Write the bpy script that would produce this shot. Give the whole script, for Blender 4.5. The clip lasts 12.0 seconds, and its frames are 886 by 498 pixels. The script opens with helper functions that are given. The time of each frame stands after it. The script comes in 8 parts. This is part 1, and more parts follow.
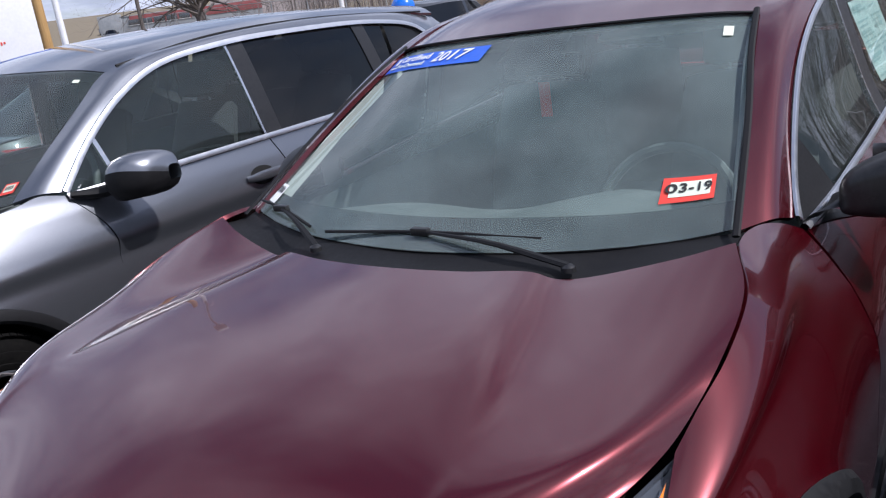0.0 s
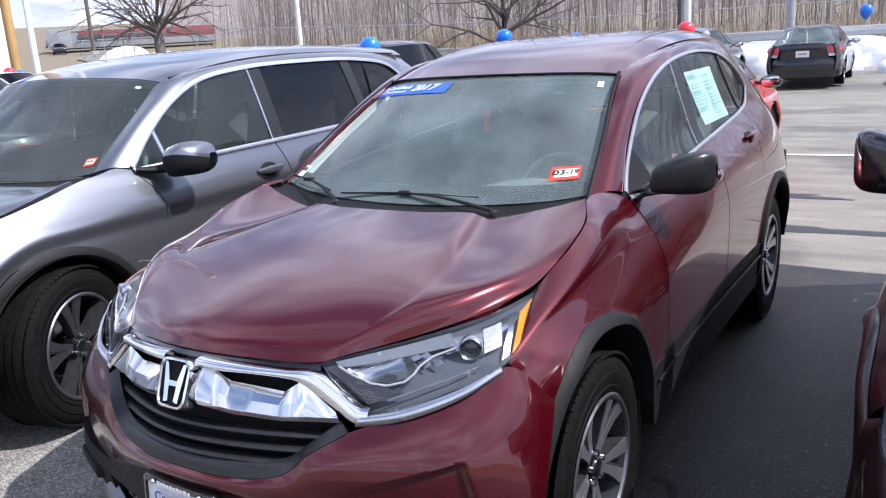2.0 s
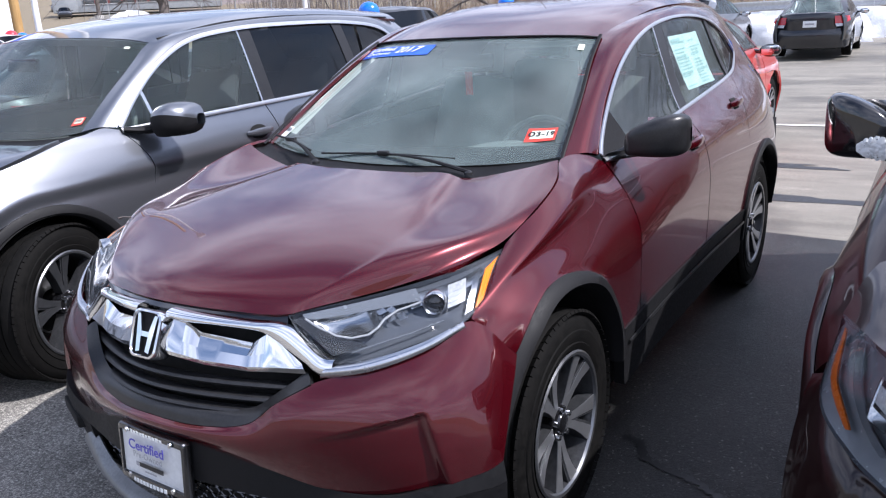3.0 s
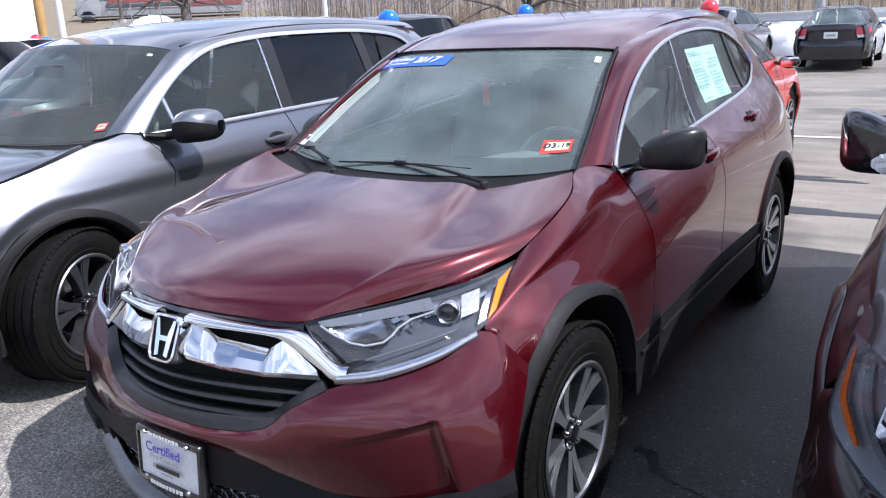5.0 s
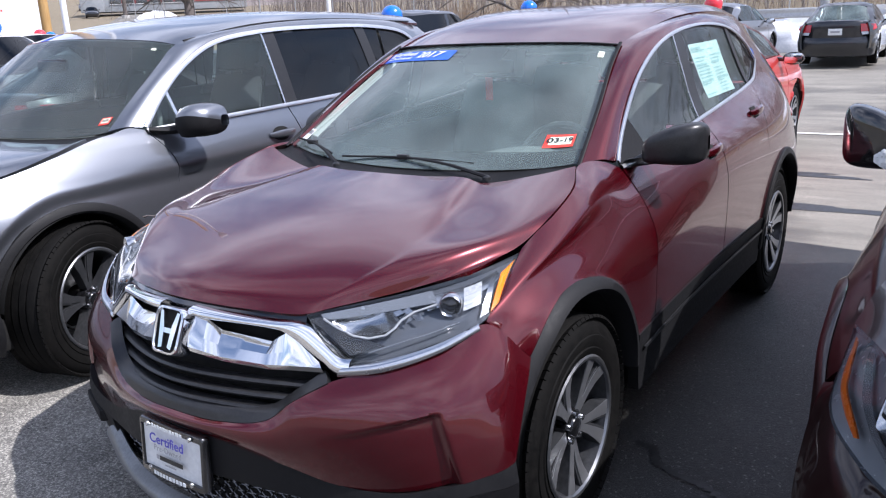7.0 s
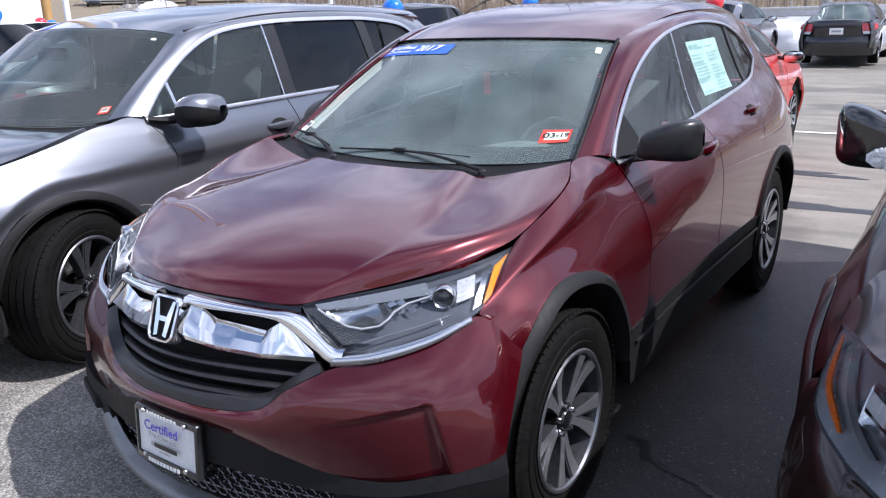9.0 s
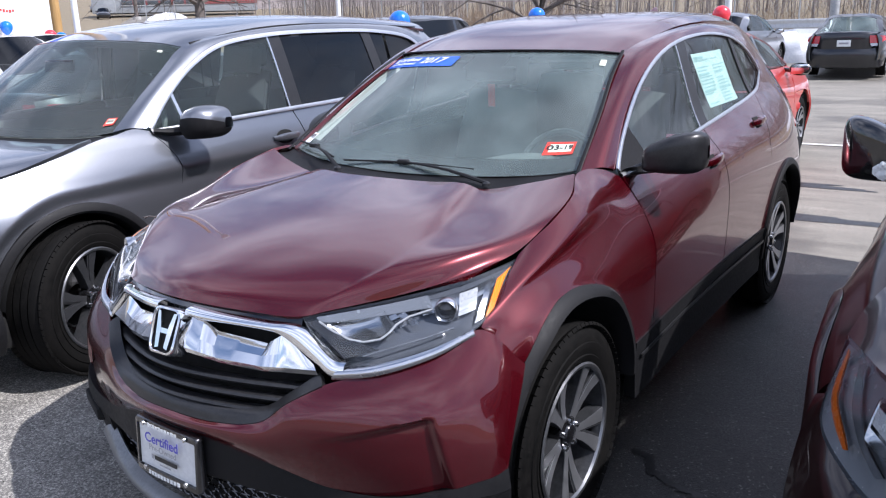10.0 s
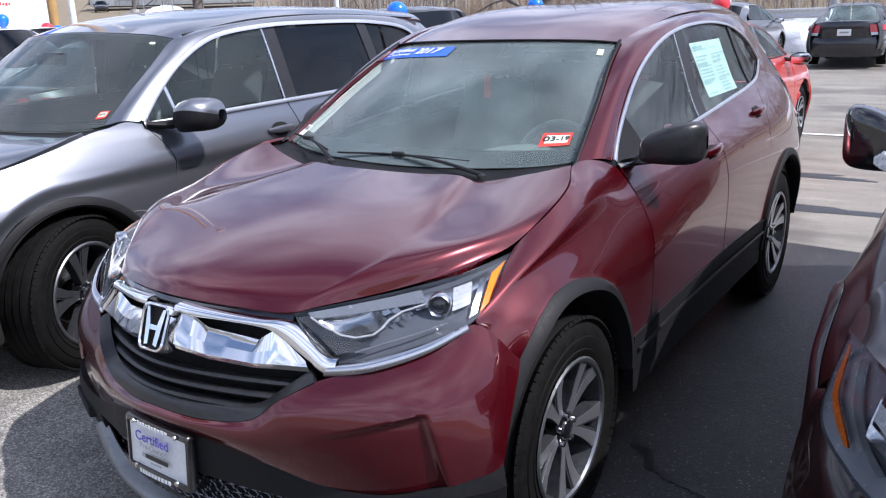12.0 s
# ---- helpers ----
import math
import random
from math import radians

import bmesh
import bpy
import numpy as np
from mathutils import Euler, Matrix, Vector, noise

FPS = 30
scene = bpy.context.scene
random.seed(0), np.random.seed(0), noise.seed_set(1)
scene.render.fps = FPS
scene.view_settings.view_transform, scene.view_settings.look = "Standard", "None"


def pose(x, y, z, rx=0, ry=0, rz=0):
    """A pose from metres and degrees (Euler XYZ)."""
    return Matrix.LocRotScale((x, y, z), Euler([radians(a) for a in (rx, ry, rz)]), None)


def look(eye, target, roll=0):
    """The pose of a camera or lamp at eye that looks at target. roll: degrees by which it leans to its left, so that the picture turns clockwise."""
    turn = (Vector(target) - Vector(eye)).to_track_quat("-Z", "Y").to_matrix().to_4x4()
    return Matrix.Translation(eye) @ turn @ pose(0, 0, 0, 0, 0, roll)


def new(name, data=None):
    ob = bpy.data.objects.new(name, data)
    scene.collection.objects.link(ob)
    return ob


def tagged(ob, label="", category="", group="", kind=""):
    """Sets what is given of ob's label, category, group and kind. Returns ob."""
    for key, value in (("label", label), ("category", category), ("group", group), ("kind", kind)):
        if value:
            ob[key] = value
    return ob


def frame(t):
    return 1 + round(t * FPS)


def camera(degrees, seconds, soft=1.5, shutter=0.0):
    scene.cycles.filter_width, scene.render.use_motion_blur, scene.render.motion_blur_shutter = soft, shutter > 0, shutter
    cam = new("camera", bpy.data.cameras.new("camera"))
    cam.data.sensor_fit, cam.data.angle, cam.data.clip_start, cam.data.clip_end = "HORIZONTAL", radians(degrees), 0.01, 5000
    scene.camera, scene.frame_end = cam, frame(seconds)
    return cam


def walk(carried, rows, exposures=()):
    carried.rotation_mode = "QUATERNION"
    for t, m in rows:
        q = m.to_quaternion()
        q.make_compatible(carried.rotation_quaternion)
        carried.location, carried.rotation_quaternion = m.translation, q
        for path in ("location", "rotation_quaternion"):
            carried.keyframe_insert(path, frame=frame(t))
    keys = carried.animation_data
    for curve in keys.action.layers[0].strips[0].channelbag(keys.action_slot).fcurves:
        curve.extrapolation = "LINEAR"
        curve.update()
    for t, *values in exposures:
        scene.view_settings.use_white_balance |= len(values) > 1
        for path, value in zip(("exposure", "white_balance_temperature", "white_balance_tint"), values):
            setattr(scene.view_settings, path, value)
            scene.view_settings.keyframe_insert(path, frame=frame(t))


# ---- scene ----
# camera and walk
cam = camera(57.0, 12.0, soft=1.2)
PATH = [
    (0, (1.141, -1.074, 1.589), (-0.019, 0.456, 1.029), -8.1),
    (0.5, (1.379, -1.354, 1.62), (0.235, 0.191, 1.068), -7.6),
    (1, (1.604, -1.648, 1.614), (0.484, -0.081, 1.075), -3.9),
    (1.5, (1.641, -2.021, 1.636), (0.641, -0.375, 1.098), -3.4),
    (2, (1.728, -2.119, 1.633), (0.686, -0.482, 1.148), -3.6),
    (2.5, (1.812, -2.121, 1.598), (0.729, -0.518, 1.093), -2.9),
    (3, (1.843, -2.102, 1.602), (0.796, -0.492, 1.047), -3.1),
    (5, (1.861, -2.12, 1.619), (0.779, -0.527, 1.081), -2.6),
    (5.5, (1.864, -2.118, 1.616), (0.755, -0.544, 1.078), -3.2),
    (6, (1.865, -2.106, 1.61), (0.756, -0.536, 1.06), -2.9),
    (6.5, (1.867, -2.108, 1.616), (0.767, -0.528, 1.074), -2.8),
    (7, (1.867, -2.128, 1.613), (0.78, -0.541, 1.067), -2.5),
    (9, (1.89, -2.138, 1.614), (0.807, -0.553, 1.054), -1.7),
    (9.5, (1.897, -2.121, 1.614), (0.802, -0.54, 1.067), -1.8),
    (10, (1.894, -2.12, 1.614), (0.793, -0.538, 1.081), -1.7),
    (10.5, (1.891, -2.098, 1.608), (0.793, -0.508, 1.088), -1.3),
    (11, (1.891, -2.093, 1.608), (0.778, -0.514, 1.09), -1.9),
    (11.5, (1.89, -2.087, 1.606), (0.787, -0.505, 1.076), -2.3),
    (12, (1.886, -2.076, 1.607), (0.787, -0.499, 1.055), -2.0),
]
walk(cam, [(t, look(eye, target, roll)) for t, eye, target, roll in PATH], [(0, -0.18, 5900, 16), (0.5, 0.48, 5900, 16), (1.2, 0.48, 5900, 16), (3.0, 0.44, 5900, 16), (5.2, 0.50, 5900, 16), (6.0, 0.43, 5900, 16), (12, 0.38, 5900, 16)])

# ---- world, sun, exposure ----
SUN_DIR = Vector((0.80, 0.18, 1.0)).normalized()
sun = new("sun", bpy.data.lights.new("sun", "SUN"))
sun.data.energy, sun.data.angle, sun.data.color = 5.0, radians(0.53), (1.0, 0.95, 0.88)
sun.matrix_world = Matrix.Translation((8, -1, 9)) @ SUN_DIR.to_track_quat("Z", "Y").to_matrix().to_4x4()

world = bpy.data.worlds.new("world")
scene.world = world
world.use_nodes = True
_n, _l = world.node_tree.nodes, world.node_tree.links
_n.clear()
_sky = _n.new("ShaderNodeTexSky")
_sky.sky_type, _sky.sun_disc = "NISHITA", False
_sky.sun_elevation = math.asin(SUN_DIR.z)
_sky.sun_rotation = math.atan2(SUN_DIR.x, SUN_DIR.y)
_sky.air_density, _sky.dust_density = 1.0, 1.5
_geo = _n.new("ShaderNodeTexCoord")
_sep = _n.new("ShaderNodeSeparateXYZ")
_l.new(_geo.outputs["Generated"], _sep.inputs[0])
# clouds on a flat layer: direction divided by its height
_addz = _n.new("ShaderNodeMath"); _addz.operation = "MAXIMUM"; _addz.inputs[1].default_value = 0.0
_l.new(_sep.outputs["Z"], _addz.inputs[0])
_addz2 = _n.new("ShaderNodeMath"); _addz2.operation = "ADD"; _addz2.inputs[1].default_value = 0.22
_l.new(_addz.outputs[0], _addz2.inputs[0])
_div = _n.new("ShaderNodeVectorMath"); _div.operation = "DIVIDE"
_comb = _n.new("ShaderNodeCombineXYZ")
for _i in range(3):
    _l.new(_addz2.outputs[0], _comb.inputs[_i])
_l.new(_geo.outputs["Generated"], _div.inputs[0]); _l.new(_comb.outputs[0], _div.inputs[1])
_noi = _n.new("ShaderNodeTexNoise")
_noi.inputs["Scale"].default_value, _noi.inputs["Detail"].default_value, _noi.inputs["Roughness"].default_value = 1.5, 7, 0.55
_noi.inputs["Distortion"].default_value = 0.4
_l.new(_div.outputs[0], _noi.inputs["Vector"])
_ramp = _n.new("ShaderNodeValToRGB")
_ramp.color_ramp.elements[0].position, _ramp.color_ramp.elements[1].position = 0.36, 0.56
_l.new(_noi.outputs["Fac"], _ramp.inputs["Fac"])
_noi2 = _n.new("ShaderNodeTexNoise")
_noi2.inputs["Scale"].default_value, _noi2.inputs["Detail"].default_value = 3.2, 5
_l.new(_div.outputs[0], _noi2.inputs["Vector"])
_cc = _n.new("ShaderNodeValToRGB")
_cc.color_ramp.elements[0].position, _cc.color_ramp.elements[1].position = 0.3, 0.68
_cc.color_ramp.elements[0].color = (2.8, 3.2, 4.3, 1)
_cc.color_ramp.elements[1].color = (8.6, 8.9, 9.8, 1)
_l.new(_noi2.outputs["Fac"], _cc.inputs["Fac"])
_mix = _n.new("ShaderNodeMix"); _mix.data_type = "RGBA"
_l.new(_ramp.outputs["Color"], _mix.inputs["Factor"])
_l.new(_sky.outputs[0], _mix.inputs["A"]); _l.new(_cc.outputs["Color"], _mix.inputs["B"])
_bg = _n.new("ShaderNodeBackground"); _bg.inputs["Strength"].default_value = 0.13
_out = _n.new("ShaderNodeOutputWorld")
_l.new(_mix.outputs["Result"], _bg.inputs["Color"]); _l.new(_bg.outputs[0], _out.inputs["Surface"])
scene.view_settings.exposure = 0.0

# ---- materials ----
def setup(name):
    m = bpy.data.materials.new(name)
    m.use_nodes = True
    nt = m.node_tree
    return m, nt, nt.nodes["Principled BSDF"]


def sockets(bsdf, **kw):
    for k, v in kw.items():
        bsdf.inputs[k.replace("_", " ")].default_value = v


def noise_node(nt, scale, detail=6, rough=0.55, coord="Object", stretch=None):
    tc = nt.nodes.new("ShaderNodeTexCoord")
    tex = nt.nodes.new("ShaderNodeTexNoise")
    tex.inputs["Scale"].default_value, tex.inputs["Detail"].default_value, tex.inputs["Roughness"].default_value = scale, detail, rough
    if stretch:
        mp = nt.nodes.new("ShaderNodeMapping")
        mp.inputs["Scale"].default_value = stretch
        nt.links.new(tc.outputs[coord], mp.inputs[0])
        nt.links.new(mp.outputs[0], tex.inputs["Vector"])
    else:
        nt.links.new(tc.outputs[coord], tex.inputs["Vector"])
    return tex


def ramp_node(nt, src, stops):
    r = nt.nodes.new("ShaderNodeValToRGB")
    while len(r.color_ramp.elements) < len(stops):
        r.color_ramp.elements.new(0.5)
    for e, (p, c) in zip(r.color_ramp.elements, stops):
        e.position, e.color = p, (*c, 1)
    nt.links.new(src, r.inputs["Fac"])
    return r


def range_node(nt, src, a, b, lo=0.3, hi=0.7):
    r = nt.nodes.new("ShaderNodeMapRange")
    for i, v in enumerate((lo, hi, a, b)):
        r.inputs[i + 1].default_value = v
    nt.links.new(src, r.inputs[0])
    return r


def bump_to(nt, bsdf, src, strength, dist=0.002):
    b = nt.nodes.new("ShaderNodeBump")
    b.inputs["Strength"].default_value, b.inputs["Distance"].default_value = strength, dist
    nt.links.new(src, b.inputs["Height"])
    nt.links.new(b.outputs[0], bsdf.inputs["Normal"])
    return b


def surface(name, c1, c2, scale=30.0, rough=(0.5, 0.7), metal=0.0, bump=0.0, dist=0.001, detail=6, coat=0.0, stretch=None, fine=4.0, spec=0.5):
    """A two-scale surface: blotches at scale, grain at scale x fine."""
    m, nt, b = setup(name)
    n1 = noise_node(nt, scale, detail, stretch=stretch)
    n2 = noise_node(nt, scale * fine, 4, stretch=stretch)
    mx = nt.nodes.new("ShaderNodeMath"); mx.operation = "ADD"
    nt.links.new(n1.outputs["Fac"], mx.inputs[0]); nt.links.new(n2.outputs["Fac"], mx.inputs[1])
    hf = nt.nodes.new("ShaderNodeMath"); hf.operation = "MULTIPLY"; hf.inputs[1].default_value = 0.5
    nt.links.new(mx.outputs[0], hf.inputs[0])
    r = ramp_node(nt, hf.outputs[0], [(0.36, c1), (0.64, c2)])
    nt.links.new(r.outputs["Color"], b.inputs["Base Color"])
    rr = range_node(nt, hf.outputs[0], rough[0], rough[1], 0.35, 0.65)
    nt.links.new(rr.outputs[0], b.inputs["Roughness"])
    sockets(b, Metallic=metal, Coat_Weight=coat, Specular_IOR_Level=spec)
    if coat:
        sockets(b, Coat_Roughness=0.04)
    if bump:
        bump_to(nt, b, n2.outputs["Fac"], bump, dist)
    return m


def car_paint(name, dark, light, metal=0.6, rough=0.34, dust=0.02, coat=1.0):
    """Metallic base with a clear coat, a little dust and orange peel."""
    m, nt, b = setup(name)
    fl = noise_node(nt, 900, 2)
    r = ramp_node(nt, fl.outputs["Fac"], [(0.3, dark), (0.7, light)])
    dn = noise_node(nt, 3.0, 8, 0.62)
    dr = range_node(nt, dn.outputs["Fac"], 0.0, dust, 0.45, 0.75)
    mx = nt.nodes.new("ShaderNodeMix"); mx.data_type = "RGBA"
    nt.links.new(dr.outputs[0], mx.inputs["Factor"])
    nt.links.new(r.outputs["Color"], mx.inputs["A"]); mx.inputs["B"].default_value = (0.30, 0.28, 0.26, 1)
    nt.links.new(mx.outputs["Result"], b.inputs["Base Color"])
    rr = range_node(nt, dn.outputs["Fac"], 0.004, 0.035, 0.4, 0.8)
    nt.links.new(rr.outputs[0], b.inputs["Coat Roughness"])
    sockets(b, Metallic=metal, Roughness=rough, Coat_Weight=coat, Coat_IOR=1.52, Specular_IOR_Level=0.5 * coat)
    pk = noise_node(nt, 260, 2)
    bm_ = nt.nodes.new("ShaderNodeBump"); bm_.inputs["Strength"].default_value = 0.02; bm_.inputs["Distance"].default_value = 0.0005
    nt.links.new(pk.outputs["Fac"], bm_.inputs["Height"]); nt.links.new(bm_.outputs[0], b.inputs["Coat Normal"])
    return m


def glass(name, tint, ior=1.5, rough=0.0, sheen_film=0.0):
    """Thin pane: tinted see-through with a Fresnel gloss."""
    m = bpy.data.materials.new(name)
    m.use_nodes = True
    nt = m.node_tree
    nt.nodes.clear()
    o = nt.nodes.new("ShaderNodeOutputMaterial")
    mix = nt.nodes.new("ShaderNodeMixShader")
    tr = nt.nodes.new("ShaderNodeBsdfTransparent"); tr.inputs[0].default_value = (*tint, 1)
    gl = nt.nodes.new("ShaderNodeBsdfGlossy"); gl.inputs["Roughness"].default_value = rough
    fr = nt.nodes.new("ShaderNodeFresnel"); fr.inputs[0].default_value = ior
    nt.links.new(fr.outputs[0], mix.inputs[0])
    if sheen_film:
        # uneven teal film that paints in sky reflection and cabin brightness
        dn = noise_node(nt, 2.2, 6, 0.6)
        fm = range_node(nt, dn.outputs["Fac"], sheen_film * 0.5, sheen_film * 1.5)
        df = nt.nodes.new("ShaderNodeBsdfDiffuse"); df.inputs[0].default_value = (0.52, 0.66, 0.64, 1)
        m2 = nt.nodes.new("ShaderNodeMixShader")
        nt.links.new(fm.outputs[0], m2.inputs[0]); nt.links.new(tr.outputs[0], m2.inputs[1]); nt.links.new(df.outputs[0], m2.inputs[2])
        nt.links.new(m2.outputs[0], mix.inputs[1])
    else:
        nt.links.new(tr.outputs[0], mix.inputs[1])
    nt.links.new(gl.outputs[0], mix.inputs[2]); nt.links.new(mix.outputs[0], o.inputs[0])
    return m


def plain(name, c, rough=0.5, metal=0.0, coat=0.0, emit=0.0):
    m, nt, b = setup(name)
    sockets(b, Base_Color=(*c, 1), Roughness=rough, Metallic=metal, Coat_Weight=coat)
    n = noise_node(nt, 40, 5)
    rr = range_node(nt, n.outputs["Fac"], max(rough - 0.06, 0.01), rough + 0.08)
    nt.links.new(rr.outputs[0], b.inputs["Roughness"])
    return m


RED = car_paint("dark red pearl paint", (0.056, 0.0009, 0.004), (0.118, 0.0022, 0.0085), rough=0.24)
STEEL = car_paint("steel grey metallic paint", (0.135, 0.143, 0.163), (0.265, 0.28, 0.31), metal=0.8, rough=0.32)
MAROON = car_paint("black cherry paint", (0.004, 0.0003, 0.0007), (0.010, 0.0006, 0.0013), metal=0.0, dust=0.004, coat=0.6)
CIVIC_RED = car_paint("bright red paint", (0.42, 0.02, 0.015), (0.55, 0.035, 0.025), metal=0.15, rough=0.4)
NAVY = car_paint("black paint", (0.006, 0.007, 0.010), (0.012, 0.014, 0.02), metal=0.3)
WHITE_CAR = car_paint("white paint", (0.72, 0.73, 0.74), (0.78, 0.78, 0.78), metal=0.0, rough=0.45)
TRIM = surface("black textured plastic", (0.006, 0.006, 0.007), (0.012, 0.012, 0.013), 60, (0.5, 0.68), bump=0.12, dist=0.0006, spec=0.22)
GLOSSBLACK = plain("gloss black trim", (0.008, 0.008, 0.009), 0.12, coat=1.0)
SATIN = surface("satin black mirror shell", (0.010, 0.010, 0.011), (0.02, 0.02, 0.021), 40, (0.30, 0.42), bump=0.05, dist=0.0004)
# near-black for linings, and for shade painted into recesses and gaps
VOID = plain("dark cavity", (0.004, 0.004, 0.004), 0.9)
CHROME = plain("chrome", (0.86, 0.87, 0.88), 0.06, 1.0)
SATIN_CHROME = plain("satin chrome", (0.62, 0.63, 0.65), 0.22, 1.0)
SILVER = surface("silver painted plastic", (0.17, 0.18, 0.19), (0.24, 0.25, 0.26), 30, (0.35, 0.5), metal=0.5)
RUBBER = surface("tyre rubber", (0.004, 0.004, 0.004), (0.009, 0.0085, 0.008), 24, (0.6, 0.82), bump=0.2, dist=0.0012, spec=0.08)
ALLOY = plain("machined alloy", (0.40, 0.41, 0.43), 0.40, 0.9)
WINDOW_CHROME = plain("window trim chrome", (0.66, 0.67, 0.69), 0.34, 1.0)
ALLOY_DARK = surface("dark painted alloy", (0.03, 0.032, 0.035), (0.055, 0.056, 0.06), 20, (0.3, 0.45), metal=0.4)
RIM_LIP = plain("brushed rim edge", (0.22, 0.225, 0.235), 0.34, 0.9)
BRAKE = plain("brake disc steel", (0.25, 0.25, 0.25), 0.4, 1.0)
CLEAR_SHIELD = glass("clean windshield glass", (0.78, 0.90, 0.87), 1.5, sheen_film=0.05)
WINDSHIELD = glass("windshield glass", (0.76, 0.90, 0.86), 1.58, sheen_film=0.17)
SIDEGLASS = glass("side glass", (0.62, 0.72, 0.69), 1.55, sheen_film=0.03)
PRIVACY = glass("privacy glass", (0.10, 0.11, 0.115), 1.52)
LENS = glass("clear lens plastic", (0.95, 0.96, 0.96), 1.45)
AMBER = plain("amber reflector", (0.78, 0.22, 0.004), 0.2, 0.0, 1.0)
AMBER_DEEP = plain("dim amber marker", (0.45, 0.10, 0.01), 0.25, 0.0, 1.0)
TAIL = plain("red tail lamp", (0.45, 0.01, 0.015), 0.15, 0.0, 1.0)
LAMPGREY = plain("grey lamp optic", (0.24, 0.26, 0.29), 0.22, 0.5)
LAMPWHITE = plain("white lamp optic", (0.50, 0.52, 0.55), 0.25, 0.3)
HEAD_BOWL = plain("headlamp dark bezel", (0.085, 0.095, 0.115), 0.14, 0.0, 0.5)
HEAD_SHELL = plain("headlamp grey reflector", (0.52, 0.54, 0.57), 0.14, 0.95)
CLOTH = surface("grey seat cloth", (0.15, 0.165, 0.165), (0.20, 0.215, 0.215), 6, (0.8, 0.95), fine=2)
DASH = surface("dark dashboard plastic", (0.085, 0.10, 0.098), (0.13, 0.145, 0.142), 8, (0.6, 0.75), fine=2)
DARKCLOTH = surface("charcoal seat cloth", (0.05, 0.055, 0.058), (0.07, 0.076, 0.08), 6, (0.8, 0.95), fine=2)
LINER = plain("light grey headliner", (0.45, 0.46, 0.45), 0.9)
PAPER = surface("white paper", (0.74, 0.76, 0.75), (0.82, 0.83, 0.82), 12, (0.6, 0.7))
PLATE_WHITE = surface("white plate", (0.62, 0.63, 0.63), (0.72, 0.73, 0.73), 20, (0.4, 0.5))
SHEET = surface("pale blue printed paper", (0.55, 0.72, 0.72), (0.66, 0.80, 0.79), 9, (0.6, 0.7))
INK_TEAL = plain("teal print", (0.38, 0.56, 0.57), 0.5)
INK = plain("black ink", (0.02, 0.02, 0.02), 0.5)
INK_GREY = plain("grey ink", (0.35, 0.35, 0.37), 0.5)
INK_BLUE = plain("blue ink", (0.09, 0.08, 0.45), 0.5)
BLUE_STRIP = plain("blue window strip", (0.025, 0.12, 0.62), 0.35)
RED_INK = plain("red sticker", (0.72, 0.06, 0.04), 0.45)
CREAM = plain("pale sticker", (0.70, 0.76, 0.62), 0.5)
BALLOON_BLUE = plain("blue balloon latex", (0.01, 0.16, 0.72), 0.22, coat=0.6)
BALLOON_RED = plain("red balloon latex", (0.70, 0.03, 0.05), 0.22, coat=0.6)

# ---- mesh helpers ----
def V(p):
    return Vector(p)


def spline(pts, n):
    """Centripetal Catmull-Rom through pts, n samples."""
    P = [np.array(p, float) for p in pts]
    if len(P) == 2:
        return [P[0] + (P[1] - P[0]) * k / (n - 1) for k in range(n)]
    P = [2 * P[0] - P[1]] + P + [2 * P[-1] - P[-2]]
    out = []
    m = len(P) - 3
    for k in range(n):
        s = k / (n - 1) * m
        i = min(int(s), m - 1)
        t = s - i
        a, b, c, d = P[i:i + 4]
        d0, d1, d2 = [max(float(np.linalg.norm(q)), 1e-9) ** 0.5 for q in (b - a, c - b, d - c)]
        m1 = d1 * ((b - a) / d0 - (c - a) / (d0 + d1) + (c - b) / d1)
        m2 = d1 * ((c - b) / d1 - (d - b) / (d1 + d2) + (d - c) / d2)
        out.append((2 * t ** 3 - 3 * t * t + 1) * b + (t ** 3 - 2 * t * t + t) * m1 + (3 * t * t - 2 * t ** 3) * c + (t ** 3 - t * t) * m2)
    return out


def loft(curves, nu, nv, crisp=False):
    """Rows of nu points lofted through the curves in nv steps."""
    rows = [spline(c, nu) for c in curves]
    if crisp:
        # straight facets between the curves, for hard edges
        return [[np.array(p) for p in r] for r in rows]
    cols = [spline([r[i] for r in rows], nv) for i in range(nu)]
    return [[cols[i][j] for i in range(nu)] for j in range(nv)]


def both(pts):
    """A half curve from the centre outward, mirrored to a whole one."""
    return [(-p[0], p[1], p[2]) for p in reversed(pts) if abs(p[0]) > 1e-6] + list(pts)


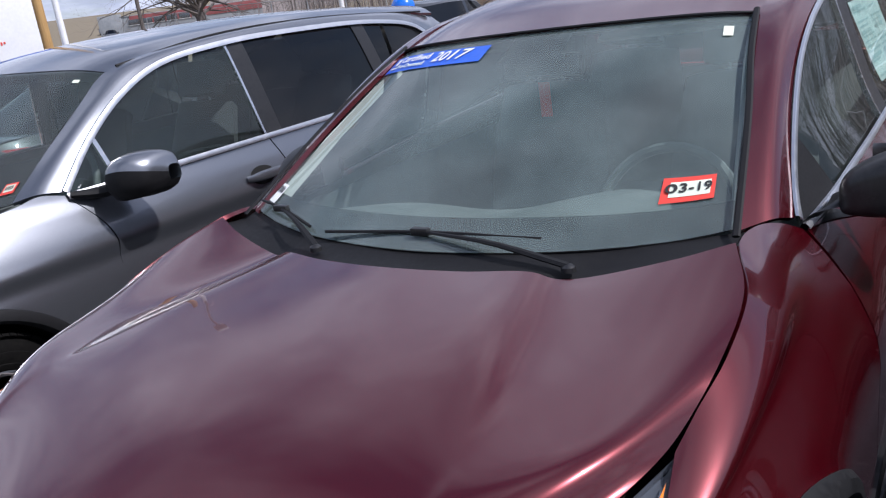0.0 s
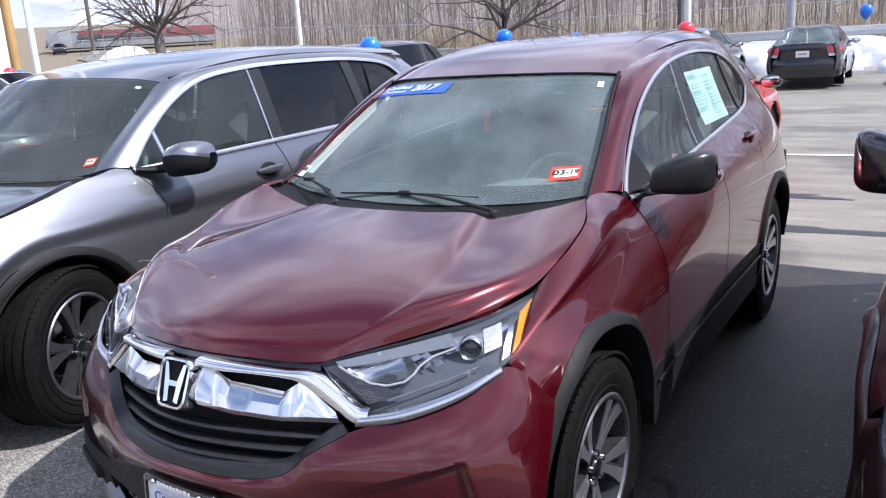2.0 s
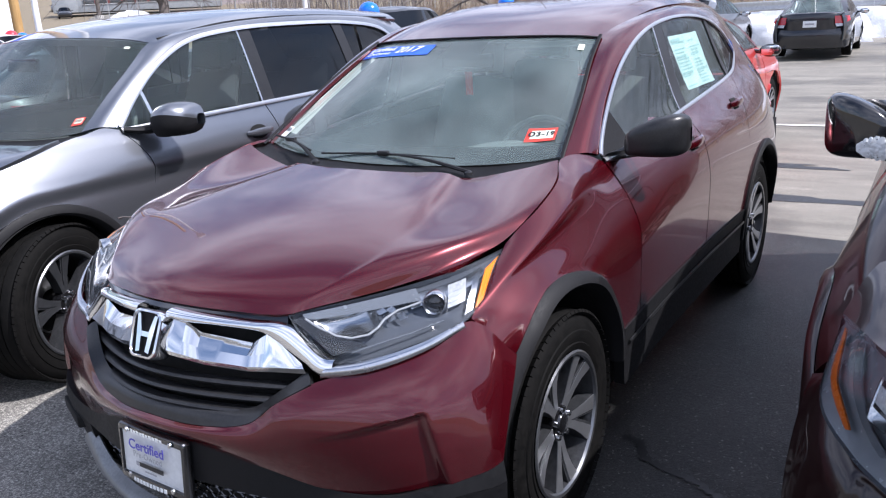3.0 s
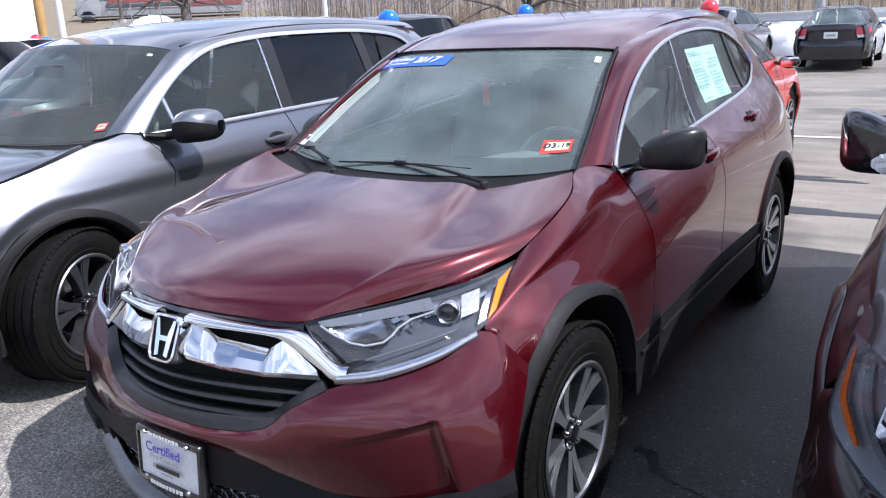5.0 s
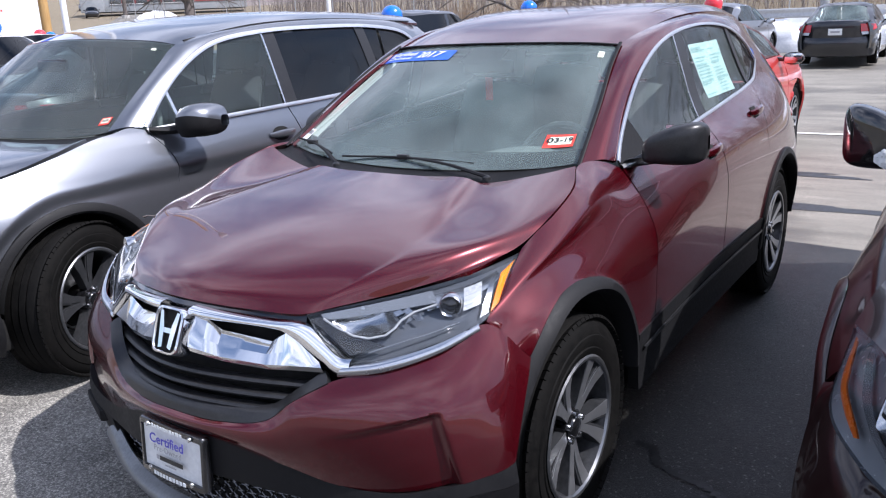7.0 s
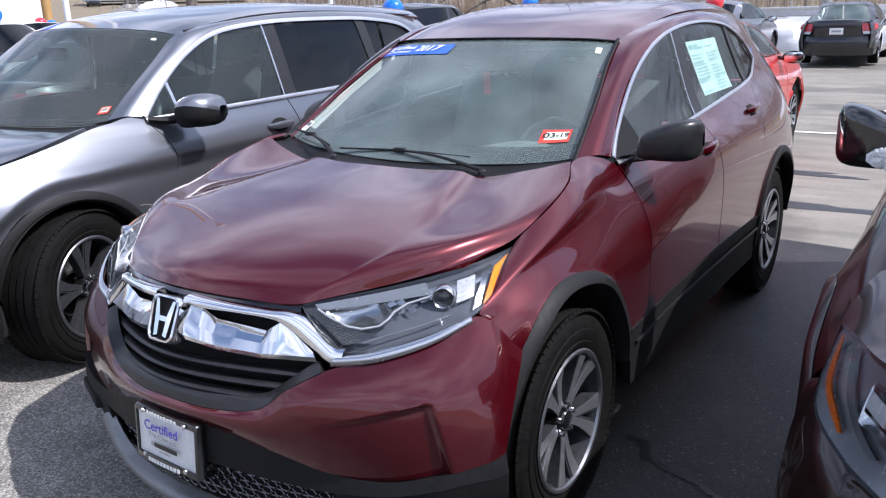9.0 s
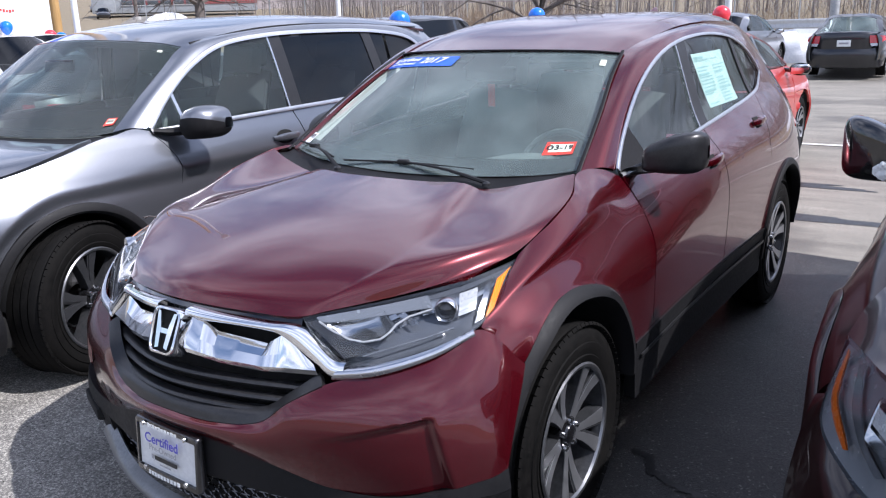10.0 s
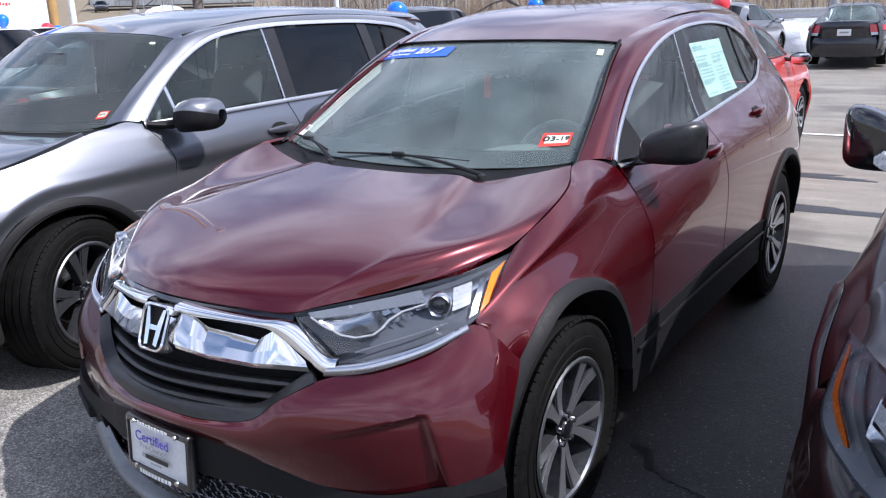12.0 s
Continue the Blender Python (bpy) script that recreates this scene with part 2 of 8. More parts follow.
class Mesh:
    def __init__(self):
        self.v, self.f = [], []

    def add(self, verts, faces):
        o = len(self.v)
        self.v += [tuple(map(float, p)) for p in verts]
        self.f += [tuple(o + i for i in f) for f in faces]
        return self

    def grid(self, g, closed=False):
        nv, nu = len(g), len(g[0])
        vs = [p for r in g for p in r]
        fs = []
        for j in range(nv - 1):
            for i in range(nu - 1 + closed):
                k = (i + 1) % nu
                fs.append((j * nu + i, j * nu + k, (j + 1) * nu + k, (j + 1) * nu + i))
        return self.add(vs, fs)

    def panel(self, g, thick=0.015, centre=(0, 1.4, 0.75)):
        """A sheet with a turned-in rim all round."""
        nv, nu = len(g), len(g[0])
        A = np.array(g)
        du = np.gradient(A, axis=1); dv = np.gradient(A, axis=0)
        N = np.cross(du, dv)
        N /= np.linalg.norm(N, axis=2, keepdims=True) + 1e-12
        if np.sum((N * (A - np.array(centre))).sum(axis=2)) < 0:
            N = -N
        self.grid(g)
        rim = [(0, i) for i in range(nu)] + [(j, nu - 1) for j in range(1, nv)] + [(nv - 1, i) for i in range(nu - 2, -1, -1)] + [(j, 0) for j in range(nv - 2, 0, -1)]
        top = [A[r] for r in rim]
        low = [A[r] - thick * N[r] for r in rim]
        n = len(rim)
        return self.add(top + low, [(i, (i + 1) % n, n + (i + 1) % n, n + i) for i in range(n)])

    def tube(self, pts, r, n=8, cap=True, flat=1.0):
        """A round (or flattened) bar along pts; r may be a list."""
        P = [np.array(p, float) for p in pts]
        R = r if isinstance(r, (list, tuple)) else [r] * len(P)
        rings = []
        up = np.array((0.0, 0.0, 1.0))
        for i, p in enumerate(P):
            d = P[min(i + 1, len(P) - 1)] - P[max(i - 1, 0)]
            d = d / (np.linalg.norm(d) + 1e-12)
            a = np.cross(up, d)
            if np.linalg.norm(a) < 0.05:
                a = np.cross((1.0, 0.0, 0.0), d)
            a /= np.linalg.norm(a)
            b = np.cross(d, a)
            rings.append([p + R[i] * (math.cos(2 * math.pi * k / n) * a + flat * math.sin(2 * math.pi * k / n) * b) for k in range(n)])
        self.grid(rings, True)
        if cap:
            o = len(self.v) - n * len(P)
            self.f.append(tuple(o + k for k in range(n)))
            self.f.append(tuple(o + n * (len(P) - 1) + k for k in reversed(range(n))))
        return self

    def box(self, c, s, m=None, bevel=0.0):
        """A box with chamfered edges, centre c and size s."""
        h = [x / 2 for x in s]
        b = min(bevel, *[x * 0.45 for x in h])
        if b <= 0:
            vs = [(x * h[0], y * h[1], z * h[2]) for x in (-1, 1) for y in (-1, 1) for z in (-1, 1)]
            fs = [(0, 1, 3, 2), (4, 6, 7, 5), (0, 4, 5, 1), (2, 3, 7, 6), (0, 2, 6, 4), (1, 5, 7, 3)]
        else:
            bm = bmesh.new()
            bmesh.ops.create_cube(bm, size=1)
            for v in bm.verts:
                v.co = (v.co.x * s[0], v.co.y * s[1], v.co.z * s[2])
            bmesh.ops.bevel(bm, geom=bm.edges[:], offset=b, segments=2, profile=0.6, affect="EDGES")
            bm.verts.index_update()
            vs = [tuple(v.co) for v in bm.verts]
            fs = [tuple(v.index for v in f.verts) for f in bm.faces]
            bm.free()
        M = m or Matrix.Identity(4)
        return self.add([tuple(Vector(c) + (M.to_3x3() @ Vector(v))) for v in vs], fs)

    def lathe(self, prof, axis="x", c=(0, 0, 0), n=48):
        """Turn a profile of (along, radius) round an axis."""
        rings = []
        for a, r in prof:
            ring = []
            for k in range(n):
                t = 2 * math.pi * k / n
                q = (a, r * math.cos(t), r * math.sin(t)) if axis == "x" else ((r * math.cos(t), a, r * math.sin(t)) if axis == "y" else (r * math.cos(t), r * math.sin(t), a))
                ring.append((q[0] + c[0], q[1] + c[1], q[2] + c[2]))
            rings.append(ring)
        return self.grid(rings, True)

    def prism(self, pts, vec):
        """A flat polygon pushed along vec."""
        n = len(pts)
        a = [np.array(p, float) for p in pts]
        b = [p + np.array(vec, float) for p in a]
        return self.add(a + b, [tuple(range(n)), tuple(reversed(range(n, 2 * n)))] + [(i, n + i, n + (i + 1) % n, (i + 1) % n) for i in range(n)])

    def mirror(self):
        m = Mesh()
        m.v = [(-x, y, z) for x, y, z in self.v]
        m.f = [tuple(reversed(f)) for f in self.f]
        return m

    def outward(self, centre):
        """Turn every face away from centre."""
        c = np.array(centre)
        P = np.array(self.v)
        for i, f in enumerate(self.f):
            q = P[list(f)]
            if np.dot(np.cross(q[1] - q[0], q[2] - q[0]), q.mean(axis=0) - c) < 0:
                self.f[i] = tuple(reversed(f))
        return self

    def join(self, other):
        return self.add(other.v, other.f)

    def data(self, name, mat, sharp=38):
        me = bpy.data.meshes.new(name)
        me.from_pydata(self.v, [], self.f)
        me.validate()
        if mat:
            me.materials.append(mat)
        me.shade_smooth()
        me.set_sharp_from_angle(angle=radians(sharp))
        me.update()
        return me


def part(name, m, mat, parent=None, label="", at=None, sharp=38):
    """One mesh object, under a thing or a part."""
    ob = new(name, m.data(name, mat, sharp) if isinstance(m, Mesh) else m)
    if at is not None:
        ob.matrix_basis = at
    ob.parent = parent
    if label:
        ob["label"] = label
    return ob


def thing(name, label, category, at=None, group="", kind=""):
    ob = new(name)
    ob.empty_display_size = 0.1
    if at is not None:
        ob.matrix_basis = at
    return tagged(ob, label, category, group, kind)


def solid(name, m, mat, label, category, at=None, group="", kind="", sharp=38):
    ob = part(name, m, mat, None, "", at, sharp)
    return tagged(ob, label, category, group, kind)


def words(text, size, mat, name, parent, at, bold=0.0):
    """Lettering as a flat mesh in the built-in font."""
    cu = bpy.data.curves.new(name, "FONT")
    cu.body, cu.size, cu.align_x, cu.align_y, cu.extrude, cu.offset, cu.resolution_u = text, size, "CENTER", "CENTER", 0.0004, bold, 3
    tmp = bpy.data.objects.new(name, cu)
    me = bpy.data.meshes.new_from_object(tmp)
    bpy.data.objects.remove(tmp)
    me.materials.append(mat)
    ob = new(name, me)
    ob.matrix_basis = at
    ob.parent = parent
    return ob


def side_surface(ys, rows):
    """x of a car's flank from its table: rows of (z, x at each y)."""
    zs = [r[0] for r in rows]
    tab = np.array([r[1:] for r in rows], float)

    def cubic(xs, vals, x):
        x = min(max(x, xs[0]), xs[-1])
        i = max(0, min(len(xs) - 2, int(np.searchsorted(xs, x, "right")) - 1))
        h = xs[i + 1] - xs[i]
        t = (x - xs[i]) / h
        def slope(k):
            if k == 0: return (vals[1] - vals[0]) / (xs[1] - xs[0])
            if k == len(xs) - 1: return (vals[-1] - vals[-2]) / (xs[-1] - xs[-2])
            return (vals[k + 1] - vals[k - 1]) / (xs[k + 1] - xs[k - 1])
        m0, m1 = slope(i) * h, slope(i + 1) * h
        return (2 * t ** 3 - 3 * t * t + 1) * vals[i] + (t ** 3 - 2 * t * t + t) * m0 + (-2 * t ** 3 + 3 * t * t) * vals[i + 1] + (t ** 3 - t * t) * m1

    def X(y, z):
        return float(cubic(zs, [cubic(ys, tab[k], y) for k in range(len(zs))], z))
    return X


def flank(X, curves, nu, nv, out=0.0):
    """Loft (y, z) curves and lay them on the flank X."""
    g = loft([[(0, y, z) for y, z in c] for c in curves], nu, nv)
    return [[np.array((X(p[1], p[2]) + out, p[1], p[2])) for p in r] for r in g]

# ---- ground ----
def asphalt():
    m, nt, b = setup("worn asphalt")
    big = noise_node(nt, 0.35, 8, 0.6, "Object")
    mid = noise_node(nt, 3.0, 8, 0.65, "Object", stretch=(0.22, 1.0, 1.0))
    fine = noise_node(nt, 160, 3, 0.6, "Object")
    r1 = ramp_node(nt, mid.outputs["Fac"], [(0.3, (0.146, 0.137, 0.119)), (0.7, (0.282, 0.263, 0.226))])
    r2 = ramp_node(nt, fine.outputs["Fac"], [(0.30, (0.40, 0.40, 0.40)), (0.52, (1, 1, 1)), (0.72, (1.75, 1.75, 1.7))])
    mx = nt.nodes.new("ShaderNodeMix"); mx.data_type = "RGBA"; mx.blend_type = "MULTIPLY"; mx.inputs["Factor"].default_value = 0.75
    nt.links.new(r1.outputs["Color"], mx.inputs["A"]); nt.links.new(r2.outputs["Color"], mx.inputs["B"])
    # damp stains
    wet = ramp_node(nt, big.outputs["Fac"], [(0.50, (0, 0, 0)), (0.58, (1, 1, 1))])
    mx2 = nt.nodes.new("ShaderNodeMix"); mx2.data_type = "RGBA"; mx2.blend_type = "MULTIPLY"
    nt.links.new(wet.outputs["Color"], mx2.inputs["Factor"])
    nt.links.new(mx.outputs["Result"], mx2.inputs["A"]); mx2.inputs["B"].default_value = (0.62, 0.61, 0.60, 1)
    nt.links.new(mx2.outputs["Result"], b.inputs["Base Color"])
    rr = range_node(nt, wet.outputs["Color"], 0.85, 0.55, 0, 1)
    nt.links.new(rr.outputs[0], b.inputs["Roughness"])
    bump_to(nt, b, fine.outputs["Fac"], 0.6, 0.004)
    return m


ASPHALT = asphalt()


def bay_asphalt():
    m, nt, b = setup("dark damp asphalt")
    mid = noise_node(nt, 1.6, 8, 0.65)
    fine = noise_node(nt, 120, 4, 0.7)
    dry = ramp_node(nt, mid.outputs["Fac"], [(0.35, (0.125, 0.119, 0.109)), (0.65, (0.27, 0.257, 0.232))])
    damp_shade = ramp_node(nt, mid.outputs["Fac"], [(0.35, (0.009, 0.0088, 0.0086)), (0.65, (0.030, 0.0294, 0.0288))])
    # the bay beside the red car: damp, with shade painted into its colour
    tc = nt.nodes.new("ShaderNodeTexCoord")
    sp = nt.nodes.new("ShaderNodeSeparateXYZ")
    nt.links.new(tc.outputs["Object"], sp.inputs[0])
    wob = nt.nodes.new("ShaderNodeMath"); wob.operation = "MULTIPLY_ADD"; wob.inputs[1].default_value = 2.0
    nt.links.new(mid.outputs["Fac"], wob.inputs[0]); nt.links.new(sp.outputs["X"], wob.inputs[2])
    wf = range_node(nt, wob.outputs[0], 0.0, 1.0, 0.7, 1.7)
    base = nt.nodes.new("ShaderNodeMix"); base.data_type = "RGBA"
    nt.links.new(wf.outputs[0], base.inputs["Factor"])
    nt.links.new(dry.outputs["Color"], base.inputs["A"]); nt.links.new(damp_shade.outputs["Color"], base.inputs["B"])
    r2 = ramp_node(nt, fine.outputs["Fac"], [(0.30, (0.3, 0.3, 0.3)), (0.50, (0.9, 0.9, 0.9)), (0.68, (3.2, 3.2, 3.1))])
    mx = nt.nodes.new("ShaderNodeMix"); mx.data_type = "RGBA"; mx.blend_type = "MULTIPLY"; mx.inputs["Factor"].default_value = 0.85
    nt.links.new(base.outputs["Result"], mx.inputs["A"]); nt.links.new(r2.outputs["Color"], mx.inputs["B"])
    # pale grit lying on the surface, and small dark pits
    grit = noise_node(nt, 75, 2, 0.5)
    gr_ = ramp_node(nt, grit.outputs["Fac"], [(0.27, (0, 0, 0)), (0.33, (0.5, 0.5, 0.5)), (0.665, (0.5, 0.5, 0.5)), (0.70, (1, 1, 1))])
    mg_ = nt.nodes.new("ShaderNodeMix"); mg_.data_type = "RGBA"; mg_.blend_type = "OVERLAY"; mg_.inputs["Factor"].default_value = 0.9
    nt.links.new(mx.outputs["Result"], mg_.inputs["A"]); nt.links.new(gr_.outputs["Color"], mg_.inputs["B"])
    pale = range_node(nt, grit.outputs["Fac"], 0.0, 0.45, 0.65, 0.70)
    mp_ = nt.nodes.new("ShaderNodeMix"); mp_.data_type = "RGBA"
    nt.links.new(pale.outputs[0], mp_.inputs["Factor"])
    nt.links.new(mg_.outputs["Result"], mp_.inputs["A"]); mp_.inputs["B"].default_value = (0.32, 0.31, 0.29, 1)
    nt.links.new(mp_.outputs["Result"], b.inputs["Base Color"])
    rr = range_node(nt, wf.outputs[0], 0.85, 0.45, 0.0, 1.0)
    nt.links.new(rr.outputs[0], b.inputs["Roughness"])
    bump_to(nt, b, fine.outputs["Fac"], 0.8, 0.006)
    return m


BAY = bay_asphalt()

# ---- parts shared by the cars ----
def pair(name, m, mat, parent, label="", sharp=38):
    """The same part on both flanks."""
    return part(name, m, mat, parent, label, sharp=sharp), part(name, m.mirror(), mat, parent, label, sharp=sharp)


def ring_sweep(loop, width, depth, X=None, m=None):
    """A flat strip with thickness along a 3D line, standing outwards in x."""
    m = m or Mesh()
    P = [np.array(p, float) for p in loop]
    inn, out = [], []
    for i, p in enumerate(P):
        d = P[min(i + 1, len(P) - 1)] - P[max(i - 1, 0)]
        n = np.cross(d, (1, 0, 0)); n /= np.linalg.norm(n) + 1e-9
        a, b = p - n * width / 2, p + n * width / 2
        if X:
            a[0], b[0] = X(a[1], a[2]) + 0.005, X(b[1], b[2]) + 0.005
        inn.append(a); out.append(b)
    o = np.array((depth, 0, 0))
    g = [inn, [q + o for q in inn], [(a + b) / 2 + o * 1.25 for a, b in zip(inn, out)], [q + o for q in out], out]
    return m.grid(g)


def arch_shell(x0, x1, r0, r1, cy, cz, n=30):
    """Inner wheel arch: the upper half of a drum with its inner wall."""
    m = Mesh()
    ang = [radians(9 + 162 * k / (n - 1)) for k in range(n)]
    m.grid([[(x, cy + r * math.cos(a), cz + r * math.sin(a)) for a in ang] for x, r in ((x0, 0.05), (x0, r0), ((x0 + x1) / 2, (r0 + r1) / 2), (x1, r1))])
    return m


TYRE_CACHE = {}


def tyre_mesh(R, W, r):
    key = ("tyre", R, W, r)
    if key in TYRE_CACHE:
        return TYRE_CACHE[key]
    m, blocks = Mesh(), Mesh()
    h = W / 2
    prof = [(h - 0.030, r - 0.004), (h - 0.012, r + 0.004), (h - 0.004, r + 0.02), (h - 0.002, r + 0.028), (h - 0.006, r + 0.031), (h + 0.002, (R + r) / 2),
            (h + 0.001, (R + r) / 2 + 0.004), (h - 0.003, (R + r) / 2 + 0.006), (h - 0.004, R - 0.045), (h - 0.012, R - 0.024), (h - 0.026, R - 0.010)]
    tread = []
    x = h - 0.034
    for k in range(4):
        a = h - 0.04 - k * (W - 0.08) / 4
        b = a - (W - 0.08) / 4
        tread += [(a, R - 0.003), (b + 0.010, R), (b + 0.009, R - 0.009), (b, R - 0.009)]
    back = [(-a, q) for a, q in reversed(prof)]
    m.lathe(prof + tread + back, "x", n=72)
    # shoulder blocks with sipes between them
    for sgn in (1, -1):
        for k in range(76):
            t = 2 * math.pi * k / 76
            c = Vector((sgn * (h - 0.024), (R - 0.012) * math.cos(t), (R - 0.012) * math.sin(t)))
            rot = Matrix.Rotation(t, 4, "X") @ Matrix.Rotation(sgn * 0.55, 4, "Z")
            blocks.box(c, (0.038, 0.011, 2 * math.pi * R / 76 * 0.86), rot)
    TYRE_CACHE[key] = (m.data("tyre", RUBBER, 30), blocks.data("tread_block", RUBBER, 30))
    return TYRE_CACHE[key]


def rim_meshes(r, W, spokes, twin, style):
    key = ("rim", r, W, spokes, twin, style)
    if key in TYRE_CACHE:
        return TYRE_CACHE[key]
    h = W / 2
    barrel = Mesh().lathe([(h - 0.008, r + 0.004), (h - 0.004, r), (h - 0.012, r - 0.010), (h - 0.05, r - 0.018), (-h + 0.05, r - 0.03), (-h + 0.02, r)], "x", n=64)
    lip = Mesh().lathe([(h - 0.012, r - 0.013), (h - 0.003, r - 0.009), (h - 0.001, r), (h - 0.006, r + 0.006)], "x", n=64)
    body, face = Mesh(), Mesh()
    for k in range(spokes):
        for sg in ((1, -1) if twin else (0,)):
            t0 = 2 * math.pi * k / spokes + 0.3
            def pt(rad, off, x):
                a = t0 + (sg * twin * (0.35 + 0.65 * (rad - 0.05) / (r - 0.06)) if twin else 0)
                c, s = math.cos(a), math.sin(a)
                return (x, rad * c - off * s, rad * s + off * c)
            rads = [0.035, 0.075, 0.12, 0.165, r - 0.014]
            ws = [0.013, 0.015, 0.018, 0.023, 0.031] if twin else [0.030, 0.026, 0.026, 0.034, 0.05]
            xs = [h - 0.034, h - 0.030, h - 0.026, h - 0.020, h - 0.010]
            L = [pt(a, -w, x - 0.004) for a, w, x in zip(rads, ws, xs)]
            Rr = [pt(a, w, x - 0.004) for a, w, x in zip(rads, ws, xs)]
            body.grid([[(p[0] - 0.045, p[1], p[2]) for p in L], L, Rr, [(p[0] - 0.045, p[1], p[2]) for p in Rr]])
            wf = [w * 0.80 for w in ws]
            asym = 0.004 * sg
            face.grid([[pt(a, -w + asym, x - 0.003) for a, w, x in zip(rads, wf, xs)], [pt(a, -w + asym, x) for a, w, x in zip(rads, wf, xs)],
                       [pt(a, w + asym, x) for a, w, x in zip(rads, wf, xs)], [pt(a, w + asym, x - 0.003) for a, w, x in zip(rads, wf, xs)]])
    hub = Mesh().lathe([(h - 0.075, 0.062), (h - 0.036, 0.060), (h - 0.030, 0.052), (h - 0.030, 0.035), (h - 0.022, 0.032), (h - 0.018, 0.026), (h - 0.018, 0.001)], "x", n=32)
    nuts = [Mesh().lathe([(h - 0.036, 0.011), (h - 0.020, 0.010), (h - 0.018, 0.007), (h - 0.018, 0.0005)], "x", (0, 0.047 * math.cos(t), 0.047 * math.sin(t)), 10) for t in [2 * math.pi * (k + 0.5) / 5 + 0.3 for k in range(5)]]
    disc = Mesh().lathe([(-0.02, 0.07), (0.0, 0.08), (0.0, 0.15), (-0.012, 0.15), (-0.012, 0.06)], "x", n=40)
    TYRE_CACHE[key] = [q.data(nm, mt) for nm, q, mt in (("rim_barrel", barrel, ALLOY_DARK), ("rim_lip", lip, RIM_LIP), ("rim_spoke_body", body, ALLOY_DARK), ("rim_face", face, ALLOY_DARK if style == 1 else ALLOY), ("hub_cap", hub, GLOSSBLACK), *[("wheel_nut", q, SATIN_CHROME) for q in nuts], ("brake_disc", disc, BRAKE))]
    return TYRE_CACHE[key]


def wheel(parent, x, y, R=0.355, W=0.225, r=0.222, spokes=5, twin=0.23, style=0, turn=0.0, steer=0.0):
    """A wheel: tyre, rim, spokes, hub and brake disc."""
    s = 1 if x > 0 else -1
    at = Matrix.Translation((x, y, R)) @ Matrix.Rotation(steer, 4, "Z") @ (Matrix.Identity(4) if s > 0 else Matrix.Rotation(math.pi, 4, "Z")) @ Matrix.Rotation(turn, 4, "X")
    w = part("wheel", tyre_mesh(R, W, r)[0], None, parent, "black tyre on a machined alloy wheel", at)
    tagged(part("tread_block", tyre_mesh(R, W, r)[1], None, w), kind="stuff")
    for me in rim_meshes(r, W, spokes, twin, style):
        part(me.name.split(".")[0], me, None, w)
    return w


def seat(parent, x, y, mat=CLOTH, w=0.50, z=0.62):
    m = Mesh()
    back = loft([[(x - w / 2, y + 0.28, z), (x - w / 2 + 0.01, y + 0.36, z + 0.30), (x - w / 2 + 0.05, y + 0.46, z + 0.58)],
                 [(x - w / 4, y + 0.22, z), (x - w / 4, y + 0.28, z + 0.30), (x - w / 4 + 0.02, y + 0.41, z + 0.60)],
                 [(x + w / 4, y + 0.22, z), (x + w / 4, y + 0.28, z + 0.30), (x + w / 4 - 0.02, y + 0.41, z + 0.60)],
                 [(x + w / 2, y + 0.28, z), (x + w / 2 - 0.01, y + 0.36, z + 0.30), (x + w / 2 - 0.05, y + 0.46, z + 0.58)]], 10, 10)
    m.panel(back, 0.10, (x, y + 2, z + 0.3))
    m.box((x, y, z - 0.06), (w, 0.52, 0.16), None, 0.05)
    s = part("seat", m, mat, parent, "grey cloth front seat")
    hr = Mesh().box((x, y + 0.47, z + 0.70), (0.26, 0.10, 0.17), Matrix.Rotation(-0.2, 4, "X"), 0.04)
    part("headrest", hr, mat, s)
    part("headrest_posts", Mesh().tube([(x - 0.05, y + 0.45, z + 0.55), (x - 0.05, y + 0.46, z + 0.65)], 0.006, 6).tube([(x + 0.05, y + 0.45, z + 0.55), (x + 0.05, y + 0.46, z + 0.65)], 0.006, 6), SATIN_CHROME, s)
    return s


def steering(parent, x, y, z):
    m = Mesh()
    tilt = Matrix.Translation((x, y, z)) @ Matrix.Rotation(radians(-24), 4, "X")
    ring = [tuple(tilt @ Vector((0.185 * math.cos(t), 0, 0.185 * math.sin(t)))) for t in [2 * math.pi * k / 32 for k in range(33)]]
    m.tube(ring, 0.015, 8, False)
    w = part("steering_wheel", m, DASH, parent, "dark steering wheel")
    c = Mesh()
    c.box(tuple(tilt @ Vector((0, 0.01, -0.01))), (0.15, 0.05, 0.13), tilt, 0.02)
    for a in (0.0, math.pi, -math.pi / 2):
        c.tube([tuple(tilt @ Vector((0.05 * math.cos(a), 0.01, 0.05 * math.sin(a)))), tuple(tilt @ Vector((0.18 * math.cos(a), 0, 0.18 * math.sin(a))))], 0.016, 6)
    part("hub", c, DASH, w)
    return w

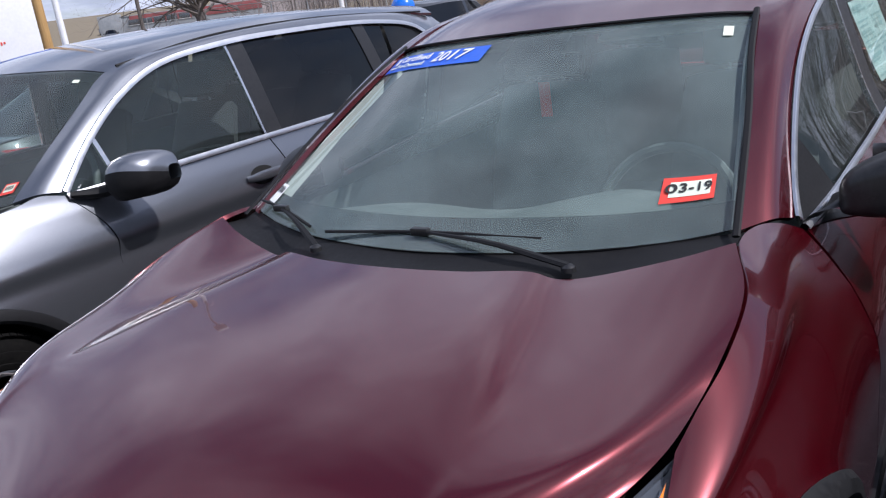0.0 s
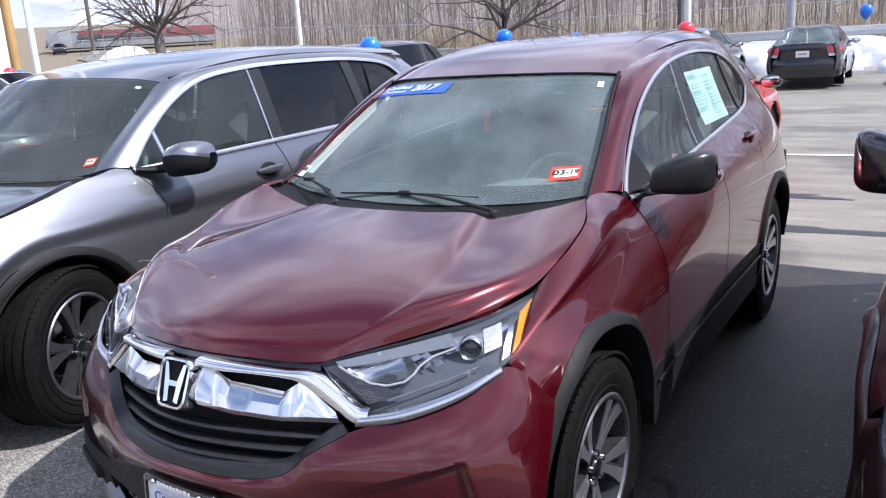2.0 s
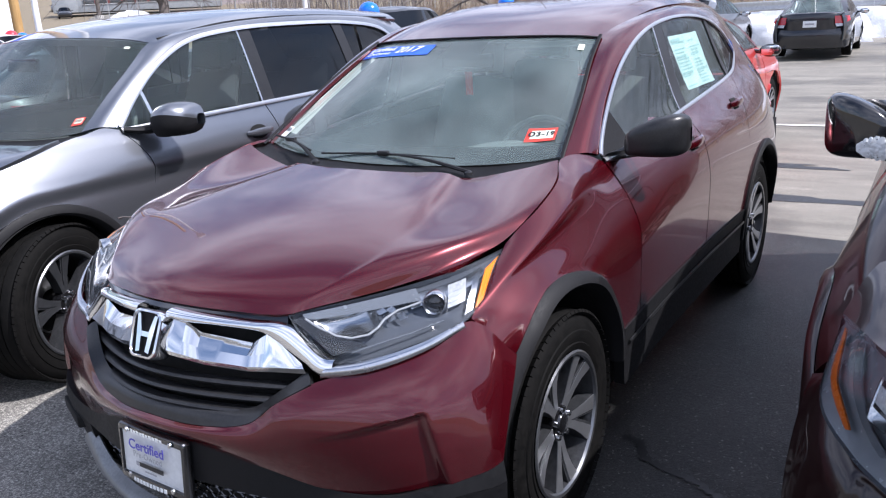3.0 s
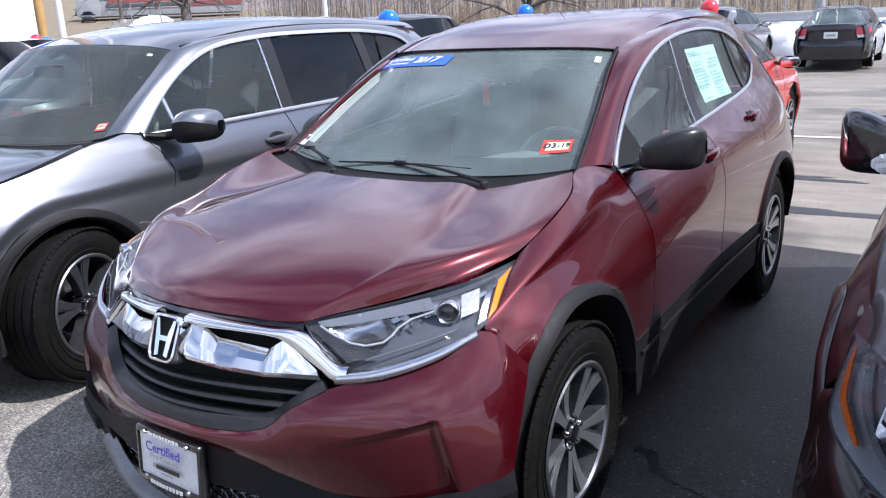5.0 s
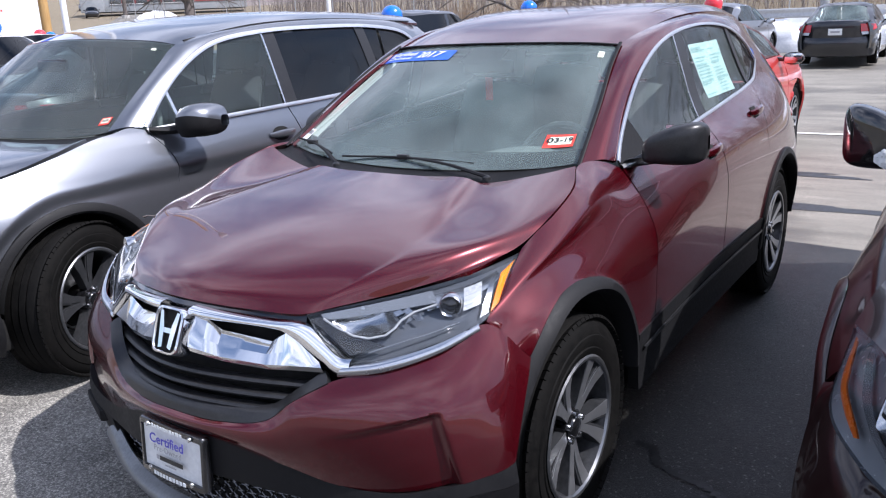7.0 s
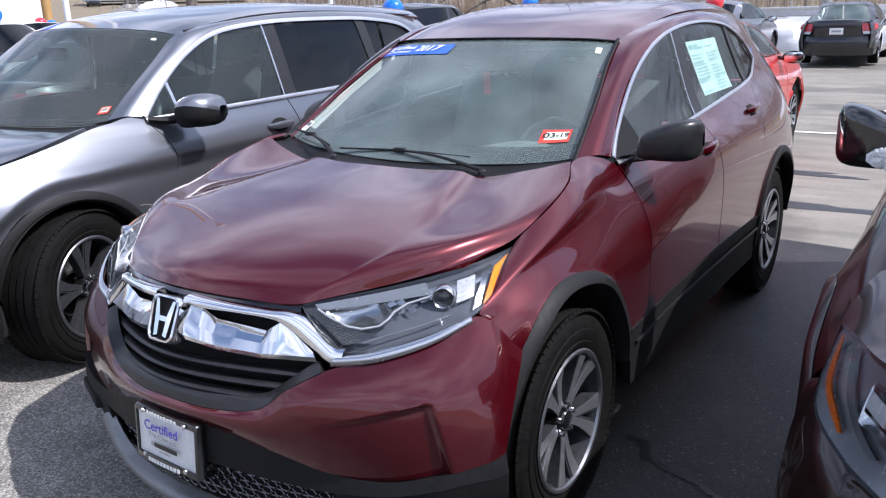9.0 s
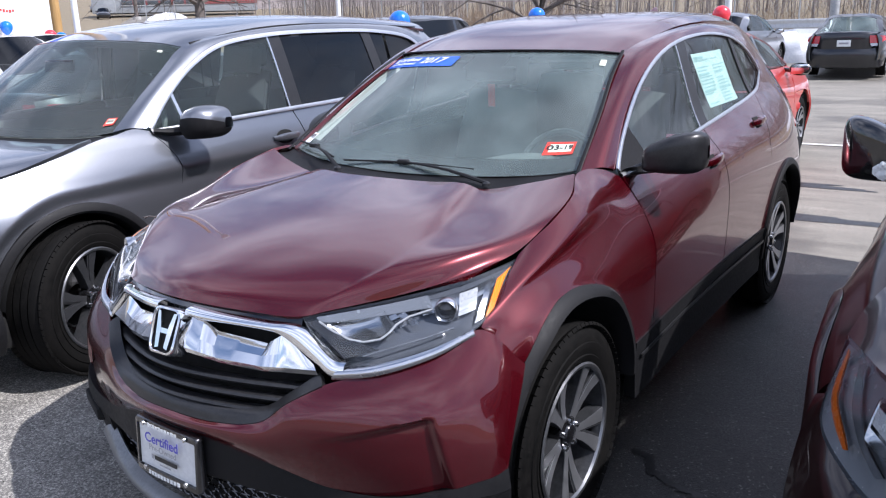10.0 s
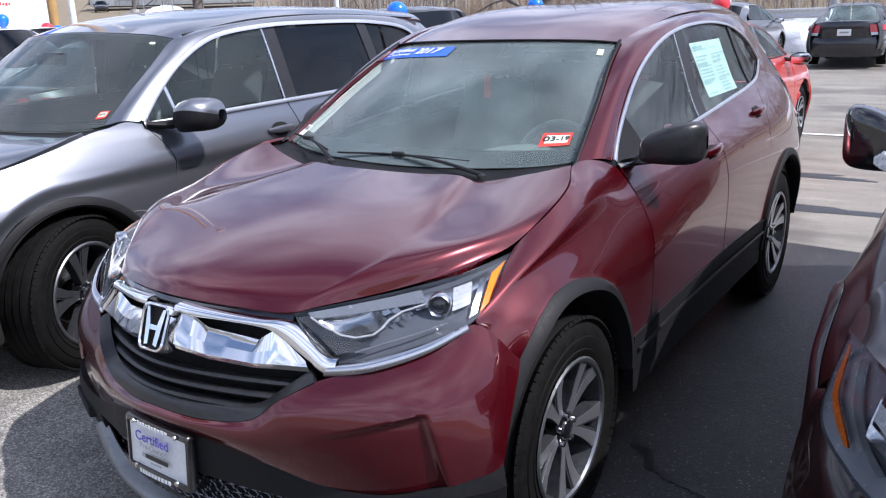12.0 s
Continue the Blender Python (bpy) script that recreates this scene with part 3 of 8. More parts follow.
def warp_to_view(car, tall):
    """Warps an SUV to fit the camera's view: a nose drawn in and back at its corners, a slightly higher tail, and its
    height.
    """
    def ease(t):
        t = min(max(t, 0.0), 1.0)
        return t * t * (3 - 2 * t)

    def shaped(p):
        y, z = p[1], p[2]
        u = math.sqrt(p[0] * p[0] + 0.03)
        draw = 0.125 * ease((-0.10 - y) / 0.85) * (1 - ease((abs(p[0]) - 0.40) / 0.50) * (1 - 0.6 * ease((z - 0.42) / 0.46)))
        w = draw * (u - 0.14)
        dy = w * (1.013 + 0.136 * z) + 0.0643 - 0.0442 * z + 0.0197 * z * z - 0.0119 * y - 0.0267 * y * z + 0.0013 * y * y + u * (0.0568 - 0.019 * z - 0.037 * y - 0.0178 * u)
        dz = w * (0.806 * z - 1.266) - 0.0317 + 0.0417 * z - 0.0202 * z * z + 0.0098 * y + 0.0008 * y * z - 0.0006 * y * y + u * (0.0283 - 0.0122 * z + 0.0049 * y + 0.0034 * u)
        narrow = 1 - draw
        return p[0] * narrow, y + dy, (z + dz) * tall

    todo = list(car.children)
    while todo:
        ob = todo.pop()
        if ob.name.startswith("wheel") and not ob.name.startswith("wheel_arch"):
            continue
        todo += list(ob.children)
        if ob.name.startswith("lettering") and ob.matrix_basis.translation.length > 0.01:
            ob.matrix_basis.translation = shaped(ob.matrix_basis.translation)
            continue
        for v in ob.data.vertices:
            v.co = shaped(v.co)


# ---- the compact SUV, built twice ----
def compact_suv(crv, PAINT, own):
    """own: the car with stickers, plate and folded far mirror."""
    CY = [-0.6, -0.35, 0.0, 0.4, 0.9, 1.5, 2.1, 2.66, 3.1, 3.5]
    CRV_FLANK = [
        (0.28, 0.80, 0.880, 0.905, 0.900, 0.890, 0.890, 0.895, 0.905, 0.88, 0.78),
        (0.50, 0.84, 0.905, 0.925, 0.915, 0.900, 0.900, 0.912, 0.925, 0.91, 0.82),
        (0.65, 0.83, 0.900, 0.925, 0.915, 0.908, 0.908, 0.920, 0.928, 0.915, 0.84),
        (0.80, 0.785, 0.868, 0.915, 0.912, 0.910, 0.912, 0.922, 0.925, 0.90, 0.83),
        (0.90, 0.735, 0.795, 0.845, 0.868, 0.885, 0.900, 0.910, 0.910, 0.88, 0.80),
        (1.00, 0.66, 0.710, 0.775, 0.805, 0.838, 0.868, 0.882, 0.880, 0.85, 0.77),
    ]
    CRV_CABIN = [
        (1.10, 0.60, 0.640, 0.700, 0.730, 0.775, 0.808, 0.826, 0.830, 0.80, 0.72),
        (1.20, 0.56, 0.590, 0.640, 0.680, 0.730, 0.762, 0.772, 0.765, 0.73, 0.66),
        (1.35, 0.53, 0.550, 0.580, 0.620, 0.672, 0.715, 0.725, 0.712, 0.68, 0.60),
        (1.50, 0.50, 0.510, 0.530, 0.560, 0.615, 0.668, 0.682, 0.665, 0.63, 0.55),
        (1.60, 0.45, 0.460, 0.480, 0.500, 0.560, 0.620, 0.635, 0.620, 0.58, 0.50),
    ]
    bare_flank = side_surface(CY, CRV_FLANK + CRV_CABIN)

    def CX(y, z):
        # the flank swells where it runs into the bumper
        f = min(max((-0.06 - y) / 0.26, 0), 1)
        g = min(max((0.87 - z) / 0.14, 0), 1)
        return bare_flank(y, z) + 0.017 * f * f * (3 - 2 * f) * g * g * (3 - 2 * g)


    # hood
    HOOD = [
        [(0, -0.802, 0.889), (0, -0.768, 0.930), (0, -0.55, 0.990), (0, -0.25, 1.035), (0, 0.0, 1.062), (0, 0.160, 1.078)],
        [(0.22, -0.792, 0.887), (0.225, -0.758, 0.926), (0.25, -0.55, 0.985), (0.24, -0.25, 1.030), (0.22, 0.0, 1.056), (0.20, 0.180, 1.073)],
        [(0.42, -0.760, 0.887), (0.445, -0.710, 0.924), (0.525, -0.52, 0.980), (0.475, -0.27, 1.012), (0.41, -0.02, 1.045), (0.345, 0.210, 1.070)],
        [(0.478, -0.713, 0.897), (0.503, -0.660, 0.938), (0.560, -0.49, 0.986), (0.522, -0.25, 1.004), (0.462, -0.01, 1.021), (0.40, 0.230, 1.050)],
        [(0.604, -0.556, 0.914), (0.632, -0.50, 0.954), (0.679, -0.34, 0.988), (0.690, -0.13, 1.002), (0.66, 0.06, 1.032), (0.60, 0.285, 1.080)],
        [(0.712, -0.39, 0.936), (0.733, -0.285, 0.945), (0.752, -0.16, 0.959), (0.770, 0.02, 1.013), (0.760, 0.20, 1.062), (0.712, 0.335, 1.105)],
    ]
    hood_all = [[(-x, y, z) for x, y, z in c] for c in reversed(HOOD[1:])] + HOOD
    hood_g = np.array(loft(hood_all, 44, 96))
    for _k in range(5):
        hood_g[1:-1, 1:-1] = 0.5 * hood_g[1:-1, 1:-1] + 0.125 * (hood_g[:-2, 1:-1] + hood_g[2:, 1:-1] + hood_g[1:-1, :-2] + hood_g[1:-1, 2:])
    part("hood", Mesh().panel(list(hood_g), 0.012), PAINT, crv, sharp=50)

    # front fenders
    FEN = [
        [(-0.170, 0.936), (-0.10, 0.962), (0.04, 1.015), (0.20, 1.062), (0.335, 1.103), (0.45, 1.098), (0.53, 1.080), (0.592, 1.055)],
        [(-0.500, 0.842), (-0.33, 0.872), (-0.10, 0.912), (0.08, 0.938), (0.25, 0.955), (0.38, 0.955), (0.50, 0.945), (0.606, 0.935)],
        [(-0.400, 0.714), (-0.31, 0.774), (-0.16, 0.828), (0.03, 0.820), (0.20, 0.744), (0.318, 0.625), (0.378, 0.502), (0.597, 0.502)],
    ]
    FEN_TOP = [(0.757, -0.168, 0.949), (0.764, -0.09, 0.977), (0.776, 0.03, 1.013), (0.766, 0.205, 1.063), (0.718, 0.338, 1.104), (0.722, 0.45, 1.104), (0.745, 0.53, 1.086), (0.775, 0.592, 1.056)]
    FEN_EDGE = [(0.794, -0.350, 0.886), (0.815, -0.20, 0.917), (0.832, -0.05, 0.946), (0.832, 0.14, 0.985), (0.812, 0.30, 1.018), (0.800, 0.40, 1.026), (0.800, 0.50, 1.015), (0.817, 0.600, 0.998)]
    FEN_MID = [(0.826, -0.498, 0.840)] + [(CX(y, z), y, z) for y, z in FEN[1][1:]]
    fen_up = loft([FEN_TOP, FEN_EDGE, FEN_MID], 44, 14)
    fen_low = []
    for j in range(1, 17):
        f = j / 16
        fen_low.append([np.array((CX(p[1], p[2]), p[1], p[2])) for p in [a * (1 - f) + b * f for a, b in zip(fen_up[-1], spline([(0, y, z) for y, z in FEN[2]], 44))]])
    for j in range(4):
        # ease the flank into the upper curve
        for i in range(44):
            fen_low[j][i][0] += (fen_up[-1][i][0] - CX(fen_up[-1][i][1], fen_up[-1][i][2])) * (1 - (j + 1) / 5)
    fender_g = np.array(fen_up + fen_low)
    for _k in range(14):
        # fair the sheet between its edges
        fender_g[1:-1, 1:-1] = 0.5 * fender_g[1:-1, 1:-1] + 0.125 * (fender_g[:-2, 1:-1] + fender_g[2:, 1:-1] + fender_g[1:-1, :-2] + fender_g[1:-1, 2:])
    pair("fender", Mesh().panel(list(fender_g), 0.012), PAINT, crv)

    # doors with handles
    DOOR_F = [[(0.602, 0.502), (0.608, 0.75), (0.612, 0.93), (0.600, 1.052)], [(1.08, 0.502), (1.09, 0.75), (1.09, 0.95), (1.06, 1.086)], [(1.568, 0.502), (1.574, 0.75), (1.572, 0.97), (1.508, 1.122)]]
    DOOR_R = [[(1.576, 0.502), (1.582, 0.75), (1.580, 0.97), (1.516, 1.122)], [(1.93, 0.502), (1.95, 0.75), (1.97, 0.97), (2.00, 1.152)], [(2.266, 0.502), (2.33, 0.72), (2.37, 0.93), (2.50, 1.185)]]
    front_doors = pair("front_door", Mesh().panel(flank(CX, DOOR_F, 26, 28), 0.02), PAINT, crv)
    rear_doors = pair("rear_door", Mesh().panel(flank(CX, DOOR_R, 26, 24), 0.02), PAINT, crv)


    def handle(X, y, z, doors, mat, L=0.20):
        g = Mesh()
        pts = [(X(y + L * k / 8, z) + 0.002 + 0.018 * math.sin(math.pi * k / 8) ** 0.5, y + L * k / 8, z + 0.012 * k / 8) for k in range(9)]
        g.tube(pts, [0.010, 0.013, 0.015, 0.016, 0.016, 0.016, 0.015, 0.013, 0.009], 8, flat=1.3)
        # flat near-black patch: the recess's shade painted onto the door
        shade_patch = Mesh()
        shade_patch.grid([[(X(y + 0.04 + 0.09 * k / 8, z - 0.026 + 0.052 * i / 6) + 0.0025, y + 0.04 + 0.09 * k / 8, z - 0.026 + 0.052 * i / 6) for k in range(9)] for i in range(7)])
        for d, f in zip(doors, (lambda q: q, lambda q: q.mirror())):
            part("door_handle", f(g), mat, d)
            part("handle_recess", f(shade_patch), VOID, d)


    handle(CX, 1.34, 0.985, front_doors, PAINT)
    handle(CX, 2.18, 1.055, rear_doors, PAINT)

    # rear quarters, tailgate, bumper, tail lamps
    QUA = [
        [(2.505, 1.185), (2.62, 1.205), (2.75, 1.25), (2.88, 1.23), (3.10, 1.19), (3.32, 1.14), (3.46, 1.10)],
        [(2.378, 0.93), (2.45, 0.97), (2.58, 1.0), (2.72, 1.01), (3.0, 0.98), (3.28, 0.92), (3.50, 0.84)],
        [(2.274, 0.502), (2.378, 0.659), (2.531, 0.762), (2.72, 0.800), (2.909, 0.762), (3.062, 0.659), (3.166, 0.50)],
    ]
    pair("rear_quarter", Mesh().panel(flank(CX, QUA, 36, 22), 0.02), PAINT, crv)
    part("tailgate", Mesh().panel(loft([both([(0, 3.66, 0.55), (0.45, 3.63, 0.55), (0.70, 3.56, 0.56)]), both([(0, 3.68, 0.90), (0.5, 3.64, 0.90), (0.79, 3.50, 0.92)]), both([(0, 3.58, 1.08), (0.45, 3.54, 1.09), (0.74, 3.44, 1.10)])], 24, 12), 0.02), PAINT, crv)
    part("rear_bumper", Mesh().panel(loft([both([(0, 3.70, 0.30), (0.5, 3.66, 0.30), (0.80, 3.50, 0.32), (0.90, 3.14, 0.34)]), both([(0, 3.72, 0.55), (0.5, 3.68, 0.55), (0.82, 3.50, 0.58), (0.905, 3.15, 0.60)]), both([(0, 3.69, 0.66), (0.5, 3.65, 0.66), (0.80, 3.52, 0.74), (0.85, 3.46, 0.82)])], 28, 10), 0.02), TRIM, crv)
    pair("tail_lamp", Mesh().panel([[np.array((CX(y, z) + 0.006 - 0.02 * j, y, z)) for y in (3.36, 3.42, 3.48, 3.52)] for j, z in enumerate((0.90, 1.05, 1.20))], 0.03), TAIL, crv, "red tail lamp")

    # roof, rails beside it, rear glass
    ROOF = [
        [(0, 1.076, 1.496), (0, 1.36, 1.566), (0, 1.75, 1.620), (0, 2.2, 1.635), (0, 2.8, 1.615), (0, 3.35, 1.54)],
        [(0.30, 1.090, 1.490), (0.32, 1.37, 1.560), (0.33, 1.75, 1.614), (0.34, 2.2, 1.628), (0.33, 2.8, 1.607), (0.31, 3.34, 1.53)],
        [(0.475, 1.119, 1.480), (0.495, 1.38, 1.538), (0.50, 1.75, 1.590), (0.51, 2.2, 1.603), (0.50, 2.8, 1.58), (0.46, 3.32, 1.50)],
        [(0.562, 1.160, 1.466), (0.580, 1.40, 1.512), (0.59, 1.75, 1.556), (0.60, 2.2, 1.568), (0.58, 2.8, 1.54), (0.53, 3.30, 1.46)],
    ]
    roof_all = [[(-x, y, z) for x, y, z in c] for c in reversed(ROOF[1:])] + ROOF
    part("roof", Mesh().panel(loft(roof_all, 30, 48), 0.015), PAINT, crv, sharp=50)
    WIN_TOP = [(0.592, 1.080), (0.80, 1.225), (1.02, 1.352), (1.28, 1.452), (1.555, 1.502), (2.0, 1.512), (2.38, 1.468), (2.64, 1.38), (2.76, 1.285)]
    RAIL_IN = [(0.688, 0.442, 1.095), (0.637, 0.735, 1.264), (0.593, 0.962, 1.382), (0.562, 1.162, 1.468), (0.588, 1.45, 1.524), (0.605, 1.95, 1.560), (0.59, 2.42, 1.556), (0.57, 2.86, 1.53), (0.54, 3.28, 1.46)]
    rail_out = [(CX(y, z), y, z) for y, z in WIN_TOP[:-1]] + [(CX(2.80, 1.25), 2.80, 1.25)]
    rail_mid = [tuple(0.5 * (np.array(a) + np.array(b)) + np.array((0.012, -0.004, 0.012))) for a, b in zip(RAIL_IN, rail_out)]
    pair("roof_rail_panel", Mesh().panel(loft([RAIL_IN, rail_mid, rail_out], 48, 10), 0.015), PAINT, crv, sharp=50)
    pair("rear_pillar", Mesh().panel(loft([[(0.57, 2.86, 1.53), (0.54, 3.06, 1.50), (0.53, 3.30, 1.46)], [(0.66, 2.83, 1.40), (0.66, 3.08, 1.34), (0.64, 3.38, 1.27)], [(CX(2.75, 1.25), 2.76, 1.25), (CX(3.1, 1.19), 3.10, 1.19), (CX(3.44, 1.10), 3.45, 1.10)]], 12, 10), 0.015), PAINT, crv)
    part("rear_window", Mesh().grid(loft([both([(0, 3.58, 1.09), (0.45, 3.55, 1.095), (0.68, 3.46, 1.11)]), both([(0, 3.48, 1.32), (0.42, 3.46, 1.31), (0.60, 3.38, 1.29)]), both([(0, 3.36, 1.535), (0.36, 3.34, 1.52), (0.52, 3.31, 1.46)])], 16, 8)).outward((0, 1.4, 0.75)), PRIVACY, crv).visible_shadow = False

    # windscreen, cowl, wipers
    GLASS_F = [
        [(0, 0.285, 1.075), (0, 0.66, 1.300), (0, 1.072, 1.490)],
        [(0.36, 0.330, 1.075), (0.345, 0.69, 1.290), (0.30, 1.086, 1.484)],
        [(0.57, 0.402, 1.082), (0.525, 0.735, 1.272), (0.465, 1.115, 1.475)],
        [(0.685, 0.455, 1.096), (0.628, 0.775, 1.262), (0.558, 1.155, 1.460)],
    ]
    glass_all = [[(-x, y, z) for x, y, z in c] for c in reversed(GLASS_F[1:])] + GLASS_F
    gshield = loft(glass_all, 16, 30)
    windscreen = part("windscreen", Mesh().grid(gshield).outward((0, 1.4, 0.75)), WINDSHIELD, crv, "tinted windscreen with stickers")
    windscreen.visible_shadow = False


    def on_glass(u, v, lift=0.0):
        """A place on the windscreen: u across (-1 to 1), v up (0 to 1)."""
        a, b = (u + 1) / 2 * (len(gshield) - 1), v * (len(gshield[0]) - 1)
        i, j = min(int(a), len(gshield) - 2), min(int(b), len(gshield[0]) - 2)
        s, t = a - i, b - j
        p = gshield[i][j] * (1 - s) * (1 - t) + gshield[i + 1][j] * s * (1 - t) + gshield[i][j + 1] * (1 - s) * t + gshield[i + 1][j + 1] * s * t
        return p + lift * np.array((0.0, -0.42, 0.9))


    frit = Mesh()
    frit.grid([[on_glass(-1 + 2 * k / 40, v, -0.003) for k in range(41)] for v in (0.0, 0.06, 0.125)])
    frit.grid([[on_glass(-1 + 2 * k / 40, v, -0.003) for k in range(41)] for v in (0.965, 1.0)])
    for sgn in (-1, 1):
        frit.grid([[on_glass(sgn * (1 - w), k / 20, -0.003) for k in range(21)] for w in (0.0, 0.035)])
    part("black_border", frit, GLOSSBLACK, windscreen)
    part("sensor_patch", Mesh().grid([[on_glass(-0.10 + 0.20 * k / 6, 0.82 + 0.15 * j / 4, -0.004) for k in range(7)] for j in range(5)]), GLOSSBLACK, windscreen)
    cowl_in = [np.array((x, y + 0.004, z - 0.020)) for x, y, z in both([c[-1] for c in HOOD])]
    cowl_out = [np.array((x, y, z - 0.004)) for x, y, z in both([(0, 0.30, 1.075), (0.20, 0.305, 1.075), (0.36, 0.340, 1.075), (0.45, 0.365, 1.078), (0.59, 0.415, 1.085), (0.705, 0.465, 1.092)])]
    cowl = part("cowl", Mesh().grid(loft([cowl_in, [(a + b) / 2 - np.array((0, 0, 0.006)) for a, b in zip(cowl_in, cowl_out)], cowl_out], 40, 8)), TRIM, crv, "black plastic cowl panel")
    pillar_line = [(0.693, 0.412, 1.090), (0.640, 0.735, 1.268), (0.594, 0.96, 1.386), (0.560, 1.162, 1.472)]
    pair("pillar_seal", Mesh().tube(spline([(x, y - 0.006, z + 0.004) for x, y, z in pillar_line], 20), 0.008, 6, flat=0.5), TRIM, crv)
    part("roof_seal", Mesh().tube(spline(both([(0, 1.068, 1.494), (0.30, 1.082, 1.488), (0.475, 1.112, 1.478), (0.562, 1.156, 1.466)]), 30), 0.008, 6, flat=0.5), TRIM, crv)


    def wiper(base, tip, arm_base):
        w = Mesh()
        bl = spline([tuple(base), tuple((np.array(base) + np.array(tip)) / 2 + np.array((0, -0.004, 0.012))), tuple(tip)], 12)
        w.tube(bl, 0.0055, 6, flat=0.7)
        ob = part("wiper", w, TRIM, crv, "black wiper arm and blade")
        mid = (np.array(base) + np.array(tip)) / 2 + np.array((0, -0.012, 0.016))
        part("wiper_arm", Mesh().tube(spline([arm_base, tuple((np.array(arm_base) + mid) / 2 + np.array((0, 0, 0.012))), tuple(mid)], 8), [0.011, 0.011, 0.010, 0.009, 0.008, 0.007, 0.006, 0.006], 6, flat=0.6), TRIM, ob)
        part("wiper_joint", Mesh().box(tuple(mid), (0.05, 0.018, 0.018), None, 0.004), SATIN, ob)
        part("wiper_pivot", Mesh().lathe([(0.0, 0.016), (0.010, 0.015), (0.016, 0.008), (0.017, 0.001)], "z", (arm_base[0], arm_base[1], arm_base[2] - 0.012), 12), SATIN, ob)


    wiper((-0.30, 0.318, 1.094), (0.30, 0.355, 1.094), (0.40, 0.268, 1.066))
    wiper((-0.66, 0.455, 1.125), (-0.38, 0.345, 1.095), (-0.28, 0.25, 1.078))

    # stickers on the windscreen
    def glass_patch(u0, u1, v0, v1, mat, name, parent, lift=0.004, skew=0.0, label=""):
        g = [[on_glass(u0 + (u1 - u0) * k / 8, v0 + (v1 - v0) * j / 3 + skew * k / 8, lift) for k in range(9)] for j in range(4)]
        return part(name, Mesh().grid(g), mat, parent, label)


    def glass_words(text, u, v, size, mat, name, parent, lean=0.0):
        """Lettering bent onto the windscreen."""
        p, px, py = on_glass(u, v), on_glass(u + 0.05, v), on_glass(u, v + 0.05)
        su, sv = 0.05 / np.linalg.norm(px - p), 0.05 / np.linalg.norm(py - p)
        ob = words(text, size, mat, name, parent, Matrix.Identity(4), bold=size * 0.012)
        for vt in ob.data.vertices:
            x, y = vt.co.x, vt.co.y
            vt.co = on_glass(u + (x + lean * y) * su, v + y * sv, 0.0075 + vt.co.z)
        return ob


    if own:
        strip = glass_patch(-0.975, -0.165, 0.842, 0.940, BLUE_STRIP, "window_strip", windscreen, label="blue strip with white lettering")
        glass_words("2017", -0.32, 0.893, 0.074, PAPER, "lettering", windscreen, 0.25)
        glass_words("Certified", -0.61, 0.908, 0.043, PAPER, "lettering", windscreen)
        glass_words("Pre-Owned", -0.62, 0.868, 0.030, CREAM, "lettering", windscreen)
        glass_patch(-0.885, -0.815, 0.885, 0.925, PAPER, "mark", windscreen, 0.006)
        glass_patch(-0.91, -0.795, 0.862, 0.872, PAPER, "bar", windscreen, 0.006)
        glass_patch(0.590, 0.848, 0.140, 0.240, RED_INK, "date_sticker", windscreen, label="red and white date sticker")
        glass_patch(0.620, 0.822, 0.160, 0.220, CREAM, "sticker_face", windscreen, 0.005)
        glass_words("03-19", 0.718, 0.190, 0.037, INK, "lettering", windscreen)
        glass_patch(0.755, 0.835, 0.880, 0.930, CREAM, "small_label", windscreen, label="small pale service label")
        glass_patch(-0.955, -0.850, 0.06, 0.165, PAPER, "barcode_label", windscreen, 0.004, label="white barcode label")
        for k in range(9):
            glass_patch(-0.945 + 0.0095 * k, -0.940 + 0.0095 * k, 0.115, 0.15, INK, "bar", windscreen, 0.006)

    # side windows with chrome surround and pillars
    BELT = [(0.592, 1.062), (0.80, 1.072), (1.05, 1.090), (1.28, 1.106), (1.555, 1.126), (2.0, 1.155), (2.35, 1.178), (2.58, 1.205), (2.74, 1.265)]


    def window_piece(a, b, mat, name, parent, out=-0.004, n=14):
        """Side glass between two fractions of the window's length."""
        top, bot = spline([(0, y, z) for y, z in WIN_TOP], 61), spline([(0, y, z) for y, z in BELT], 61)
        ia, ib = int(a * 60), int(b * 60)
        rows = []
        for j in range(9):
            f = j / 8
            rows.append([])
            for k in range(n):
                q = ia + (ib - ia) * k / (n - 1)
                i = min(int(q), 59); t = q - i
                pt = (top[i] * (1 - t) + top[i + 1] * t) * f + (bot[i] * (1 - t) + bot[i + 1] * t) * (1 - f)
                rows[-1].append(np.array((CX(pt[1], pt[2]) + out, pt[1], pt[2])))
        obs = pair(name, Mesh().grid(rows).outward((0, 1.4, 0.75)), mat, parent)
        for o in obs:
            o.visible_shadow = False
        return obs


    window_piece(0.0, 0.535, SIDEGLASS, "front_window", crv)
    window_piece(0.535, 0.84, SIDEGLASS, "rear_door_window", crv)
    window_piece(0.84, 1.0, PRIVACY, "quarter_window", crv)


    def pillar(y0, z0, y1, z1, w, mat, out, name="pillar_trim"):
        n = 10
        g = [[np.array((CX(y0 + (y1 - y0) * k / n + s, z0 + (z1 - z0) * k / n) + out, y0 + (y1 - y0) * k / n + s, z0 + (z1 - z0) * k / n)) for s in (-w / 2, w / 2)] for k in range(n + 1)]
        pair(name, Mesh().panel(g, 0.012), mat, crv)


    pillar(1.545, 1.125, 1.535, 1.497, 0.115, SATIN, 0.001)
    pillar(2.44, 1.185, 2.30, 1.475, 0.05, SATIN, 0.001)
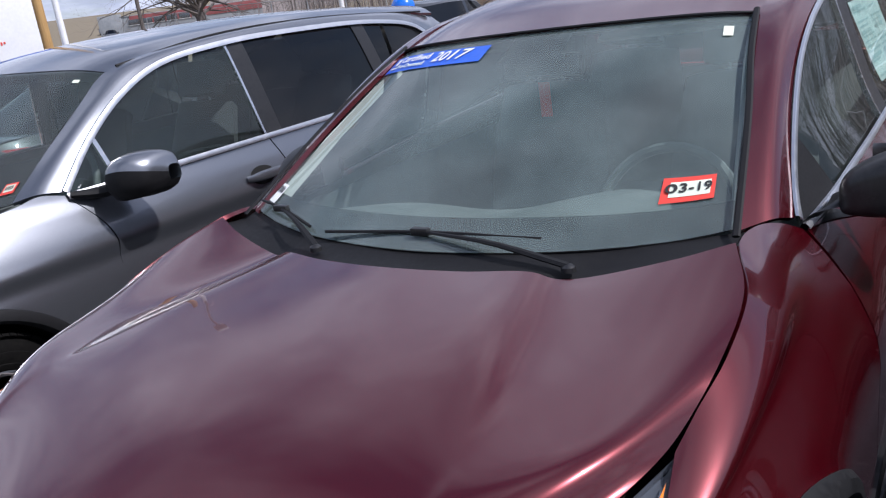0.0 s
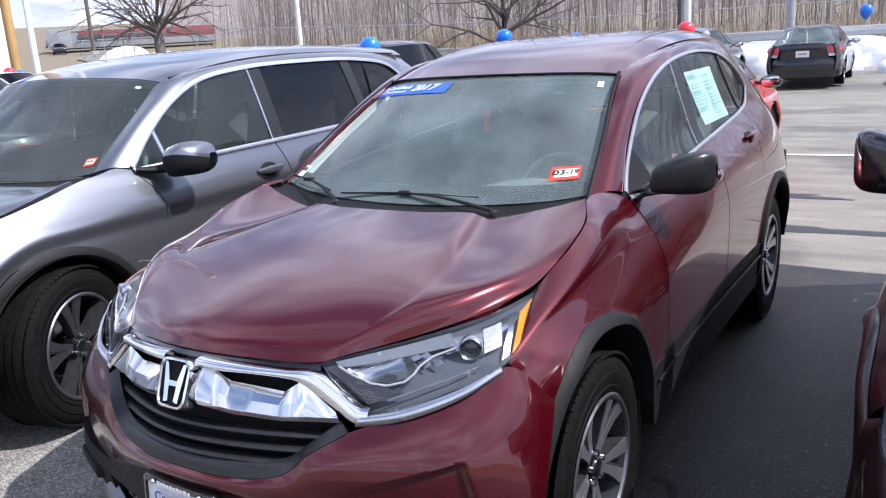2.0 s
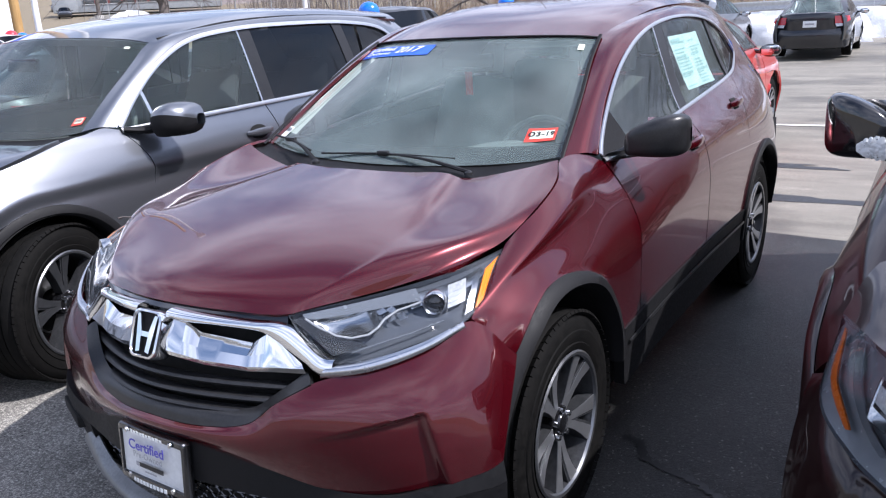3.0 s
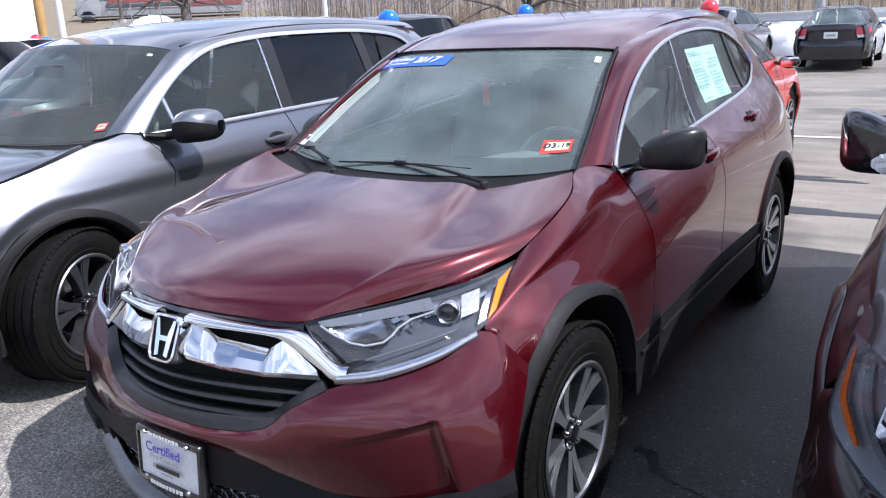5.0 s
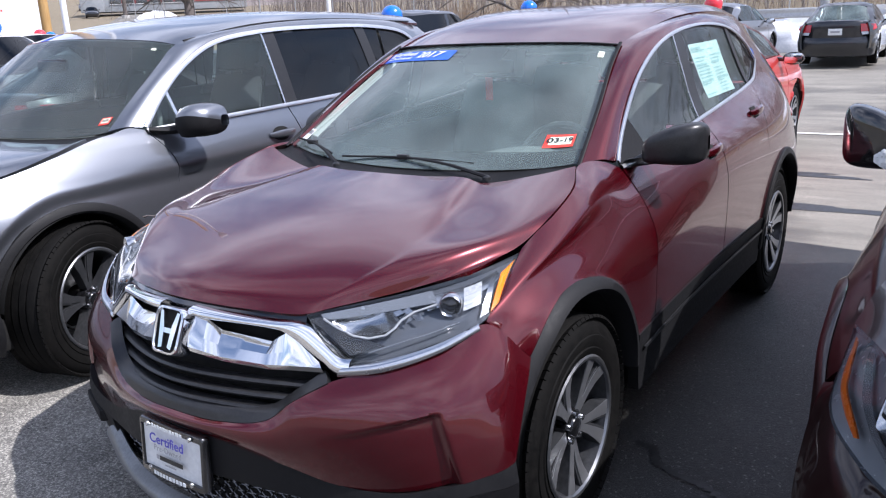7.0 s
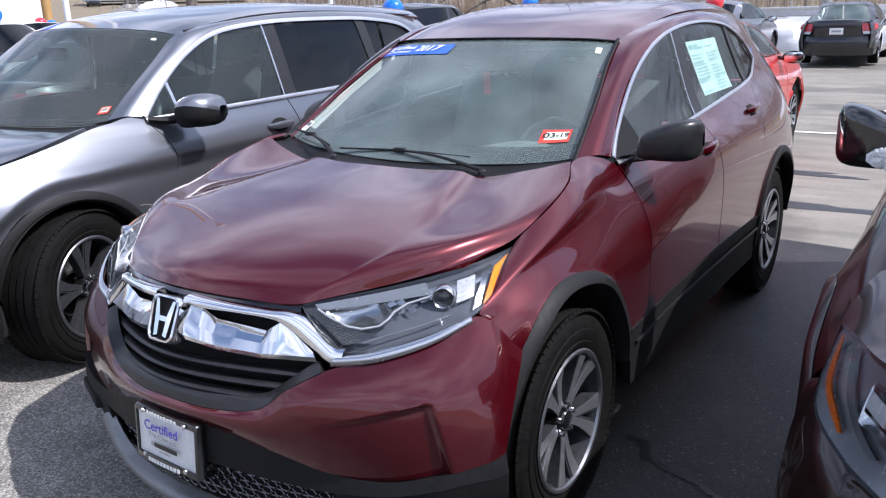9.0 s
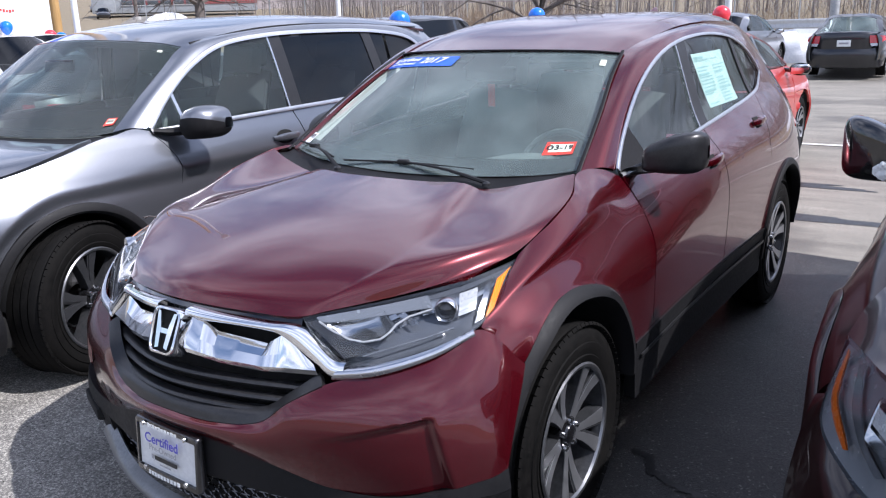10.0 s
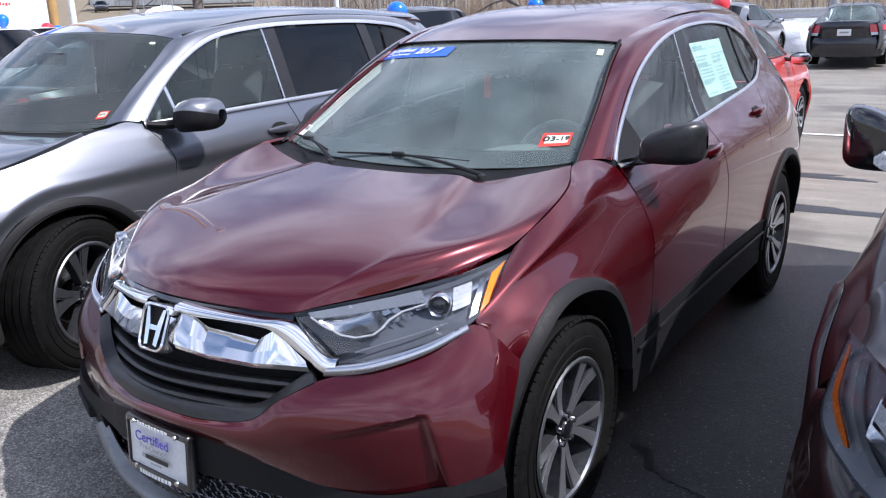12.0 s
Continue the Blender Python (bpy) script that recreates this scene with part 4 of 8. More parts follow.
    pillar(1.484, 1.122, 1.478, 1.49, 0.012, SATIN_CHROME, 0.004, "window_edge")
    pillar(0.86, 1.078, 0.80, 1.215, 0.02, GLOSSBLACK, 0.001)
    chrome_top = [(CX(p[1], p[2]) + 0.005, p[1], p[2]) for p in spline([(0, y, z) for y, z in WIN_TOP], 50)]
    chrome_bot = [(CX(p[1], p[2]) + 0.005, p[1], p[2]) for p in spline([(0, y, z) for y, z in BELT], 50)]
    pair("window_chrome", ring_sweep(chrome_top + chrome_bot[::-1][1:], 0.012, 0.006, CX), WINDOW_CHROME, crv, "satin chrome window surround")

    # paper in the rear door window
    if own:
        price_sheet = [[np.array((CX(y + 0.10 * (1.43 - z) / 0.30, z) - 0.010, y + 0.10 * (1.43 - z) / 0.30, z)) for y in np.linspace(1.66, 2.12, 8)] for z in np.linspace(1.18, 1.43, 6)]
        sheet_ob = part("price_sheet", Mesh().grid(price_sheet), SHEET, crv, "printed paper sheet inside the window")
        rnd_p = random.Random(12)
        for c, (ya, yb) in enumerate(((1.675, 1.87), (1.91, 2.10))):
            for q in range(15):
                z = 1.415 - 0.0155 * q
                if rnd_p.random() < 0.15:
                    continue
                yl = yb - 0.09 * rnd_p.random()
                part("print_line", Mesh().grid([[(CX(y + 0.10 * (1.43 - zz) / 0.30, zz) - 0.0075, y + 0.10 * (1.43 - zz) / 0.30, zz) for y in (ya, (ya + yl) / 2, yl)] for zz in (z, z - 0.006 - 0.006 * (q % 5 == 0))]), INK_TEAL, sheet_ob)

    # black cladding: arches and sills
    def arch_strip(X, cy, cz, r0, r1, a0, a1, out, n=40):
        g = []
        for rr, o in ((r0 - 0.002, -0.03), (r0, 0.0), (r0 + 0.012, out), (r1 - 0.008, out), (r1, out * 0.6), (r1 + 0.001, -0.004)):
            g.append([])
            for k in range(n):
                t = radians(a0 + (a1 - a0) * k / (n - 1))
                y, z = cy - rr * math.cos(t), cz + rr * math.sin(t)
                g[-1].append(np.array((X(y, max(z, 0.28)) + o, y, z)))
        return g


    ARCH_OUT = [(-0.08 - 0.483 * math.cos(radians(5 + 170 * k / 15)), 0.352 + 0.483 * math.sin(radians(5 + 170 * k / 15))) for k in range(16)]
    ao = spline([(0, y, z) for y, z in ARCH_OUT], 50)
    at_ = []
    for rr, o in ((0.434, -0.05), (0.436, 0.0), (0.447, 0.016), (None, 0.014), (None, 0.002)):
        row = []
        for p in ao:
            t = math.atan2(p[2] - 0.352, p[1] + 0.08)
            y, z = (-0.08 + rr * math.cos(t), 0.352 + rr * math.sin(t)) if rr else (p[1] + (0.012 if o > 0.01 else 0.0) * (-math.cos(t)), p[2] + (0.012 if o > 0.01 else 0.0) * (-math.sin(t)))
            row.append(np.array((CX(y, max(z, 0.28)) + o, y, z)))
        at_.append(row)
    pair("wheel_arch_trim", Mesh().grid(at_), TRIM if own else PAINT, crv)
    pair("wheel_arch_trim", Mesh().grid(arch_strip(CX, 2.72, 0.317, 0.437, 0.483, 2, 178, 0.016)), TRIM, crv)
    for cy, cz in ((-0.08, 0.352), (2.72, 0.317)):
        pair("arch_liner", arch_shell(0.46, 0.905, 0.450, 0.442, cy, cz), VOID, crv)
    sill = flank(CX, [[(0.40, 0.498), (1.0, 0.498), (1.6, 0.498), (2.27, 0.498)], [(0.40, 0.46), (1.0, 0.46), (1.6, 0.46), (2.27, 0.46)], [(0.41, 0.36), (1.0, 0.36), (1.6, 0.36), (2.26, 0.36)], [(0.43, 0.27), (1.0, 0.27), (1.6, 0.27), (2.24, 0.27)]], 24, 10, 0.006)
    pair("sill_trim", Mesh().panel(sill, 0.04), TRIM, crv)
    pair("sill_edge", ring_sweep([(CX(y, 0.437) + 0.010, y, 0.437) for y in np.linspace(0.44, 2.24, 20)], 0.012, 0.006), SATIN, crv)
    part("underbody", Mesh().box((0, 1.35, 0.30), (1.66, 3.9, 0.16), None, 0.05), VOID, crv)
    # black mass added behind the panels to keep their gaps dark
    inner = Mesh()
    inner.box((0, -0.17, 0.60), (1.0, 0.95, 0.42), None, 0.04)
    inner.grid(loft([[(0, -0.6, 0.86), (0, 0.0, 0.98), (0, 0.25, 1.02)], [(0.5, -0.5, 0.84), (0.55, 0.0, 0.93), (0.60, 0.30, 1.0)], [(0.66, -0.35, 0.80), (0.72, 0.0, 0.86), (0.74, 0.50, 0.90)], [(0.70, -0.3, 0.70), (0.80, 0.0, 0.80), (0.80, 0.58, 0.60)]], 10, 10))
    inner.join(Mesh().grid(loft([[(0, -0.6, 0.86), (0, 0.0, 0.98), (0, 0.25, 1.02)], [(0.5, -0.5, 0.84), (0.55, 0.0, 0.93), (0.60, 0.30, 1.0)], [(0.66, -0.35, 0.80), (0.72, 0.0, 0.86), (0.74, 0.50, 0.90)], [(0.70, -0.3, 0.70), (0.80, 0.0, 0.80), (0.80, 0.58, 0.60)]], 10, 10)).mirror())
    part("inner_shell", inner, VOID, crv)

    # ---- front end of the dark red SUV ----
    BUMP = [
        [(0, -0.905, 0.590), (0.2, -0.902, 0.592), (0.365, -0.888, 0.622), (0.45, -0.868, 0.685), (0.53, -0.812, 0.730), (0.66, -0.730, 0.764), (0.76, -0.618, 0.790), (0.826, -0.500, 0.832), (0.901, -0.402, 0.712)],
        [(0, -0.920, 0.582), (0.2, -0.917, 0.584), (0.38, -0.903, 0.600), (0.49, -0.880, 0.648), (0.60, -0.826, 0.690), (0.72, -0.740, 0.720), (0.81, -0.625, 0.745), (0.867, -0.507, 0.755), (0.911, -0.436, 0.677)],
        [(0, -0.922, 0.570), (0.2, -0.919, 0.566), (0.40, -0.903, 0.558), (0.54, -0.872, 0.592), (0.66, -0.815, 0.632), (0.775, -0.722, 0.655), (0.845, -0.625, 0.665), (0.892, -0.535, 0.657), (0.918, -0.474, 0.632)],
        [(0, -0.915, 0.557), (0.2, -0.911, 0.548), (0.40, -0.890, 0.520), (0.56, -0.848, 0.496), (0.69, -0.792, 0.512), (0.79, -0.712, 0.540), (0.855, -0.630, 0.560), (0.898, -0.567, 0.560), (0.920, -0.518, 0.555)],
        [(0, -0.905, 0.545), (0.2, -0.900, 0.532), (0.40, -0.878, 0.495), (0.56, -0.834, 0.448), (0.69, -0.780, 0.430), (0.79, -0.710, 0.436), (0.855, -0.632, 0.446), (0.895, -0.582, 0.455), (0.915, -0.549, 0.468)],
    ]
    if not own:
        # its bumper lies lower, under the tall lamps
        BUMP = [[(x, y, z - drop * min(max((x - 0.40) / 0.25, 0), 1) * min(max((0.865 - x) / 0.07, 0), 1)) for x, y, z in c] for c, drop in zip(BUMP, (0.13, 0.085, 0.045, 0.0, 0.0))]
    bump_all = [both(c) for c in BUMP]
    bg = loft(bump_all, 260, 70)
    for row in bg:
        for p in row:
            # sculpted pocket inboard of the corner crease
            ax = abs(p[0])
            side = min(max((0.806 + 0.14 * (0.60 - p[2]) - ax) / 0.030, 0), 1)
            over = min(max((0.658 - 0.20 * (0.80 - ax) - p[2]) / 0.018, 0), 1)
            fade = min(max((ax - 0.52) / 0.27, 0), 1)
            d = side * side * (3 - 2 * side) * over * over * (3 - 2 * over) * fade ** 1.3
            p[1] += 0.026 * d
            p[0] -= math.copysign(0.006 * d, p[0])
    part("front_bumper", Mesh().panel(bg, 0.02), PAINT, crv, sharp=40)
    LOWER = [
        [(0, -0.903, 0.546), (0.2, -0.898, 0.533), (0.40, -0.876, 0.496), (0.56, -0.832, 0.449), (0.69, -0.778, 0.431), (0.79, -0.708, 0.437), (0.855, -0.630, 0.447), (0.895, -0.580, 0.456), (0.915, -0.547, 0.469)],
        [(0, -0.905, 0.425), (0.2, -0.902, 0.420), (0.40, -0.880, 0.408), (0.56, -0.842, 0.398), (0.69, -0.792, 0.396), (0.79, -0.718, 0.400), (0.862, -0.635, 0.405), (0.905, -0.582, 0.405), (0.925, -0.553, 0.412)],
    ]
    part("bumper_lower_trim", Mesh().panel(loft([both(c) for c in LOWER], 90, 6), 0.03), TRIM if own else PAINT, crv)
    corner = [
        [(0.565, -0.842, 0.396), (0.69, -0.792, 0.394), (0.79, -0.718, 0.398), (0.862, -0.635, 0.403), (0.905, -0.582, 0.403), (0.925, -0.553, 0.410)],
        [(0.57, -0.825, 0.330), (0.69, -0.775, 0.325), (0.79, -0.700, 0.325), (0.858, -0.622, 0.325), (0.900, -0.570, 0.325), (0.918, -0.545, 0.325)],
        [(0.58, -0.795, 0.235), (0.69, -0.745, 0.235), (0.78, -0.665, 0.240), (0.835, -0.590, 0.245), (0.870, -0.540, 0.25), (0.890, -0.50, 0.25)],
    ]
    cg = loft(corner, 26, 12)
    pair("bumper_corner_trim", Mesh().panel(cg, 0.03), TRIM if own else PAINT, crv)
    pair("fog_pocket", Mesh().box((0.70, -0.765, 0.365), (0.15, 0.05, 0.045), Matrix.Rotation(0.55, 4, "Z"), 0.012), VOID, crv)
    part("intake_back", Mesh().grid([[(x, -0.80 + 0.10 * x * x, z) for x in np.linspace(-0.60, 0.60, 14)] for z in (0.22, 0.44)]), VOID, crv)
    mesh_ = Mesh()
    for j, z in enumerate(np.linspace(0.285, 0.40, 6)):
        for k in range(26):
            x = -0.56 + 1.12 * (k + 0.5 * (j % 2)) / 26
            hexa = [(x + 0.020 * math.cos(a), -0.845 + 0.16 * x * x, z + 0.0125 * math.sin(a)) for a in [math.pi / 3 * i for i in range(7)]]
            mesh_.tube(hexa, 0.0026, 4, False)
    part("intake_mesh", mesh_, GLOSSBLACK, crv, "black honeycomb intake mesh")
    SKID = [
        [(0, -0.875, 0.285), (0.25, -0.868, 0.285), (0.42, -0.850, 0.290), (0.50, -0.838, 0.315), (0.58, -0.815, 0.36)],
        [(0, -0.918, 0.268), (0.25, -0.910, 0.268), (0.43, -0.888, 0.272), (0.53, -0.862, 0.296), (0.61, -0.828, 0.345)],
        [(0, -0.905, 0.232), (0.25, -0.898, 0.232), (0.45, -0.875, 0.232), (0.56, -0.845, 0.240), (0.66, -0.80, 0.28)],
        [(0, -0.86, 0.215), (0.25, -0.855, 0.215), (0.45, -0.84, 0.215), (0.56, -0.81, 0.222), (0.68, -0.765, 0.25)],
    ]
    part("skid_lip", Mesh().panel(loft([both(c) for c in SKID], 50, 14), 0.015), SILVER, crv, "grey skid lip under the bumper")

    # grille: dark backing, slats, lower surround
    def gy(x, z):
        """Front plane of the grille."""
        return -0.812 - 0.28 * (0.90 - z) + 0.30 * x * x


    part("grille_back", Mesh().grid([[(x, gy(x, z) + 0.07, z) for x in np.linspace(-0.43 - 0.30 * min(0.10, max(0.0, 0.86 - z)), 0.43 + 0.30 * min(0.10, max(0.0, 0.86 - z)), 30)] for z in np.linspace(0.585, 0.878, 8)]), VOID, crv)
    for z, half in ((0.704, 0.505), (0.668, 0.47), (0.634, 0.435)):
        sl = [(x, gy(x, z) + 0.012, z) for x in np.linspace(-half, half, 30)]
        part("grille_slat", Mesh().tube(sl, 0.019, 8, flat=0.5), SATIN, crv)
    sur = [
        [(0, -0.865, 0.634), (0.2, -0.862, 0.636), (0.35, -0.848, 0.650), (0.43, -0.828, 0.70), (0.50, -0.79, 0.752)],
        [(0, -0.893, 0.622), (0.2, -0.890, 0.624), (0.36, -0.874, 0.640), (0.445, -0.852, 0.693), (0.52, -0.807, 0.742)],
        [(0, -0.906, 0.592), (0.2, -0.903, 0.594), (0.365, -0.889, 0.624), (0.45, -0.869, 0.687), (0.53, -0.819, 0.732)],
    ]
    part("grille_surround", Mesh().panel(loft([both(c) for c in sur], 60, 10), 0.02), SATIN, crv)
    part("hood_gap_trim", Mesh().panel(loft([both([(0, -0.782, 0.893), (0.22, -0.774, 0.890), (0.42, -0.748, 0.885)]), both([(0, -0.818, 0.876), (0.22, -0.806, 0.872), (0.43, -0.770, 0.858)])], 40, 5), 0.02), GLOSSBLACK, crv)

    # chrome: top bar with its arms round the lamps, wings, badge
    def straight(pts, n):
        """Even samples on straight runs between pts, keeping every corner."""
        out, m = [], len(pts) - 1
        for k in range(m):
            a, c = np.array(pts[k], float), np.array(pts[k + 1], float)
            out += [a + (c - a) * q / n for q in range(n)]
        return out + [np.array(pts[-1], float)]


    bar_top = [(0.068, -0.836, 0.884), (0.12, -0.834, 0.881), (0.25, -0.820, 0.875), (0.34, -0.806, 0.871), (0.405, -0.792, 0.869), (0.440, -0.785, 0.860), (0.50, -0.777, 0.822), (0.548, -0.772, 0.790), (0.575, -0.764, 0.786)]
    bar_low = [(0.068, -0.842, 0.861), (0.12, -0.840, 0.858), (0.25, -0.826, 0.857), (0.34, -0.811, 0.852), (0.380, -0.805, 0.845), (0.425, -0.799, 0.820), (0.49, -0.794, 0.779), (0.540, -0.790, 0.746), (0.578, -0.778, 0.742)]
    bt, bl_ = [np.array(p) for p in bar_top], [np.array(p) for p in bar_low]
    out_ = np.array((0.0, -0.012, 0.002))
    bar_rows = [[p + np.array((0, 0.022, 0.0)) for p in bt], bt, [a * 0.78 + c * 0.22 + out_ * 0.9 for a, c in zip(bt, bl_)], [a * 0.3 + c * 0.7 + out_ for a, c in zip(bt, bl_)], bl_, [p + np.array((0, 0.024, 0.003)) for p in bl_]]
    pair("grille_bar", Mesh().grid(loft(bar_rows, 64, 16)).outward((0.25, -0.60, 0.80)), CHROME, crv, "polished chrome grille bar", 60)
    under = [
        [(0.560, -0.770, 0.772), (0.66, -0.730, 0.786), (0.76, -0.622, 0.811), (0.815, -0.52, 0.838)],
        [(0.557, -0.792, 0.766), (0.662, -0.748, 0.780), (0.763, -0.636, 0.805), (0.820, -0.526, 0.833)],
        [(0.550, -0.800, 0.754), (0.664, -0.752, 0.771), (0.765, -0.640, 0.798), (0.822, -0.526, 0.828)],
        [(0.545, -0.796, 0.741), (0.665, -0.748, 0.760), (0.766, -0.636, 0.789), (0.823, -0.524, 0.823)],
    ]
    if own:
        pair("lamp_chrome_strip", Mesh().panel(loft(under, 30, 10), 0.01, (0, 0, 0.8)), SATIN_CHROME, crv)
    w_top = [(0.062, -0.828, 0.862), (0.112, -0.820, 0.850), (0.152, -0.808, 0.819), (0.318, -0.786, 0.803), (0.385, -0.794, 0.842), (0.490, -0.798, 0.775)]
    w_mid = [(0.070, -0.862, 0.812), (0.124, -0.854, 0.805), (0.168, -0.843, 0.790), (0.325, -0.822, 0.780), (0.400, -0.813, 0.796), (0.496, -0.803, 0.770)]
    w_low = [(0.074, -0.874, 0.780), (0.130, -0.868, 0.773), (0.190, -0.860, 0.764), (0.330, -0.839, 0.757), (0.400, -0.824, 0.760), (0.502, -0.806, 0.764)]
    w_lip = [(x, y + 0.008, z - 0.016) for x, y, z in w_low]
    w_back = [(x, y + 0.030, z + 0.004) for x, y, z in w_lip]
    wing_rows = [straight(q, 6) for q in (w_top, w_mid, w_low, w_lip, w_back)]
    pair("grille_wing", Mesh().grid(wing_rows).outward((0.25, -0.60, 0.76)), CHROME, crv, "polished chrome grille wing", 16)


    def round_rect(w, h, r, n=5, taper=0.0):
        out = []
        for cx, cz, a0 in ((w / 2 - r, h / 2 - r, 0), (-w / 2 + r, h / 2 - r, 90), (-w / 2 + r, -h / 2 + r, 180), (w / 2 - r, -h / 2 + r, 270)):
            for k in range(n + 1):
                a = radians(a0 + 90 * k / n)
                x, z = cx + r * math.cos(a), cz + r * math.sin(a)
                out.append((x * (1 + taper * z / h), z))
        return out


    BADGE = Matrix.Translation((0.006, -0.876, 0.818)) @ Matrix.Rotation(radians(-23), 4, "X")
    bframe = Mesh()
    o1, i1 = round_rect(0.132, 0.134, 0.030, taper=0.10), round_rect(0.108, 0.112, 0.022, taper=0.10)
    bframe.grid([[tuple(BADGE @ Vector((x, yy, z))) for x, z in lp] for lp, yy in ((o1, 0.04), (o1, -0.004), ([(x * 0.97, z * 0.97) for x, z in o1], -0.014), ([(x * 1.06, z * 1.06) for x, z in i1], -0.016), (i1, -0.010), (i1, 0.0))], True)
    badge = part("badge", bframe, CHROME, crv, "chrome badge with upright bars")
    part("badge_ground", Mesh().prism([tuple(BADGE @ Vector((x, -0.001, z))) for x, z in i1], (0, 0.004, 0)), VOID, badge)
    bars = Mesh()
    for s in (-1, 1):
        bars.prism([tuple(BADGE @ Vector((s * x, -0.002, z))) for x, z in ((0.013, -0.048), (0.030, -0.052), (0.046, 0.052), (0.033, 0.052), (0.018, 0.010))], tuple(BADGE.to_3x3() @ Vector((0, -0.009, 0))))
    bars.prism([tuple(BADGE @ Vector((x, -0.002, z))) for x, z in ((-0.020, -0.008), (0.020, -0.008), (0.018, 0.006), (-0.018, 0.006))], tuple(BADGE.to_3x3() @ Vector((0, -0.007, 0))))
    part("badge_mark", bars, CHROME, badge)

    # headlamps
    LAMP_TOP = [(0.425, -0.757, 0.884), (0.472, -0.720, 0.893), (0.602, -0.562, 0.908), (0.712, -0.388, 0.926), (0.755, -0.170, 0.938)]
    LAMP_LOW = [(0.548, -0.790, 0.752), (0.605, -0.756, 0.767), (0.722, -0.652, 0.799), (0.820, -0.510, 0.838), (0.764, -0.176, 0.932)]
    if not own:
        # the neighbour's lamps are tall
        old_top = LAMP_TOP
        LAMP_TOP = [(0.709, -0.909, 0.927), (0.745, -0.822, 0.918), (0.79, -0.684, 0.893), (0.82, -0.559, 0.877), (0.854, -0.373, 0.844)]
        LAMP_LOW = [(0.706, -0.923, 0.716), (0.764, -0.848, 0.718), (0.819, -0.754, 0.719), (0.883, -0.6, 0.743), (0.856, -0.388, 0.836)]
        pair("lamp_brow", Mesh().panel(loft([old_top, [tuple(0.5 * (np.array(a) + np.array(b)) + np.array((0.006, -0.010, 0.012))) for a, b in zip(old_top, LAMP_TOP)], LAMP_TOP], 20, 8), 0.012), PAINT, crv)
    lamp_mid = [tuple(0.5 * (np.array(a) + np.array(b)) + np.array((0.018, -0.022, 0.010)) * ((0.4, 0.8, 1, 0.9, 0.05)[i]) * (1.0 if own else 0.8)) for i, (a, b) in enumerate(zip(LAMP_TOP, LAMP_LOW))]
    lens_g = loft([LAMP_TOP, lamp_mid, LAMP_LOW], 30, 14)
    bowl_g = [[p + np.array((0, 0, -0.018 * (1 - j / 13))) + np.array((-0.030, 0.062, 0.0)) * (1.0 if own else 0.55) * (0.35 + 0.65 * math.sin(math.pi * j / 13)) * (1 - 0.7 * (i / 29) ** 3) for i, p in enumerate(r)] for j, r in enumerate(lens_g)]


    def lamp_at(u, v, depth=0.5):
        """A place inside the lamp: u along, v down, depth from lens to bowl."""
        j, i = v * 13, u * 29
        a, b = min(int(j), 12), min(int(i), 28)
        s, t = j - a, i - b
        f = lambda g: g[a][b] * (1 - s) * (1 - t) + g[a + 1][b] * s * (1 - t) + g[a][b + 1] * (1 - s) * t + g[a + 1][b + 1] * s * t
        return f(lens_g) * (1 - depth) + f(bowl_g) * depth


    lamp_bowl = Mesh().grid(bowl_g)
    edge = [lens_g[0], [p * 0.3 + q * 0.7 for p, q in zip(lens_g[0], bowl_g[0])], bowl_g[0]]
    lamp_bowl.grid(edge)
    lamp_bowl.grid([lens_g[-1], bowl_g[-1]])
    lamp_bowl.grid([[r[0] for r in lens_g], [r[0] for r in bowl_g]])
    refl = Mesh().grid([[lamp_at(0.20 + 0.24 * k / 12, 0.20 + 0.42 * j / 8 - 0.03 * k / 12, 0.35 + 0.60 * math.sin(math.pi * k / 12) ** 0.6 * math.sin(math.pi * j / 8) ** 0.6) for k in range(13)] for j in range(9)])
    shell = Mesh().grid([[lamp_at(0.55 + 0.31 * k / 12, 0.16 + 0.30 * j / 8, 0.70 + 0.25 * math.sin(math.pi * k / 12)) for k in range(13)] for j in range(9)])
    upper = Mesh()
    for q in range(14):
        # ribbed band along the lamp's upper edge
        u0, u1 = 0.15 + 0.45 * q / 14, 0.15 + 0.45 * (q + 0.985) / 14
        upper.grid([[lamp_at(u, 0.03 + (0.10 + 0.16 * (u - 0.15) / 0.45) * f + 0.10 * (u - 0.15), 0.20 + 0.10 * f) for u in (u0, (u0 + u1) / 2, u1)] for f in (0.0, 0.5, 1.0)])
    block = Mesh()
    for q in range(5):
        block.grid([[lamp_at(0.708 + 0.075 * k / 4 - 0.03 * (q + j) / 5, 0.22 + 0.085 * (q + 0.98 * j) + 0.02 * k / 4, 0.34 + 0.06 * j) for k in range(5)] for j in range(2)])
    facet = Mesh()
    for q, (du, dv) in enumerate(((0.0, 0.0), (0.035, 0.06), (0.02, 0.16), (0.06, 0.20))):
        facet.add([lamp_at(0.43 + du, 0.26 + dv, 0.55), lamp_at(0.465 + du, 0.22 + dv, 0.28), lamp_at(0.475 + du, 0.36 + dv, 0.36), lamp_at(0.44 + du, 0.40 + dv, 0.60)], [(0, 1, 2, 3)])
    drl = Mesh().tube(straight([lamp_at(0.145, 0.12, 0.25), lamp_at(0.21, 0.32, 0.25), lamp_at(0.276, 0.52, 0.25), lamp_at(0.324, 0.62, 0.25), lamp_at(0.386, 0.64, 0.25), lamp_at(0.425, 0.57, 0.25), lamp_at(0.455, 0.47, 0.25), lamp_at(0.51, 0.39, 0.25), lamp_at(0.60, 0.37, 0.25)], 6), 0.0032, 6)
